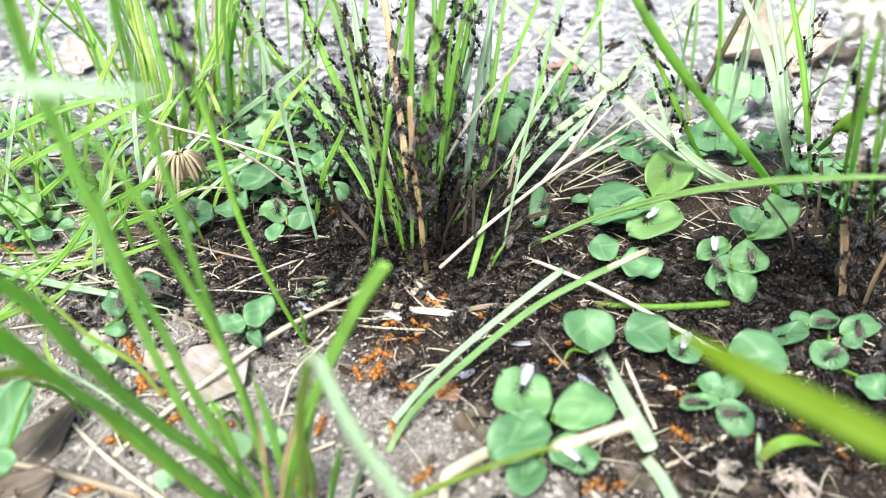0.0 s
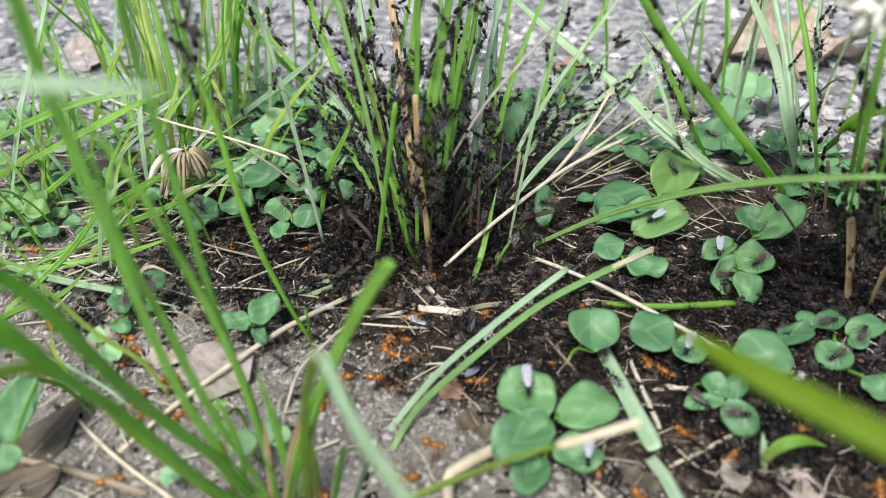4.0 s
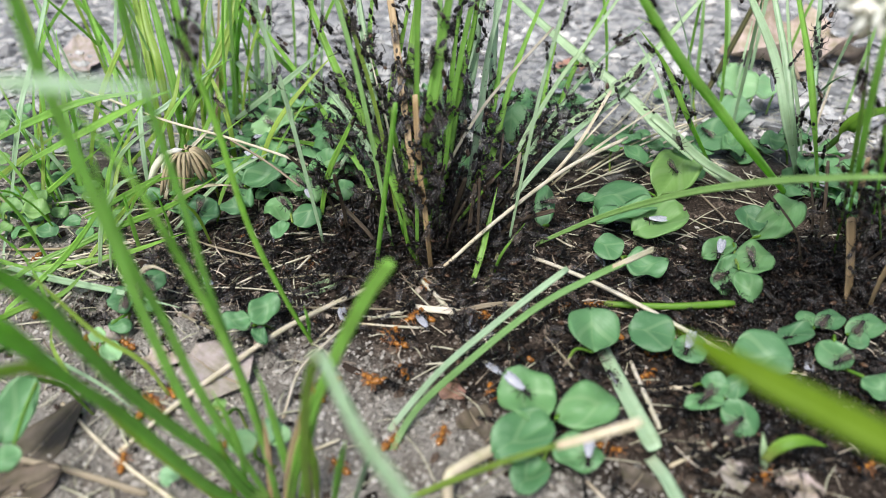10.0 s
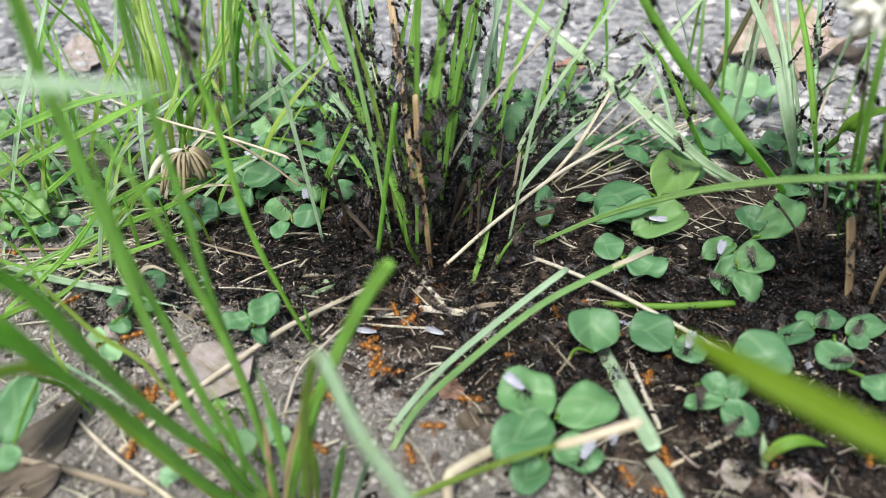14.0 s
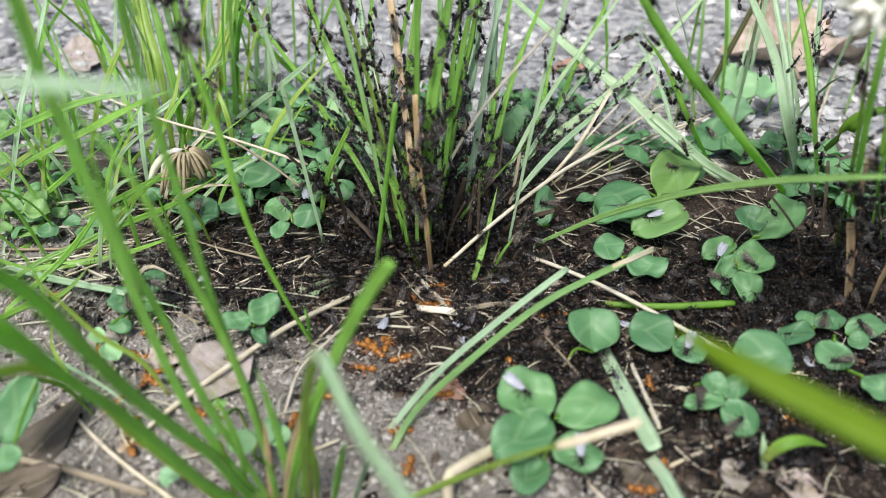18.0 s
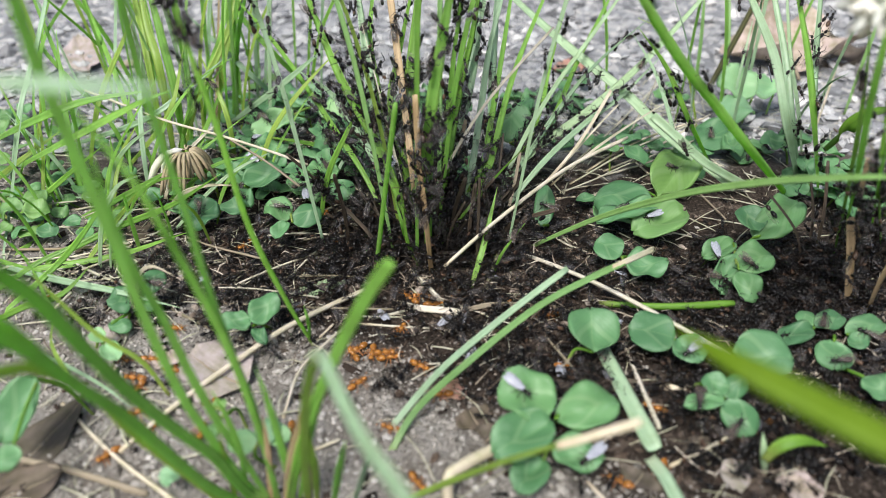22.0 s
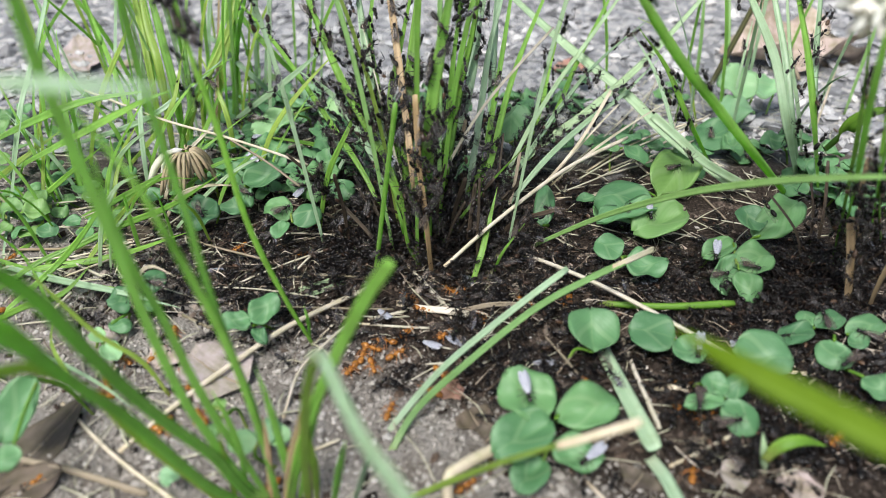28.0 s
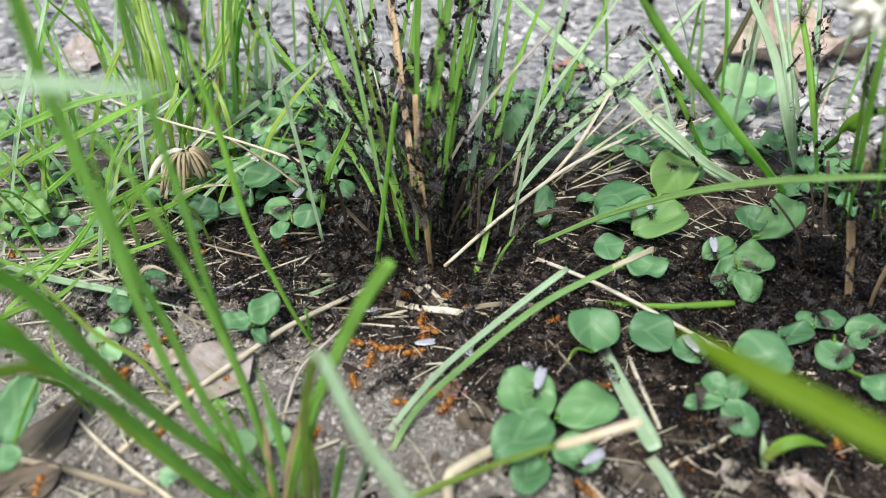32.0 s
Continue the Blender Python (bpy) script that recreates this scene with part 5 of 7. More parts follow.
loose("dry_straw", STRAW, 0.80, [(70.1, 107.0, 2.0), (74.3, 105.5, 3.0)], "pale dry straw stem lying on bare soil", "straw")
loose("dry_straw", STRAW, 0.90, [(80.0, 115.0, 3.0), (85.7, 116.6, 4.0), (95.3, 117.0, 4.0)], "pale dry straw stem lying on bare soil", "straw")
loose("dry_straw", STRAW, 0.70, [(35.3, 190.1, 6.0), (46.8, 202.5, 9.0), (59.8, 223.4, 8.0)], "pale dry straw stem lying on bare soil", "straw")
loose("dry_straw", STRAW, 0.62, [(50.5, 212.6, 8.0), (79.4, 253.4, 12.0)], "pale dry straw stem lying on bare soil", "straw")
loose("dry_straw", STRAW_BROWN, 0.70, [(-52.3, 110.0, 1.0), (-43.8, 108.4, 1.0)], "pale dry straw stem lying on bare soil", "straw")
loose("dry_straw", STRAW, 0.70, [(-23.7, 87.5, 1.0), (-18.7, 89.3, 2.0)], "pale dry straw stem lying on bare soil", "straw")
loose("dry_straw", STRAW, 0.55, [(-26.8, 116.8, 1.0), (-23.6, 121.1, 2.0)], "pale dry straw stem lying on bare soil", "straw")
loose("dry_straw", STRAW, 0.62, [(-3.2, 136.4, 1.0), (2.0, 124.2, 1.0)], "pale dry straw stem lying on bare soil", "straw")
loose("dry_straw", STRAW, 0.62, [(-34.2, 140.8, 1.0), (-26.2, 141.3, 1.0)], "pale dry straw stem lying on bare soil", "straw")
loose("grass_clipping", GRASS_PALE, 1.10, [(-36.2, 133.2, 1.0), (-24.4, 138.4, 2.0)], "cut green grass stem lying across the litter", "grass", flat=True)
loose("grass_clipping", GRASS_PALE, 1.20, [(-34.4, 130.1, 1.0), (-27.6, 133.0, 2.0), (-22.8, 136.2, 2.0)], "cut green grass stem lying across the litter", "grass", flat=True)
loose("grass_clipping", GRASS, 1.60, [(-13.0, 147.6, 2.0), (-8.9, 150.8, 4.0), (-7.8, 158.3, 5.0)], "cut green grass stem lying across the litter", "grass", flat=True)
loose("dry_straw", STRAW_BROWN, 0.62, [(71.9, 177.7, 1.0), (74.2, 163.0, 2.0)], "pale dry straw stem lying on bare soil", "straw")
loose("dry_straw", STRAW, 0.55, [(73.3, 110.0, 1.0), (84.7, 115.7, 2.0)], "pale dry straw stem lying on bare soil", "straw")

straw_random = random.Random(17)
for _ in range(26):
    sx, sy, sa, sn = straw_random.uniform(-125, -38), straw_random.uniform(128, 178), straw_random.gauss(0.1, 0.5), straw_random.uniform(14, 40)
    loose("dry_straw", straw_random.choice((STRAW, STRAW, STRAW_BROWN)), straw_random.uniform(0.35, 0.7),
          [(sx, sy, 1.5), (sx + sn * 0.5 * math.cos(sa), sy + sn * 0.5 * math.sin(sa) + straw_random.uniform(-2, 2), 3.0), (sx + sn * math.cos(sa), sy + sn * math.sin(sa), straw_random.uniform(1, 5))],
          "thin dry straw lying in matted grass", "straw")

# clover
clover_spray((19.6, 87.9, 9.0), [(18.8, 88.5, 9.0, 10.8, 95.5, 11.8, 9.8, 22), (19.8, 87.9, 9.0, 31.3, 91.2, 10.5, 7.9, 24), (18.5, 87.1, 9.0, 8.1, 81.0, 7.3, 8.6, 16)], "green clover leaf of rounded leaflets on a thin stalk")
clover_spray((18.7, 85.4, 5.0), [(18.8, 85.3, 5.0, 27.5, 82.1, 4.2, 6.6, 14), (17.0, 81.8, 5.0, 11.9, 76.1, 4.0, 6.2, 10)], "green clover leaf of rounded leaflets on a thin stalk")
clover_spray((29.6, 106.9, 7.0), [(29.7, 106.4, 7.0, 30.1, 117.1, 9.3, 10.5, 12)], "deep green clover leaf with grass shade in its colour")
clover_spray((46.5, 110.5, 7.0), [(46.6, 110.8, 7.0, 37.4, 113.1, 7.7, 9.7, 16), (46.8, 110.2, 7.0, 50.4, 104.8, 5.7, 7.0, 14)], "deep green clover leaf with grass shade in its colour")
clover_spray((56.2, 105.5, 8.0), [(56.1, 105.5, 8.0, 67.4, 103.4, 7.3, 9.6, 20)], "deep green clover leaf with grass shade in its colour")
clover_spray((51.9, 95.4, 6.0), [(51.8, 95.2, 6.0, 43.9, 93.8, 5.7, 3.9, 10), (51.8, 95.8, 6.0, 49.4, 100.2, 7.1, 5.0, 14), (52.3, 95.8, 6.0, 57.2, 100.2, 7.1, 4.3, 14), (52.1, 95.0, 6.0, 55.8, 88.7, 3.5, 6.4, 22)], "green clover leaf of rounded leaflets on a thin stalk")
clover_spray((79.0, 111.3, 6.0), [(78.8, 111.3, 6.0, 77.1, 105.0, 4.0, 7.4, 18)], "deep green clover leaf with grass shade in its colour")
clover_spray((77.2, 116.2, 5.0), [(77.1, 116.2, 5.0, 68.2, 112.7, 4.1, 4.9, 14), (77.8, 116.4, 5.0, 84.2, 119.3, 5.7, 4.8, 14), (77.3, 116.9, 5.0, 75.6, 120.5, 6.0, 5.0, 16)], "deep green clover leaf with grass shade in its colour")
clover_spray((83.2, 114.4, 5.0), [(83.2, 114.4, 5.0, 92.0, 117.1, 5.8, 5.4, 16), (83.1, 113.4, 5.0, 85.6, 110.4, 4.4, 5.4, 12)], "deep green clover leaf with grass shade in its colour")
clover_spray((80.1, 101.1, 6.0), [(80.1, 101.1, 6.0, 83.3, 96.4, 4.8, 6.4, 14)], "deep green clover leaf with grass shade in its colour")
clover_spray((53.7, 159.2, 10.0), [(53.0, 158.6, 10.0, 38.2, 160.1, 10.4, 14.5, 16), (53.6, 157.5, 10.0, 37.2, 150.5, 9.5, 6.6, 4)], "green clover leaf of rounded leaflets on a thin stalk")
clover_spray((57.8, 170.3, 4.0), [(57.8, 170.3, 4.0, 69.8, 185.9, 9.1, 12.5, 18)], "green clover leaf tinged yellow on a thin stalk")
clover_spray((59.8, 155.9, 8.0), [(60.2, 156.5, 8.0, 46.1, 150.0, 5.9, 11.2, 18)], "yellow-green clover leaf on a thin stalk")
clover_spray((41.7, 140.3, 6.0), [(41.8, 140.7, 6.0, 36.2, 144.6, 7.5, 7.7, 22), (41.7, 136.3, 6.0, 51.7, 136.9, 6.1, 8.2, 12)], "green clover leaf of rounded leaflets on a thin stalk")
clover_spray((75.1, 144.8, 9.0), [(74.8, 144.3, 9.0, 87.9, 154.3, 13.9, 8.7, 26), (75.0, 145.8, 9.0, 72.4, 152.6, 11.7, 7.5, 22)], "deep green clover leaf with grass shade in its colour")
clover_spray((66.7, 136.6, 8.0), [(68.1, 142.5, 8.0, 59.7, 138.1, 6.9, 5.6, 14), (66.8, 137.5, 8.0, 61.6, 129.4, 2.6, 6.4, 34), (66.0, 134.0, 8.0, 75.5, 136.8, 9.4, 7.8, 26), (65.9, 131.8, 8.0, 68.6, 125.7, 3.9, 5.9, 34)], "deep green clover leaf with grass shade in its colour")
clover_spray((99.6, 222.4, 10.0), [(99.0, 221.5, 10.0, 91.7, 230.1, 17.2, 12.7, 40), (100.6, 224.2, 10.0, 114.7, 232.1, 12.6, 8.0, 18), (98.3, 219.7, 10.0, 87.0, 212.6, 7.4, 10.6, 20)], "pale green clover leaf with light angled bands, lightened as lit")
clover_spray((87.0, 204.1, 8.0), [(87.2, 204.9, 8.0, 76.5, 197.9, 5.5, 11.8, 20), (87.6, 201.8, 8.0, 83.8, 190.5, 5.6, 7.0, 12)], "deep green clover leaf with grass shade in its colour")
clover_spray((98.7, 190.8, 8.0), [(98.7, 190.8, 8.0, 104.8, 199.6, 12.7, 6.9, 28), (97.7, 190.8, 8.0, 94.0, 196.2, 10.0, 7.4, 20)], "green clover leaf of rounded leaflets on a thin stalk")
clover_spray((19.3, 193.1, 9.0), [(19.3, 193.1, 9.0, 20.6, 204.1, 16.4, 12.6, 34), (25.6, 193.8, 9.0, 30.7, 199.4, 11.0, 7.0, 20)], "deep green clover leaf with grass shade in its colour")
clover_spray((25.0, 153.8, 6.0), [(24.9, 153.8, 6.0, 26.9, 164.2, 12.0, 5.4, 30)], "deep green clover leaf with grass shade in its colour")
clover_spray((-33.2, 174.9, 9.0), [(-33.1, 174.9, 9.0, -39.9, 169.1, 6.4, 10.1, 24), (-33.9, 173.1, 9.0, -33.5, 164.4, 6.8, 5.4, 14)], "green clover leaf of rounded leaflets on a thin stalk")
clover_spray((-37.5, 153.8, 7.0), [(-37.2, 153.3, 7.0, -30.7, 157.2, 8.9, 6.9, 26), (-38.2, 157.0, 7.0, -45.5, 160.1, 8.4, 6.7, 24), (-38.5, 152.8, 7.0, -41.0, 147.7, 5.7, 4.3, 14)], "green clover leaf of rounded leaflets on a thin stalk")
clover_spray((-45.0, 205.9, 12.0), [(-45.3, 206.3, 12.0, -57.0, 200.0, 7.8, 8.2, 34), (-39.6, 210.9, 12.0, -44.7, 216.8, 15.4, 9.0, 30), (-38.0, 211.7, 12.0, -29.1, 209.3, 10.8, 9.8, 26)], "pale green clover leaf with light angled bands, lightened as lit")
clover_spray((-57.0, 159.7, 8.0), [(-57.0, 159.7, 8.0, -65.4, 155.5, 5.9, 9.4, 26), (-56.6, 161.4, 8.0, -50.6, 158.4, 7.1, 5.8, 16)], "deep green clover leaf with grass shade in its colour")
clover_spray((-52.7, 170.0, 8.0), [(-52.7, 170.0, 8.0, -42.8, 174.4, 10.0, 7.6, 24), (-53.1, 168.8, 8.0, -50.1, 162.3, 6.4, 4.3, 14)], "green clover leaf of rounded leaflets on a thin stalk")
clover_spray((-52.2, 196.8, 9.0), [(-29.7, 188.8, 9.0, -37.1, 192.5, 10.8, 8.2, 26), (-28.9, 188.1, 9.0, -22.8, 182.7, 7.2, 7.8, 18), (-30.1, 186.8, 9.0, -33.7, 181.2, 7.0, 7.4, 20)], "green clover leaf of rounded leaflets on a thin stalk")
clover_spray((-49.6, 182.4, 7.0), [(-49.6, 182.4, 7.0, -55.6, 186.5, 8.8, 6.2, 24), (-49.0, 182.4, 7.0, -44.4, 185.6, 8.2, 6.7, 20)], "small green clover leaf low over dark soil")
clover_spray((-29.7, 172.4, 8.0), [(-29.4, 172.4, 8.0, -24.4, 167.1, 6.3, 6.9, 18), (-29.5, 173.6, 8.0, -32.7, 178.5, 10.2, 5.6, 24)], "small green clover leaf low over dark soil")
clover_spray((-27.9, 202.6, 8.0), [(-27.0, 201.8, 8.0, -33.3, 205.9, 9.8, 7.5, 24), (-26.3, 203.4, 8.0, -19.6, 199.7, 6.8, 7.9, 18)], "deep green clover leaf with grass shade in its colour")
clover_spray((-66.6, 126.2, 7.0), [(-66.8, 126.2, 7.0, -71.0, 121.4, 5.3, 6.6, 20), (-66.0, 126.2, 7.0, -61.4, 130.0, 9.0, 5.4, 28), (-65.7, 124.6, 7.0, -61.3, 120.0, 5.8, 3.4, 14)], "green clover leaf of rounded leaflets on a thin stalk")
clover_spray((-70.2, 118.8, 4.0), [(-70.7, 119.5, 4.0, -65.7, 117.4, 3.7, 4.0, 8)], "small green clover leaf low over dark soil")
clover_spray((-39.5, 115.9, 6.0), [(-39.5, 116.1, 6.0, -35.1, 122.2, 8.9, 5.7, 26), (-39.6, 115.6, 6.0, -46.0, 117.2, 6.6, 4.6, 20), (-38.8, 115.1, 6.0, -36.0, 111.0, 5.3, 2.9, 10)], "green clover leaf of rounded leaflets on a thin stalk")
clover_spray((-70.7, 92.4, 14.0), [(-70.9, 92.4, 14.0, -74.5, 82.9, 7.6, 7.7, 34), (-67.8, 77.7, 14.0, -69.2, 73.9, 12.3, 4.4, 24)], "green clover leaf of rounded leaflets on a thin stalk")
clover_spray((-31.6, 82.1, 8.0), [(-31.6, 82.3, 8.0, -36.5, 84.2, 8.7, 4.6, 20), (-31.4, 82.8, 8.0, -28.5, 87.2, 9.8, 4.3, 22), (-29.8, 85.7, 8.0, -26.1, 84.1, 7.5, 3.9, 16)], "pale green clover leaf with light angled bands, lightened as lit")
clover_spray((-44.1, 78.8, 6.0), [(-44.0, 79.0, 6.0, -46.4, 77.0, 5.5, 3.5, 14)], "pale green clover leaf with light angled bands, lightened as lit")
clover_spray((-68.0, 110.4, 5.0), [(-68.1, 110.7, 5.0, -64.3, 107.1, 4.1, 4.0, 14), (-68.8, 111.4, 5.0, -71.8, 114.2, 5.8, 3.2, 16)], "pale green clover leaf with light angled bands, lightened as lit")
clover_spray((-38.6, 90.8, 7.0), [(-41.5, 92.1, 7.0, -38.8, 92.9, 7.3, 2.2, 24), (-39.9, 88.1, 7.0, -40.1, 85.0, 6.2, 2.2, 14)], "yellow-green clover leaf on a thin stalk")
clover_leaf((-115.4, 175.7, 4.0), [(-112.2, 175.7, 4.0, 4.2, 4.3), (-115.5, 172.4, 4.0, 4.2, 4.2), (-118.6, 179.1, 4.0, 4.3, 4.3)], "small green clover leaf low in the litter")
clover_leaf((-102.3, 166.8, 4.0), [(-99.6, 162.8, 4.0, 4.8, 4.8), (-106.4, 167.9, 4.0, 4.9, 4.9), (-100.9, 169.8, 4.0, 5.0, 5.0)], "small yellow-green clover leaf in the grass")
clover_leaf((-103.3, 155.9, 4.0), [(-105.8, 153.6, 4.0, 5.4, 5.4), (-105.4, 160.4, 4.0, 5.5, 5.5), (-98.7, 153.7, 4.0, 5.4, 5.4)], "small green clover leaf low in the litter")
clover_leaf((-124.7, 188.7, 4.0), [(-129.1, 191.9, 4.0, 5.0, 5.0), (-121.7, 190.0, 4.0, 4.9, 5.0), (-123.5, 184.2, 4.0, 4.8, 4.8)], "small yellow-green clover leaf in the grass")
clover_leaf((-102.7, 178.8, 4.0), [(-102.6, 183.4, 4.0, 5.7, 5.6), (-98.8, 174.6, 4.0, 5.5, 5.5), (-107.0, 178.7, 4.0, 5.5, 5.6)], "small green clover leaf low in the litter")
clover_leaf((-94.1, 172.7, 4.0), [(-90.6, 171.9, 4.0, 4.2, 4.2), (-95.2, 169.9, 4.0, 4.2, 4.1), (-96.4, 176.3, 4.0, 4.3, 4.3)], "small yellow-green clover leaf in the grass")
clover_leaf((-90.5, 155.9, 4.0), [(-88.8, 152.1, 4.0, 4.6, 4.6), (-94.4, 157.6, 4.0, 4.7, 4.7), (-88.2, 158.0, 4.0, 4.7, 4.7)], "small green clover leaf low in the litter")
clover_leaf((-107.6, 155.9, 4.0), [(-110.8, 154.5, 4.0, 5.4, 5.4), (-108.8, 160.3, 4.0, 5.5, 5.5), (-103.1, 152.9, 4.0, 5.3, 5.4)], "small yellow-green clover leaf in the grass")
clover_leaf((-108.6, 185.3, 4.0), [(-112.4, 189.1, 4.0, 4.9, 4.9), (-105.0, 185.6, 4.0, 4.8, 4.9), (-108.6, 181.3, 4.0, 4.8, 4.7)], "small green clover leaf low in the litter")
clover_leaf((-123.1, 199.3, 4.0), [(-122.1, 203.9, 4.0, 6.1, 6.1), (-119.1, 193.8, 4.0, 5.9, 5.9), (-128.1, 200.4, 4.0, 6.0, 6.1)], "small yellow-green clover leaf in the grass")
clover_leaf((-92.5, 185.3, 4.0), [(-88.8, 183.6, 4.0, 4.4, 4.4), (-94.4, 183.0, 4.0, 4.4, 4.4), (-94.3, 189.5, 4.0, 4.5, 4.5)], "small green clover leaf low in the litter")
clover_leaf((-54.5, 188.7, 4.0), [(-54.2, 183.8, 4.0, 5.3, 5.2), (-58.4, 191.9, 4.0, 5.4, 5.4), (-51.0, 190.4, 4.0, 5.4, 5.4)], "small green clover leaf low in the litter")
clover_leaf((-65.5, 223.5, 4.0), [(-70.7, 222.6, 4.0, 7.0, 7.1), (-64.8, 230.5, 4.0, 7.2, 7.2), (-61.1, 217.4, 4.0, 6.9, 6.9)], "small green clover leaf low in the litter")
clover_leaf((-44.9, 199.3, 4.0), [(-47.1, 204.1, 4.0, 5.2, 5.2), (-40.9, 198.6, 4.0, 5.1, 5.1), (-46.7, 195.5, 4.0, 5.0, 5.0)], "small green clover leaf low in the litter")
clover_leaf((41.3, 166.8, 4.0), [(45.0, 169.6, 4.0, 5.3, 5.4), (41.0, 162.3, 4.0, 5.2, 5.2), (37.8, 168.6, 4.0, 5.3, 5.4)], "small green clover leaf low in the litter")
clover_leaf((-23.2, 185.3, 4.0), [(-20.3, 182.8, 4.0, 4.4, 4.4), (-26.2, 183.7, 4.0, 4.4, 4.4), (-23.1, 189.4, 4.0, 4.5, 4.5)], "small green clover leaf low in the litter")
clover_leaf((-34.8, 175.7, 4.0), [(-35.6, 171.5, 4.0, 5.0, 5.0), (-37.7, 179.3, 4.0, 5.1, 5.2), (-31.0, 176.3, 4.0, 5.1, 5.1)], "small green clover leaf low in the litter")
clover_leaf((-73.3, 169.7, 4.0), [(-77.8, 170.2, 4.0, 5.7, 5.8), (-71.8, 173.8, 4.0, 5.9, 5.8), (-70.2, 165.1, 4.0, 5.6, 5.7)], "small green clover leaf low in the litter")
clover_leaf((75.8, 199.3, 4.0), [(76.6, 204.4, 4.0, 5.2, 5.2), (78.9, 197.5, 4.0, 5.1, 5.1), (71.9, 196.2, 4.0, 5.0, 5.1)], "small green clover leaf low in the litter")
clover_leaf((112.2, 185.3, 4.0), [(117.2, 187.5, 4.0, 5.7, 5.8), (109.5, 180.1, 4.0, 5.6, 5.6), (109.9, 188.4, 4.0, 5.8, 5.8)], "small green clover leaf low in the litter")
clover_leaf((121.8, 185.3, 4.0), [(122.5, 182.2, 4.0, 4.4, 4.4), (118.2, 184.6, 4.0, 4.4, 4.4), (124.9, 189.2, 4.0, 4.5, 4.5)], "small green clover leaf low in the litter")
clover_leaf((45.9, 252.3, 4.0), [(42.2, 246.0, 4.0, 6.5, 6.5), (44.7, 259.6, 4.0, 6.8, 6.8), (50.9, 251.7, 4.0, 6.6, 6.7)], "small green clover leaf low in the litter")
clover_leaf((-17.7, 227.9, 4.0), [(-23.1, 230.4, 4.0, 7.2, 7.2), (-13.8, 233.1, 4.0, 7.3, 7.3), (-16.2, 220.5, 4.0, 7.0, 6.9)], "small green clover leaf low in the litter")
clover_leaf((79.9, 242.1, 4.0), [(81.9, 249.0, 4.0, 6.1, 6.0), (82.7, 238.4, 4.0, 5.8, 5.9), (75.1, 239.1, 4.0, 5.8, 5.9)], "small green clover leaf low in the litter")
clover_leaf((-72.5, 237.2, 4.0), [(-67.7, 238.9, 4.0, 6.9, 6.9), (-72.4, 230.1, 4.0, 6.7, 6.7), (-77.4, 243.1, 4.0, 7.0, 7.0)], "small green clover leaf low in the litter")
clover_leaf((-73.1, 203.1, 4.0), [(-70.3, 199.0, 4.0, 4.7, 4.7), (-76.7, 203.3, 4.0, 4.7, 4.8), (-72.1, 207.1, 4.0, 4.8, 4.8)], "small green clover leaf low in the litter")
clover_leaf((-47.2, 175.7, 4.0), [(-49.4, 172.6, 4.0, 5.0, 5.0), (-48.9, 180.2, 4.0, 5.2, 5.2), (-43.2, 174.4, 4.0, 5.0, 5.1)], "small green clover leaf low in the litter")
clover_leaf((-37.8, 217.0, 4.0), [(-42.9, 220.8, 4.0, 7.0, 7.0), (-33.6, 220.5, 4.0, 7.0, 7.0), (-37.1, 210.0, 4.0, 6.7, 6.7)], "small green clover leaf low in the litter")
clover_leaf((-100.6, 203.1, 4.0), [(-101.4, 208.1, 4.0, 5.3, 5.3), (-96.6, 199.4, 4.0, 5.1, 5.1), (-104.0, 201.8, 4.0, 5.1, 5.2)], "small green clover leaf low in the litter")
clover_leaf((-121.2, 214.9, 4.0), [(-116.3, 214.9, 4.0, 6.3, 6.4), (-121.2, 209.3, 4.0, 6.3, 6.2), (-126.1, 220.8, 4.0, 6.5, 6.5)], "small yellow-green clover leaf in the grass")
clover_leaf((-139.6, 223.5, 4.0), [(-136.1, 218.3, 4.0, 5.0, 5.0), (-144.0, 224.9, 4.0, 5.1, 5.1), (-138.6, 227.3, 4.0, 5.2, 5.1)], "small green clover leaf low in the litter")
more_clover(13, 7, -105, 205, 60, 48, (4, 8), "small yellow-green clover leaf in the grass")
more_clover(9, 12, 112, 178, 22, 14, (5, 9), "small green clover leaf behind ant-covered stalks")
more_clover(12, 13, -48, 192, 24, 24, (5, 9), "small green clover leaf crowded by winged ants")
more_clover(15, 8, 60, 212, 60, 26, (5, 10), "small green clover leaf among straw and stalks")
more_clover(7, 10, -30, 210, 30, 30, (5, 10), "small green clover leaf behind the tuft")

# dead leaves, petals and flowers
dead_leaf((-44.7, 105.7, 3.0), 13.5, 14.0, 62, LEAF_PINK, "pinkish grey dead leaf lying flat on soil", rise=6)
dead_leaf((-142.4, 282.8, 2.0), 13.0, 34.0, 28, LEAF_PINK, "pinkish brown dead leaf lying on grey gravel")
# Dark leaf shape set in for the shaded hollow by the tan leaf.
dead_leaf((154.9, 281.6, 2.0), 24.0, 18.0, 35, LEAF_GREY, "dark leaf-shaped sheet for the shaded hollow by the tan leaf")
dead_leaf((135.5, 280.3, 4.0), 50.0, 36.0, -12, LEAF_TAN, "pale tan curled dead leaf lying on gravel", rise=14)
dead_leaf((1.8, 102.4, 1.0), 5.0, 6.0, 60, LEAF_RED, "small russet leaf scrap on the soil")
dead_leaf((-73.3, 88.2, 1.0), 8.0, 25.0, -22, LEAF_GREY, "grey-brown dead leaf lying on soil")
dead_leaf((-71.5, 79.5, 1.0), 9.0, 13.0, -60, LEAF_GREY, "dark grey-brown dead leaf under straw")
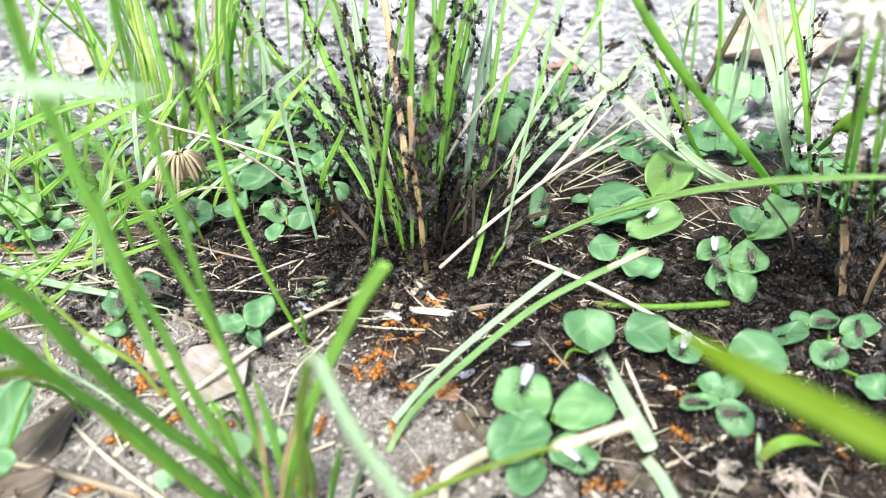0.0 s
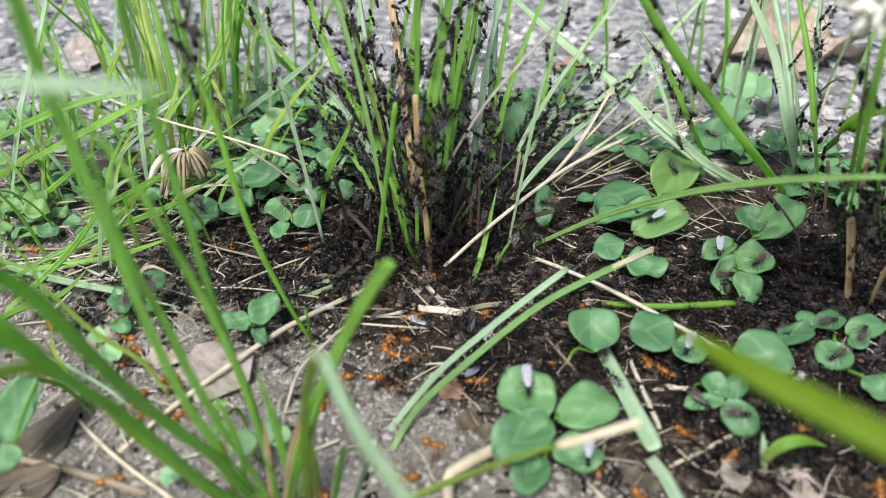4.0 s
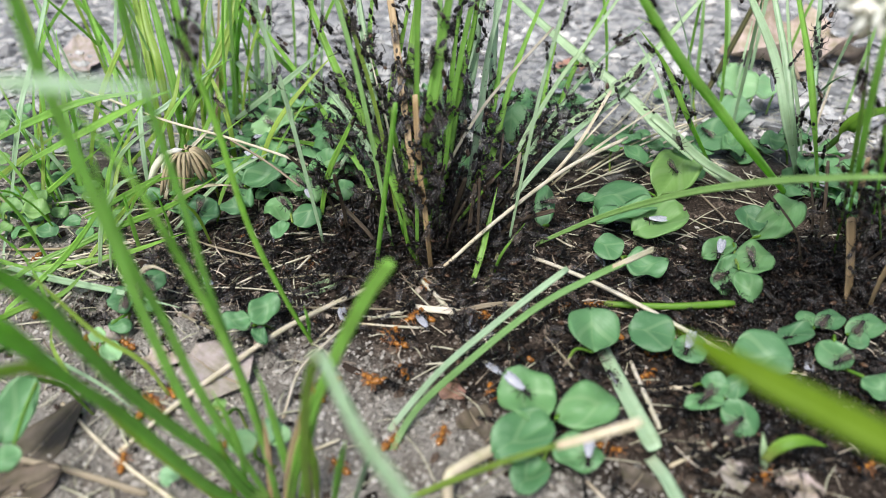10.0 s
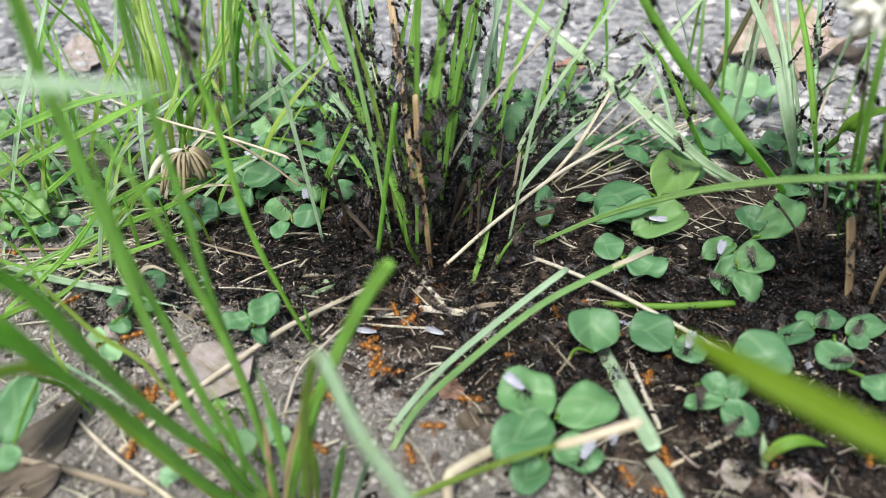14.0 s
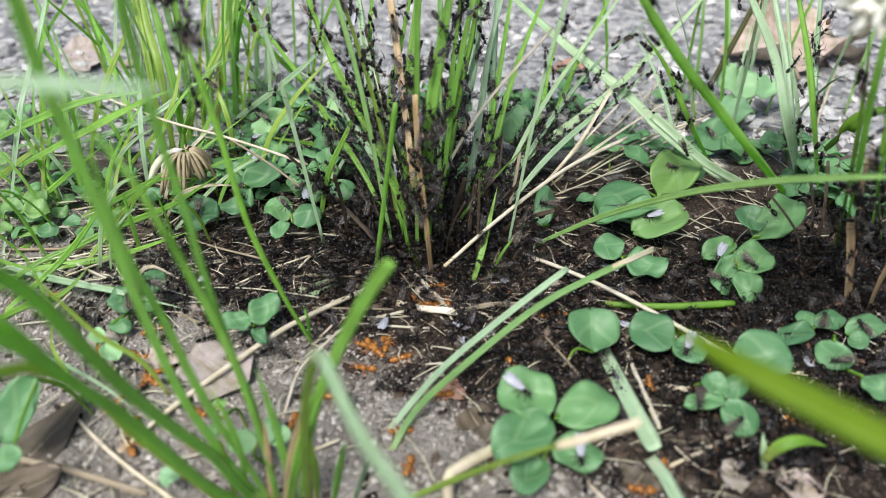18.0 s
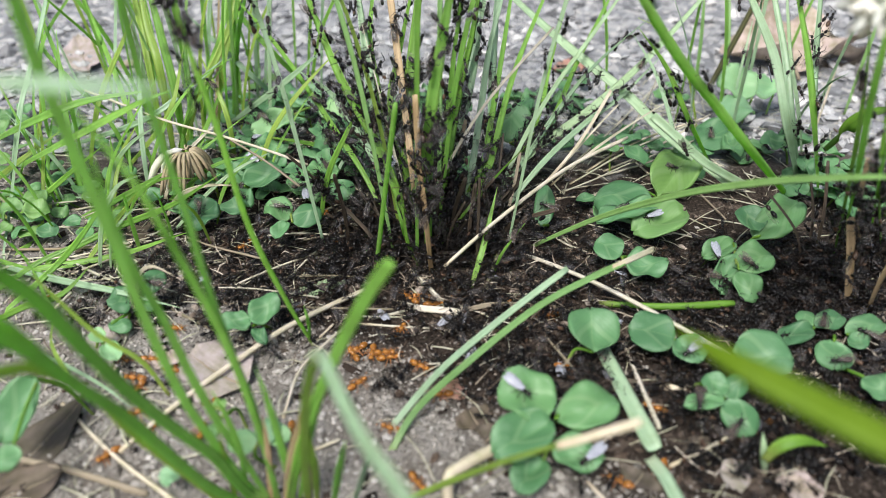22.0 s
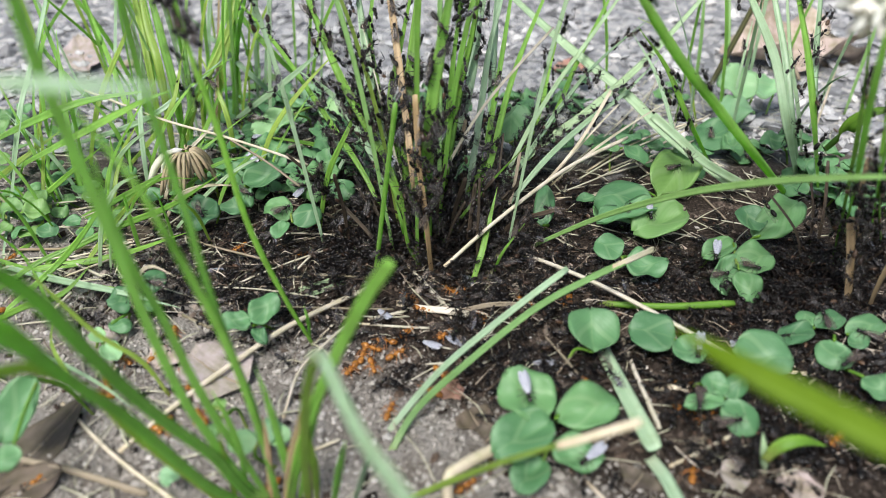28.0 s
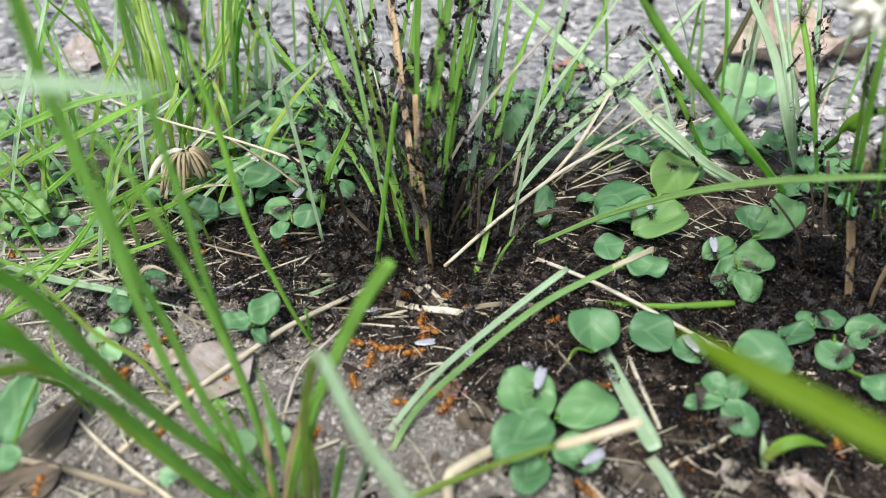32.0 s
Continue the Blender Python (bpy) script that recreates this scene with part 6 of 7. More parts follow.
dead_leaf((-72.0, 115.8, 1.0), 7.0, 9.0, 10, LEAF_PINK, "small pinkish grey dead leaf under clover")
dead_leaf((45.6, 87.5, 1.0), 6.0, 4.5, 30, LEAF_GREY, "torn grey-brown leaf scrap lying on dark soil")
dead_leaf((50.2, 81.4, 1.0), 8.0, 5.0, 70, LEAF_PINK, "pinkish grey dead leaf crumpled on soil")
dead_leaf((60.4, 78.3, 1.0), 6.5, 5.5, -20, LEAF_PINK, "pinkish grey dead leaf curled on dark soil")
dead_leaf((33.5, 80.8, 1.0), 7.0, 4.0, -40, LEAF_GREY, "torn grey-brown leaf scrap beside clover")
dead_leaf((5.9, 94.9, 1.0), 8.0, 5.0, 25, LEAF_GREY, "dark grey-brown dead leaf scrap on soil")
dead_leaf((8.9, 90.8, 1.0), 6.0, 4.0, -35, LEAF_GREY, "dark grey-brown dead leaf scrap on soil")
dead_leaf((-56.9, 110.0, 1.0), 9.0, 5.0, -15, LEAF_PINK, "narrow pinkish grey dead leaf on soil")
dead_leaf((35.9, 102.1, 1.0), 6.0, 4.0, 15, LEAF_GREY, "torn grey-brown leaf scrap beside clover")
dead_leaf((60.3, 78.8, 1.0), 7.0, 8.0, 80, LEAF_PINK, "small pinkish grey dead leaf on soil")
dead_leaf((-75.4, 157.8, 1.0), 13.0, 9.0, 0, LEAF_GREY, "dark curled dead leaf in dry litter")
dead_leaf((-123.0, 276.9, 1.0), 9.0, 7.0, 0, LEAF_TAN, "pale dead leaf scrap on gravel")
dead_leaf((48.8, 271.3, 2.0), 16.0, 10.0, 35, LEAF_RED, "reddish brown leaf scrap on gravel")
withered_flower((-66.4, 170.1, 14.7))
white_flower((57.2, 96.7, 76.7))
seedling = plant("seedling", (56.1, 83.0, 0.0), "young green seedling with one arched leaf", "seedling")
blade(seedling, "stem", GRASS_PALE, 1.40, [(56.1, 83.0, 0.0), (54.5, 82.8, 6.0), (53.6, 83.6, 10.0)], round=True)
blade(seedling, "leaf", GRASS_DARK, 2.20, [(54.4, 81.8, 5.0), (55.9, 81.5, 9.0), (59.5, 81.8, 10.0), (65.2, 83.1, 7.0)])


# loose grains, stones and chaff
def scatter(name, mat, count, seed, where, size, flat, label, category):
    """Many small angular pieces joined in one object."""
    r = random.Random(seed)
    base = [(0, 0, 1), (0.9, 0, 0.1), (0.28, 0.86, -0.1), (-0.73, 0.53, 0.12), (-0.73, -0.53, -0.1), (0.28, -0.86, 0.1), (0, 0, -1)]
    tris = [(0, 1, 2), (0, 2, 3), (0, 3, 4), (0, 4, 5), (0, 5, 1), (6, 2, 1), (6, 3, 2), (6, 4, 3), (6, 5, 4), (6, 1, 5)]
    verts, faces = [], []
    for _ in range(count):
        x, y = where(r)
        s = size(r, y)
        turn = Euler((r.uniform(-0.5, 0.5), r.uniform(-0.5, 0.5), r.uniform(0, 6.3))).to_matrix()
        stretch = Vector((s * r.uniform(0.7, 1.4), s * r.uniform(0.6, 1.0), s * flat * r.uniform(0.6, 1.1)))
        at = Vector((x, y, ground_height(x, y) + s * flat * 0.35))
        o = len(verts)
        for p in base:
            q = Vector([a * b * r.uniform(0.75, 1.2) for a, b in zip(p, stretch)])
            verts.append(tuple(at + turn @ q))
        faces += [(o + a, o + b, o + c) for a, b, c in tris]
    ob = mesh_object(name, verts, faces, mat, None, None, False)
    return tagged(ob, label, category, kind="stuff")


def near_soil(r):
    y = 70 + 200 * r.random() ** 1.15
    return r.uniform(-0.62, 0.62) * (y * 0.82 + 60), y


def sandy_soil(r):
    """Places on the paler, sandy part of the soil, few beyond it."""
    while True:
        x, y = near_soil(r)
        if y + 0.75 * x < 104 + r.gauss(0, 7) or r.random() < 0.03:
            return x, y


def far_ground(r):
    y = 203 + 370 * r.random() ** 1.4
    return r.uniform(-0.62, 0.62) * (y * 0.82 + 60), y


def tuft_soil(r):
    pick = r.random()
    if pick < 0.28:
        return 82 + r.gauss(0, 20), 129 + r.gauss(0, 13)
    if pick < 0.52:
        x = r.uniform(2, 98)
        return x, r.uniform(max(82, 104 - 0.5 * x), 150)
    if pick < 0.63:
        return -52 + r.gauss(0, 20), 143 + r.gauss(0, 15)
    a, d = r.uniform(0, 6.3), abs(r.gauss(0, 24))
    return -6 + d * math.cos(a) * 1.6, 150 + d * math.sin(a) * 0.95


scatter("soil_grains", GRIT, 24000, 1, sandy_soil, lambda r, y: 0.16 + 0.5 * r.random() ** 4, 0.7, "grey-brown sand grains and crumbs of soil", "soil")
scatter("soil_crumbs", GRIT, 2000, 6, sandy_soil, lambda r, y: 0.42 + 0.95 * r.random() ** 3, 0.65, "grey-brown crumbs of dry soil", "soil")
scatter("gravel", GRAVEL, 6500, 2, far_ground, lambda r, y: 0.7 + 3.6 * r.random() ** 3.0, 0.5, "grey and white gravel chips bedded in asphalt", "gravel")
scatter("soil_clods", CLOD, 3000, 12, tuft_soil, lambda r, y: (0.5 + 1.3 * r.random() ** 2) * max(0.25, min(1.0, (y - 92) / 40)), 0.75, "dark brown clods of damp soil round the tuft", "soil")
scatter("pale_chaff", GRIT, 3200, 15, tuft_soil, lambda r, y: 0.22 + 0.5 * r.random() ** 3, 0.5, "pale grains and plant crumbs round the tuft", "debris")
scatter("chaff", CHAFF, 3600, 3, tuft_soil, lambda r, y: 0.4 + 0.9 * r.random() ** 2, 0.5, "dark crumbs and plant chaff round the tuft", "debris")


def build_scraps():
    """Torn bits of brown dead leaf lying about, joined."""
    r = random.Random(14)
    verts, faces, uvs = [], [], []
    for k in range(460):
        x, y = near_soil(r) if k % 3 else tuft_soil(r)
        if k % 4 == 0:
            x, y = r.uniform(-20, 100), r.uniform(70, 130)
        n, w = 0.9 + 3.2 * r.random() ** 2, 0.5 + 1.4 * r.random() ** 2
        m = on_ground(x, y, r.uniform(0, 6.3), 0.3) @ pose(0, 0, 0, r.uniform(-25, 25), r.uniform(-30, 30), 0)
        o, curl = len(verts), r.uniform(-0.5, 0.9)
        for side in (0, 1):
            for j in range(4):
                for i in range(3):
                    u, s = i - 1, j / 3
                    ww = w * (0.45 + 0.55 * math.sin(math.pi * (0.15 + 0.7 * s))) * r.uniform(0.85, 1.1)
                    p = Vector((u * ww * 0.5, (s - 0.5) * n, curl * 0.4 * u * u * w + 0.25 * curl * n * (2 * s - 1) ** 2 - 0.12 * side))
                    verts.append(tuple((m @ (p * MM)) / MM))
                    uvs.append((p.x / 1000, p.y / 1000 + 0.02 + 0.01 * k))
        for side in (0, 12):
            for j in range(3):
                for i in range(2):
                    f = (o + side + j * 3 + i, o + side + j * 3 + i + 1, o + side + j * 3 + i + 4, o + side + j * 3 + i + 3)
                    faces.append(f if side == 0 else f[::-1])
        rim = (0, 1, 2, 5, 8, 11, 10, 9, 6, 3)
        for a, c in zip(rim, rim[1:] + rim[:1]):
            faces.append((o + c, o + a, o + a + 12, o + c + 12))
    ob = mesh_object("leaf_scraps", verts, faces, SCRAP, None, uvs)
    tagged(ob, "torn dark brown scraps of dead leaf on soil", "litter", kind="stuff")


def build_litter():
    """Short dry stem scraps strewn over the soil, joined."""
    r = random.Random(8)
    verts, faces, uvs = [], [], []
    for k in range(1020):
        x, y = near_soil(r)
        if k < 400:
            x, y = r.uniform(-150, -25), r.uniform(95, 240)
        elif k > 940:
            x, y = r.uniform(0, 100), r.uniform(100, 160)
        elif k > 760:
            x, y = r.uniform(10, 115), r.uniform(172, 240)
        a, n = r.uniform(0, 6.3), r.uniform(3, 10) if k % 3 else r.uniform(9, 26)
        b = Vector((x + n * math.cos(a), y + n * math.sin(a), 0))
        p = Vector((x, y, 0))
        p.z, b.z = ground_height(p.x, p.y) + 0.3, ground_height(b.x, b.y) + r.uniform(0.2, 1.6)
        m = (p + b) / 2 + Vector((r.uniform(-.10, .10) * n, r.uniform(-.10, .10) * n, r.uniform(0.2, 0.9)))
        v, f, u = strip(curve_points([p, m, b], 4), r.uniform(0.16, 0.42), k % 2 == 0, True, 0, Vector((0, 0, 0)))
        o = len(verts)
        verts += v
        uvs += [(c[0] + k * 0.01, c[1] + 0.02) for c in u]
        faces += [tuple(o + i for i in g) for g in f]
    ob = mesh_object("dry_litter", verts, faces, STRAW, None, uvs)
    tagged(ob, "scraps of pale dry grass strewn on soil", "litter", kind="stuff")



def build_fibres():
    """Fine brown and pale plant fibres between the ants, joined."""
    r = random.Random(18)
    verts, faces = [], []
    for k in range(1500):
        x, y = tuft_soil(r)
        a, n, lift = r.uniform(0, 6.3), r.uniform(1.5, 6.5), r.uniform(0.3, 3.2)
        p = Vector((x, y, ground_height(x, y) + 0.3 + 0.4 * lift))
        b = Vector((x + n * math.cos(a), y + n * math.sin(a), ground_height(x, y) + lift))
        m = (p + b) / 2 + Vector((r.uniform(-.2, .2) * n, r.uniform(-.2, .2) * n, r.uniform(0.0, 0.8)))
        o = len(verts)
        v, f = tube([tuple(p), tuple(m), tuple(b)], [r.uniform(0.09, 0.22), r.uniform(0.09, 0.2), 0.06])[:2]
        verts += list(v)
        faces += [tuple(o + i for i in g) for g in f]
    ob = mesh_object("plant_fibres", verts, faces, FIBRE)
    tagged(ob, "fine brown and pale plant fibres on dark soil", "litter", kind="stuff")


build_litter()


# ants
def ball(centre, radii, rings=6, segs=8, tip=0.0):
    """An egg-shaped body segment along y."""
    verts, faces = [], []
    for j in range(rings + 1):
        a = math.pi * j / rings
        y, w = -math.cos(a), max(0.02, math.sin(a) * (1 + tip * math.cos(a)))
        for i in range(segs):
            b = 2 * math.pi * i / segs
            verts.append((centre[0] + radii[0] * w * math.cos(b), centre[1] + radii[1] * y, centre[2] + radii[2] * w * math.sin(b)))
    for j in range(rings):
        for i in range(segs):
            faces.append((j * segs + i, j * segs + (i + 1) % segs, (j + 1) * segs + (i + 1) % segs, (j + 1) * segs + i))
    return verts, faces


def tube(points, radii):
    verts, faces = [], []
    for i, (p, rad) in enumerate(zip(points, radii)):
        p = Vector(p)
        tan = (Vector(points[min(i + 1, len(points) - 1)]) - Vector(points[max(i - 1, 0)])).normalized()
        side = tan.cross(Vector((0.1, 0.2, 1))).normalized()
        up = side.cross(tan)
        for k in range(4):
            a = k * math.pi / 2
            verts.append(tuple(p + (side * math.cos(a) + up * math.sin(a)) * rad))
    for i in range(len(points) - 1):
        for k in range(4):
            faces.append((i * 4 + k, i * 4 + (k + 1) % 4, i * 4 + 4 + (k + 1) % 4, i * 4 + 4 + k))
    return verts, faces


def join(*pieces):
    verts, faces = [], []
    for v, f in pieces:
        o = len(verts)
        verts += v
        faces += [tuple(o + i for i in g) for g in f]
    return verts, faces


LEG_ROOTS = ((0.55, 35), (0.15, -5), (-0.2, -40))


def leg_shape(side, root, angle, reach):
    a = radians(angle)
    out = Vector((side * math.cos(a), math.sin(a), 0))
    s = Vector((0, 0, 0))
    return tube([s, s + out * reach * 0.40 + Vector((0, 0, 0.45)), s + out * reach * 0.82 + Vector((0, 0, -0.35)), s + out * reach * 1.1 + Vector((0, 0, -0.62))],
                [0.10, 0.085, 0.06, 0.03])


def wing_shape(side, length, width, spread_out):
    """A narrow membrane with a stout front edge, rooted at the origin and swept back."""
    verts, uvs, faces = [], [], []
    n = 9
    for layer in (0, 1):
        for j in range(n + 1):
            s = j / n
            w = width * math.sin(math.pi * (0.06 + 0.925 * s)) ** 0.65 * (0.55 + 0.5 * s)
            for i in range(3):
                u = i / 2
                x = side * (0.25 + spread_out * s * length - u * w * 0.9 + w * 0.35)
                verts.append((x, -s * length, 0.05 * length * s + 0.12 * math.sin(3 * u) - 0.03 * layer))
                uvs.append((u, s * 2))
    c = 3 * (n + 1)
    for layer in (0, 1):
        for j in range(n):
            for i in range(2):
                f = tuple(layer * c + q for q in (j * 3 + i, j * 3 + i + 1, j * 3 + i + 4, j * 3 + i + 3))
                faces.append(f if layer == 0 else f[::-1])
    for j in range(n):
        faces.append((j * 3, j * 3 + 3, j * 3 + 3 + c, j * 3 + c))
        faces.append((j * 3 + 2, j * 3 + 2 + c, j * 3 + 5 + c, j * 3 + 5))
    return verts, faces, uvs


def build_ant(name, shell, limb, wing, scale, label, wing_size=(3.9, 1.35), spread_out=0.08):
    """One ant, feet on z = 0, facing +y, with its parts."""
    root = new(name)
    root.empty_display_size = 0.002
    tagged(root, label, "ant")

    def add(part_name, shape, mat, at=(0, 0, 0), parent=root, uvs=None):
        ob = mesh_object(part_name, [(x * scale, y * scale, z * scale) for x, y, z in shape[0]], shape[1], mat, parent, uvs)
        ob.location = Vector(at) * scale * MM
        return ob

    add("thorax", join(ball((0, 0.15, 0.85), (0.47, 0.75, 0.5), tip=0.15), ball((0, -0.72, 0.72), (0.12, 0.2, 0.2), 4, 6)), shell)
    head = add("head", join(ball((0, 0.38, 0.0), (0.5, 0.48, 0.38), 7, 9, tip=-0.1), ball((0.33, 0.45, 0.08), (0.14, 0.16, 0.14), 4, 6), ball((-0.33, 0.45, 0.08), (0.14, 0.16, 0.14), 4, 6)), shell, (0, 0.85, 0.85))
    for side in (1, -1):
        add("antenna", tube([(0, 0, 0), (side * 0.35, 0.35, 0.3), (side * 0.5, 0.95, 0.12)], [0.05, 0.045, 0.05]), limb, (side * 0.15, 0.75, 0.08), head)
    add("gaster", ball((0, -1.6, 0.8), (0.64, 0.92, 0.58), 8, 10, -0.12), shell)
    for side in (1, -1):
        for root_y, angle in LEG_ROOTS:
            add("leg", leg_shape(side, root_y, angle, 1.55 if angle < 0 else 1.35), limb, (side * 0.25, root_y, 0.62))
        if wing:
            v, f, u = wing_shape(side, wing_size[0], wing_size[1], spread_out)
            add("wing", (v, f), wing, (0, 0.2, 1.28), root, u)
    return root


def along(points, s):
    k = max(0.0, min(0.999, s)) * (len(points) - 1)
    i = int(k)
    p = points[i].lerp(points[i + 1], k - i)
    return p, (points[i + 1] - points[i]).normalized()


def stance(p, forward, up):
    """A pose in metres from a place in millimetres, a heading and an up direction."""
    f = forward.normalized()
    u = (up - f * up.dot(f)).normalized()
    s = f.cross(u)
    m = Matrix((s, f, u)).transposed().to_4x4()
    m.translation = p * MM
    return m


def on_ground(x, y, heading, lift=0.0):
    z = ground_height(x, y)
    n = Vector((ground_height(x - 1, y) - ground_height(x + 1, y), ground_height(x, y - 1) - ground_height(x, y + 1), 2)).normalized()
    return stance(Vector((x, y, z + lift)), Vector((-math.sin(heading), math.cos(heading), 0)), n)


def on_blade(points, width, s, around, down, off=0.0):
    p, tan = along(points, s)
    out = Vector((math.cos(around), math.sin(around), 0.25))
    out = (out - tan * out.dot(tan)).normalized()
    return stance(p + out * (width * 0.3 + off), -tan if down else tan, out)


MOVES = []
ANT_RANDOM = random.Random(21)


def times_of(r, pause):
    """Key times from start to end with rests between moves."""
    t, out = 0.0, [0.0]
    while t < 31.0:
        t += r.uniform(0.6, 1.6) if r.random() > pause else r.uniform(1.5, 4.0)
        out.append(min(32.0, round(t, 1)))
    if out[-1] < 32.0:
        out.append(32.0)
    return sorted(set(out))


def wander(r, x, y, roam, stride, pause, lift=0.0):
    rows, heading, hx, hy = [], r.uniform(0, 6.3), x, y
    for t in times_of(r, pause):
        rows.append((t, on_ground(x, y, heading, lift)))
        if r.random() > pause:
            turn = r.uniform(-1.0, 1.0)
            back = math.atan2(-(hx - x), hy - y)
            if math.hypot(hx - x, hy - y) > roam:
                turn = max(-1.1, min(1.1, (back - heading + math.pi) % (2 * math.pi) - math.pi))
            heading += turn
            d = stride * r.uniform(0.3, 1.0)
            x, y = x - math.sin(heading) * d, y + math.cos(heading) * d
    return rows


def climb(r, points, width, s):
    rows, around, down = [], r.uniform(0, 6.3), r.random() < 0.25
    skew = pose(0, 0, 0, r.uniform(-5, 28), 0, r.gauss(0, 22))
    length = sum((b - a).length for a, b in zip(points, points[1:]))
    for t in times_of(r, 0.55):
        rows.append((t, on_blade(points, width, s, around, down) @ skew))
        if r.random() > 0.5:
            around += r.uniform(-0.6, 0.6)
            s = max(0.06, min(0.9, s + (-1 if down else 1) * r.uniform(-1.0, 3.0) / length))
    return rows


def rest_on_leaf(r, top, turn):
    """Short steps and turns on one clover leaflet."""
    rows, heading, x, y = [], r.uniform(0, 6.3), r.uniform(-1.5, 1.5), r.uniform(-1.5, 1.5)
    for t in times_of(r, 0.6):
        place = top + turn @ Vector((x, y, 0.0))
        rows.append((t, stance(place, turn @ Vector((-math.sin(heading), math.cos(heading), 0)), turn @ Vector((0, 0, 1)))))
        if r.random() > 0.6:
            heading += r.uniform(-0.9, 0.9)
            x, y = max(-2.2, min(2.2, x + r.uniform(-1.2, 1.2))), max(-2.2, min(2.2, y + r.uniform(-1.2, 1.2)))
    return rows


BLACK = "black winged ant with smoky wings folded over its back"
MILKY = "black winged ant with milky white wings"
AMBER = "amber orange wingless worker ant on bare soil"
winged = build_ant("winged_ant", ANT_BLACK, ANT_LEG, WING_SMOKY, 0.98, BLACK, (3.7, 1.9), 0.14)
milky = build_ant("winged_ant", ANT_BLACK, ANT_LEG, WING_PALE, 1.0, MILKY, (4.3, 2.1), 0.06)
worker = build_ant("worker_ant", ANT_AMBER, ANT_AMBER_LEG, None, 1.12, AMBER)


def place_ants():
    r = ANT_RANDOM
    first = {winged: True, milky: True, worker: True}

    def put(template, rows, group):
        ob = template
        if first[template]:
            ob.matrix_basis = rows[0][1]
            first[template] = False
        else:
            ob = copy_thing(template, rows[0][1])
        ob["group"] = group
        MOVES.append((ob, rows))
        return ob

    for points, width, count, lo in PERCHES:
        for _ in range(int(count * 0.36 + r.random())):
            s = r.uniform(lo, 0.92)
            put(milky if r.random() < 0.06 else winged, climb(r, points, width, s), "winged ants of the swarm")
    for k in range(56):
        x, y = tuft_soil(r)
        put(milky if r.random() < 0.14 else winged, wander(r, x, y, 12, 5, 0.5, 5 * math.exp(-((x + 6) ** 2 + (y - 155) ** 2) / 800)), "winged ants of the swarm")
    for k in range(36):
        x, y = r.uniform(-10, 105), r.uniform(85, 160)
        put(milky if k % 5 == 0 else winged, wander(r, x, y, 14, 5, 0.5), "winged ants of the swarm")
    for top, turn in r.sample([e for e in LEAF_TOPS if e[0].x > -70 and e[0].y > 80], 84):
        put(milky if r.random() < 0.22 else winged, rest_on_leaf(r, top, turn), "winged ants of the swarm")
    for x, y in WORKER_SPOTS:
        put(worker, wander(r, x, y, 7, 4, 0.3), "orange worker ants on the soil")


WORKER_SPOTS = ((-12, 108), (-11, 118), (-6, 118), (-1, 130), (1, 132), (8, 133), (-16, 107), (-13, 108), (-11, 113), (27, 127), (29, 115), (31, 121), (91, 134), (45, 105), (47, 101), (66, 92), (72, 85), (91, 138), (93, 127), (82, 127), (66, 134), (-66, 117), (-64, 114), (-62, 112), (-58, 104), (-57, 105), (-58, 103), (-53, 102), (-58, 91), (-49, 95), (-14, 112), (-7, 104), (-4, 122), (-47, 116), (-53, 148), (-91, 128), (-10, 123), (2, 103), (-29, 170), (-29, 152), (9, 127), (30, 80), (44, 91), (-40, 94), (-22, 94), (-8, 92), (-3, 82), (26, 80), (91, 124), (-107, 152), (24, 109), (-60, 80), (-23, 80), (55, 88))


def ant_lump(with_wings, pairs=(-1, 0, 1)):
    """A light ant for the packed mass: three body segments, its legs, and folded wings or none."""
    body = join(ball((0, 0.15, 0.75), (0.33, 0.62, 0.36), 4, 6), ball((0, 1.1, 0.72), (0.33, 0.36, 0.28), 4, 6), ball((0, -1.3, 0.68), (0.42, 0.78, 0.4), 4, 6))
    legs = join(*[tube([(0, 0.1 + 0.3 * k, 0.7), (s * 0.85, 0.1 + 0.75 * k, 1.25), (s * 1.75, 0.1 + 1.25 * k, 0.0)], [0.075, 0.065, 0.04]) for s in (1, -1) for k in pairs])
    feelers = join(*[tube([(s * 0.15, 1.35, 0.8), (s * 0.5, 1.75, 1.1), (s * 0.55, 2.3, 0.7)], [0.05, 0.045, 0.035]) for s in (1, -1)])
    legs = join(legs, feelers)
    shape = join(body, legs)
    if with_wings:
        shape = join(shape, ball((0.3, -1.35, 1.22), (0.4, 1.6, 0.03), 4, 6), ball((-0.3, -1.25, 1.27), (0.4, 1.6, 0.03), 4, 6))
    return shape, len(body[1]) + len(legs[1])


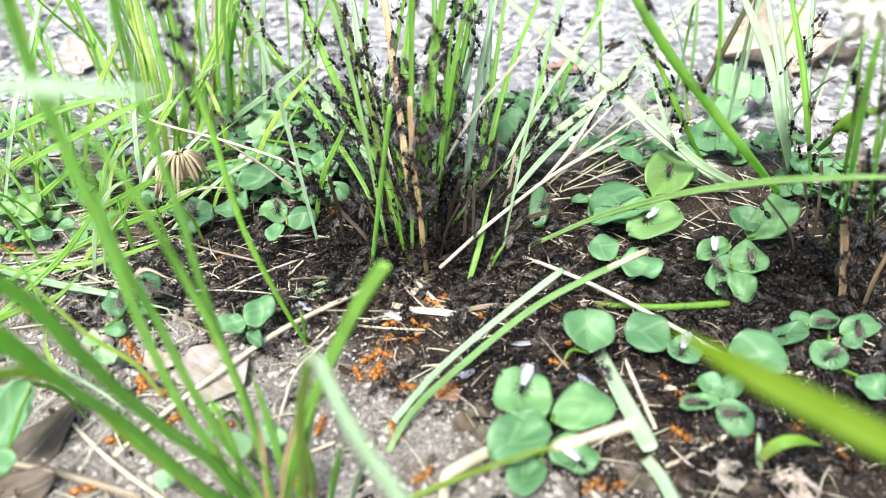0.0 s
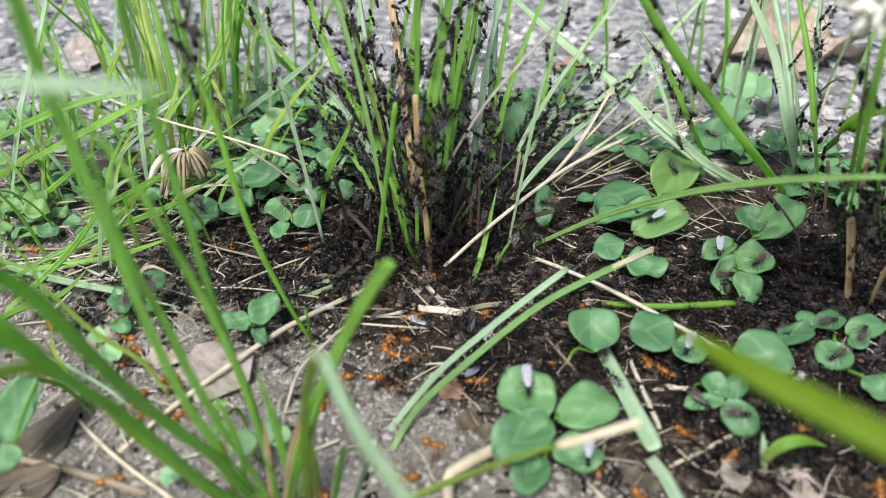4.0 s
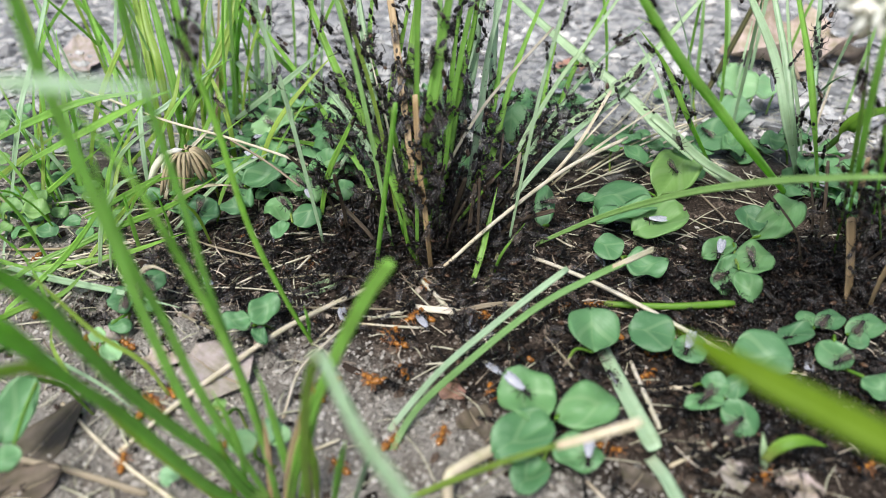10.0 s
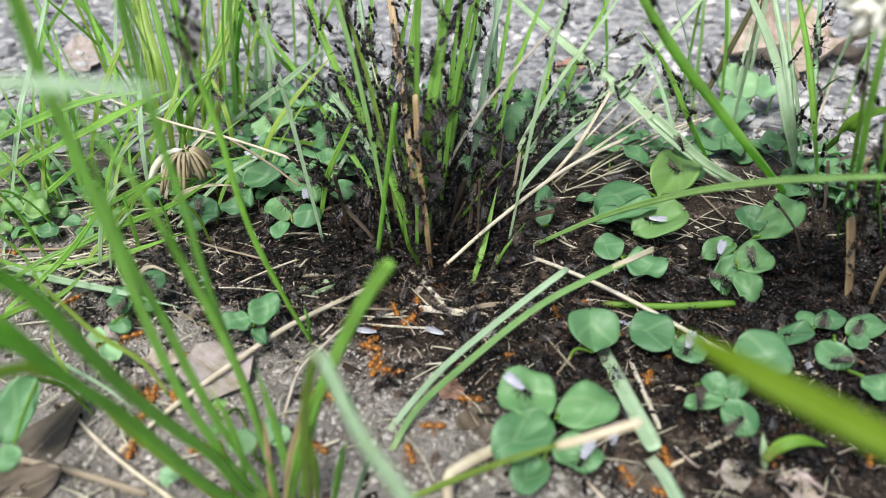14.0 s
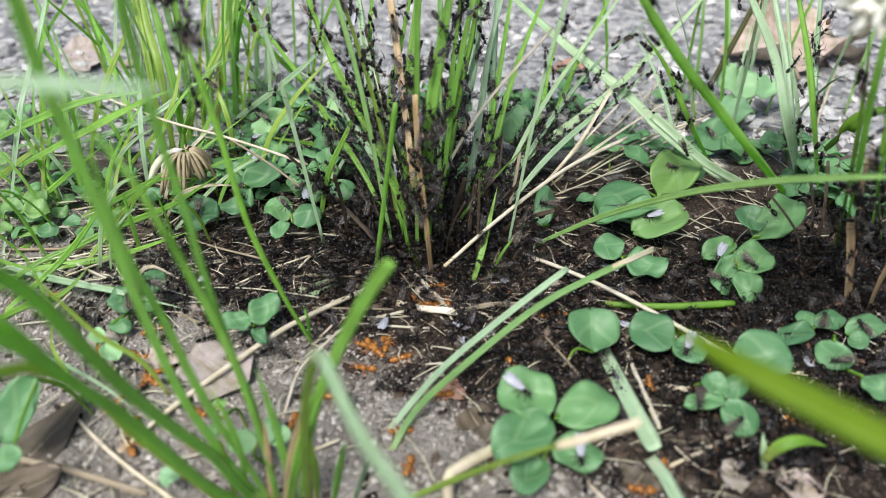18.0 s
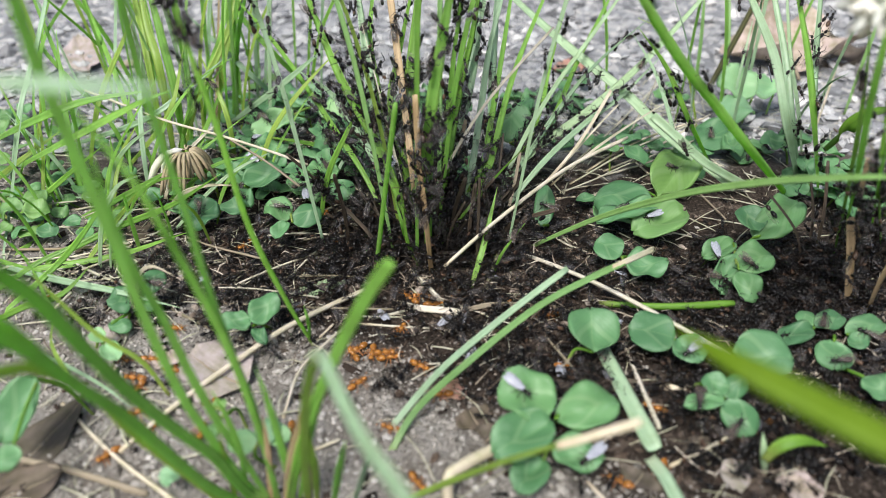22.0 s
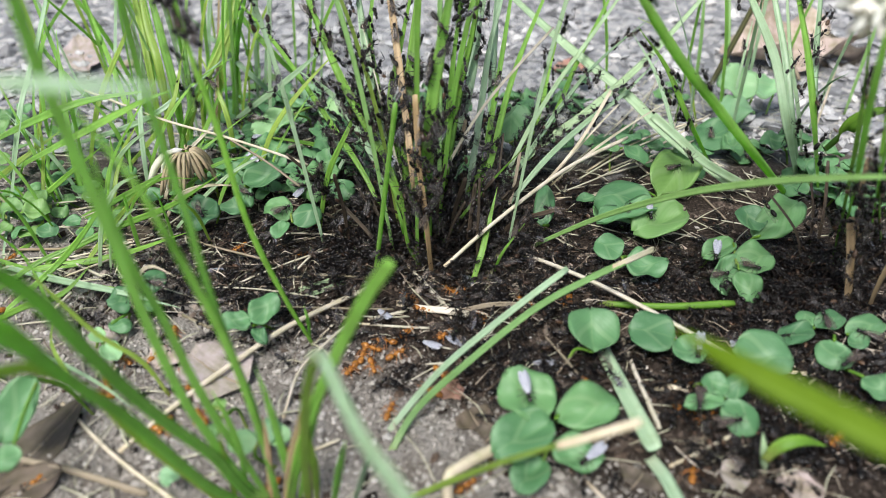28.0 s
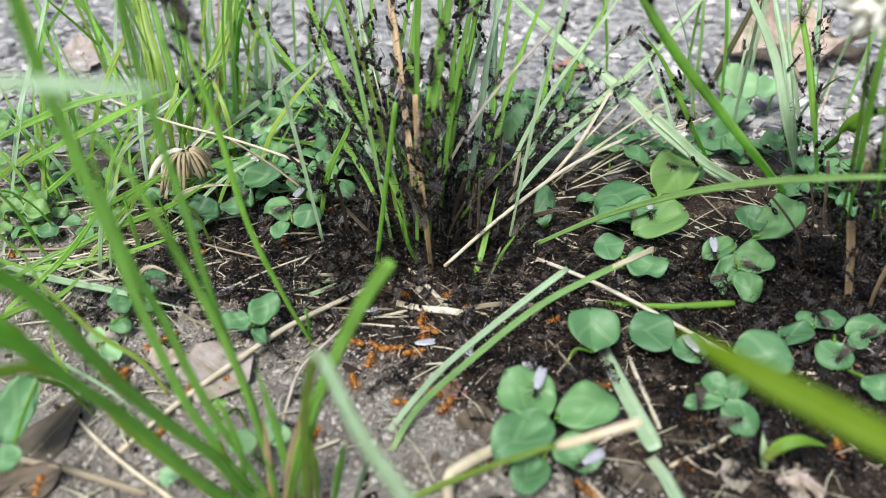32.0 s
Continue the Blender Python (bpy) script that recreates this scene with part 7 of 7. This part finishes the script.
def pack(name, poses, with_wings, label, drift, pairs=(-1, 0, 1)):
    """One share of the swarm, joined; it shuffles to and fro by a few millimetres."""
    shape, shell_faces = ant_lump(with_wings, pairs)
    points = np.array([(*v, 1 / MM) for v in shape[0]]) * MM
    verts, faces = [], []
    for m, size in poses:
        o = len(verts)
        placed = (points * (size, size, size, 1)) @ np.array(m).T
        verts += (placed[:, :3] / MM).tolist()
        faces += [tuple(o + i for i in f) for f in shape[1]]
    ob = mesh_object(name, verts, faces, SWARM, second=WING_THIN if with_wings else None, second_from=(shell_faces, len(shape[1])))
    tagged(ob, label, "ants", kind="stuff")
    r = random.Random(len(verts))
    rows, t = [], 0.0
    while t < 32.0:
        rows.append((t, pose(r.uniform(-1, 1) * drift[0] * MM, r.uniform(-1, 1) * drift[1] * MM, r.uniform(-1, 1) * drift[2] * MM)))
        t += r.uniform(0.5, 1.2)
    rows.append((32.0, rows[-1][1]))
    MOVES.append((ob, rows))


def build_swarm():
    """The masses of ants too many to count, on the soil and up the blades."""
    r = random.Random(33)
    low, high = [], []
    for k in range(3100):
        if k < 2800:
            x, y = tuft_soil(r)
            m = on_ground(x, y, r.uniform(0, 6.3), 0.4 + r.random() ** 1.8 * 10.0 * math.exp(-((x + 6) ** 2 + (y - 155) ** 2) / 800) + r.random() ** 1.6 * 9.0 * math.exp(-((x - 92) ** 2 / 900 + (y - 136) ** 2 / 260)))
            low.append((m @ pose(0, 0, 0, r.uniform(-28, 28), r.uniform(-25, 25), 0), r.uniform(0.95, 1.3)))
        else:
            x, y = -38 + r.gauss(0, 15), 205 + r.gauss(0, 18)
            m = on_ground(x, y, r.uniform(0, 6.3), r.uniform(0, 8))
            low.append((m @ pose(0, 0, 0, r.uniform(-25, 50), r.uniform(-20, 20), 0), r.uniform(0.85, 1.15)))
    # Extra black ants, partly heaped here in place of shade on the soil.
    shade = []
    for k in range(480):
        x, y = (75 + r.gauss(0, 10), 130 + r.gauss(0, 8)) if k < 130 else (50 + r.gauss(0, 20), 99 + r.gauss(0, 11))
        if k >= 130 and abs(x - 36) < 6:
            x += 22
        m = on_ground(x, y, r.uniform(0, 6.3), r.uniform(0.3, 4.5 if k < 130 else 1.5))
        shade.append((m @ pose(0, 0, 0, r.uniform(-30, 30), r.uniform(-30, 30), 0), r.uniform(0.95, 1.25)))
    everywhere = [(p, w, lo - 0.1 + (0.92 - lo) * r.random() ** 1.2) for p, w, n, lo in PERCHES for _ in range(max(1, n // 3)) if n > 3]
    dense = [(*PERCHES[k][:2], r.uniform(0.05, 0.75 if k == 2 else 0.45)) for k in (1, 2, 3, 4, 12, 17, 18, 19, 20) for _ in range(4)]
    feet = [(p, w, r.uniform(0.1, 0.95)) for p, w in FEET for _ in range(3)]
    right = [(*PERCHES[k][:2], r.uniform(0.02, 0.38)) for k in (5, 6, 7, 8, 13, 14, 15, 16, 21, 22) for _ in range(4)]
    for k in range(1560):
        points, width, centre = r.choice(everywhere if k < 480 else dense if k < 640 else right if k < 1080 else feet)
        m = on_blade(points, width, max(0.02, min(0.85, centre + r.gauss(0, 0.12))), r.uniform(0, 6.3), r.random() < 0.3, 2.2 * r.random() ** 2)
        high.append((m @ pose(0, 0, 0, r.uniform(-20, 45), r.uniform(-20, 20), r.uniform(-60, 60)), r.uniform(1.1, 1.55)))
    for k in range(4):
        pack("ant_swarm", low[2 * k::8] + low[2 * k + 1::16], False, "packed swarm of black ants on the soil round grass", (1.4, 1.4, 0.15))
        pack("winged_ant_swarm", low[2 * k + 9::16], True, "packed swarm of winged black ants over dark soil", (1.4, 1.4, 0.15))
    pack("ant_swarm", shade, False, "heaped black ants darkening the soil in place of shade", (0.9, 0.9, 0.1))
    for k in range(5):
        pack("climbing_ant_swarm", high[k::5], True, "clusters of winged black ants climbing the grass blades", (0.35, 0.35, 1.6), (1,))


build_scraps()
build_fibres()
build_swarm()
place_ants()


def leg_rows(rest, side, phase, rows):
    """Swing one leg about its root while its ant walks, still while it rests."""
    out = []
    for (t0, a), (t1, b) in zip(rows, rows[1:]):
        moving = (b.translation - a.translation).length > 0.0004
        steps = max(1, int((t1 - t0) / 0.2)) if moving else 1
        for k in range(steps):
            t = t0 + (t1 - t0) * k / steps
            out.append((t, rest @ pose(0, 0, 0, 0, 0, (16 if (k + phase) % 2 else -16) * side if moving else 0)))
    out.append((32.0, rest))
    return out


def motions():
    """Ants climb the blades and roam the soil; the workers' legs swing."""
    for thing, rows in MOVES:
        walk(thing, rows)
        if thing.name.startswith("worker_ant"):
            for k, leg in enumerate(p for p in thing.children if p.name.startswith("leg")):
                walk(leg, leg_rows(leg.matrix_basis.copy(), 1 if k < 3 else -1, k % 2, rows))


motions()
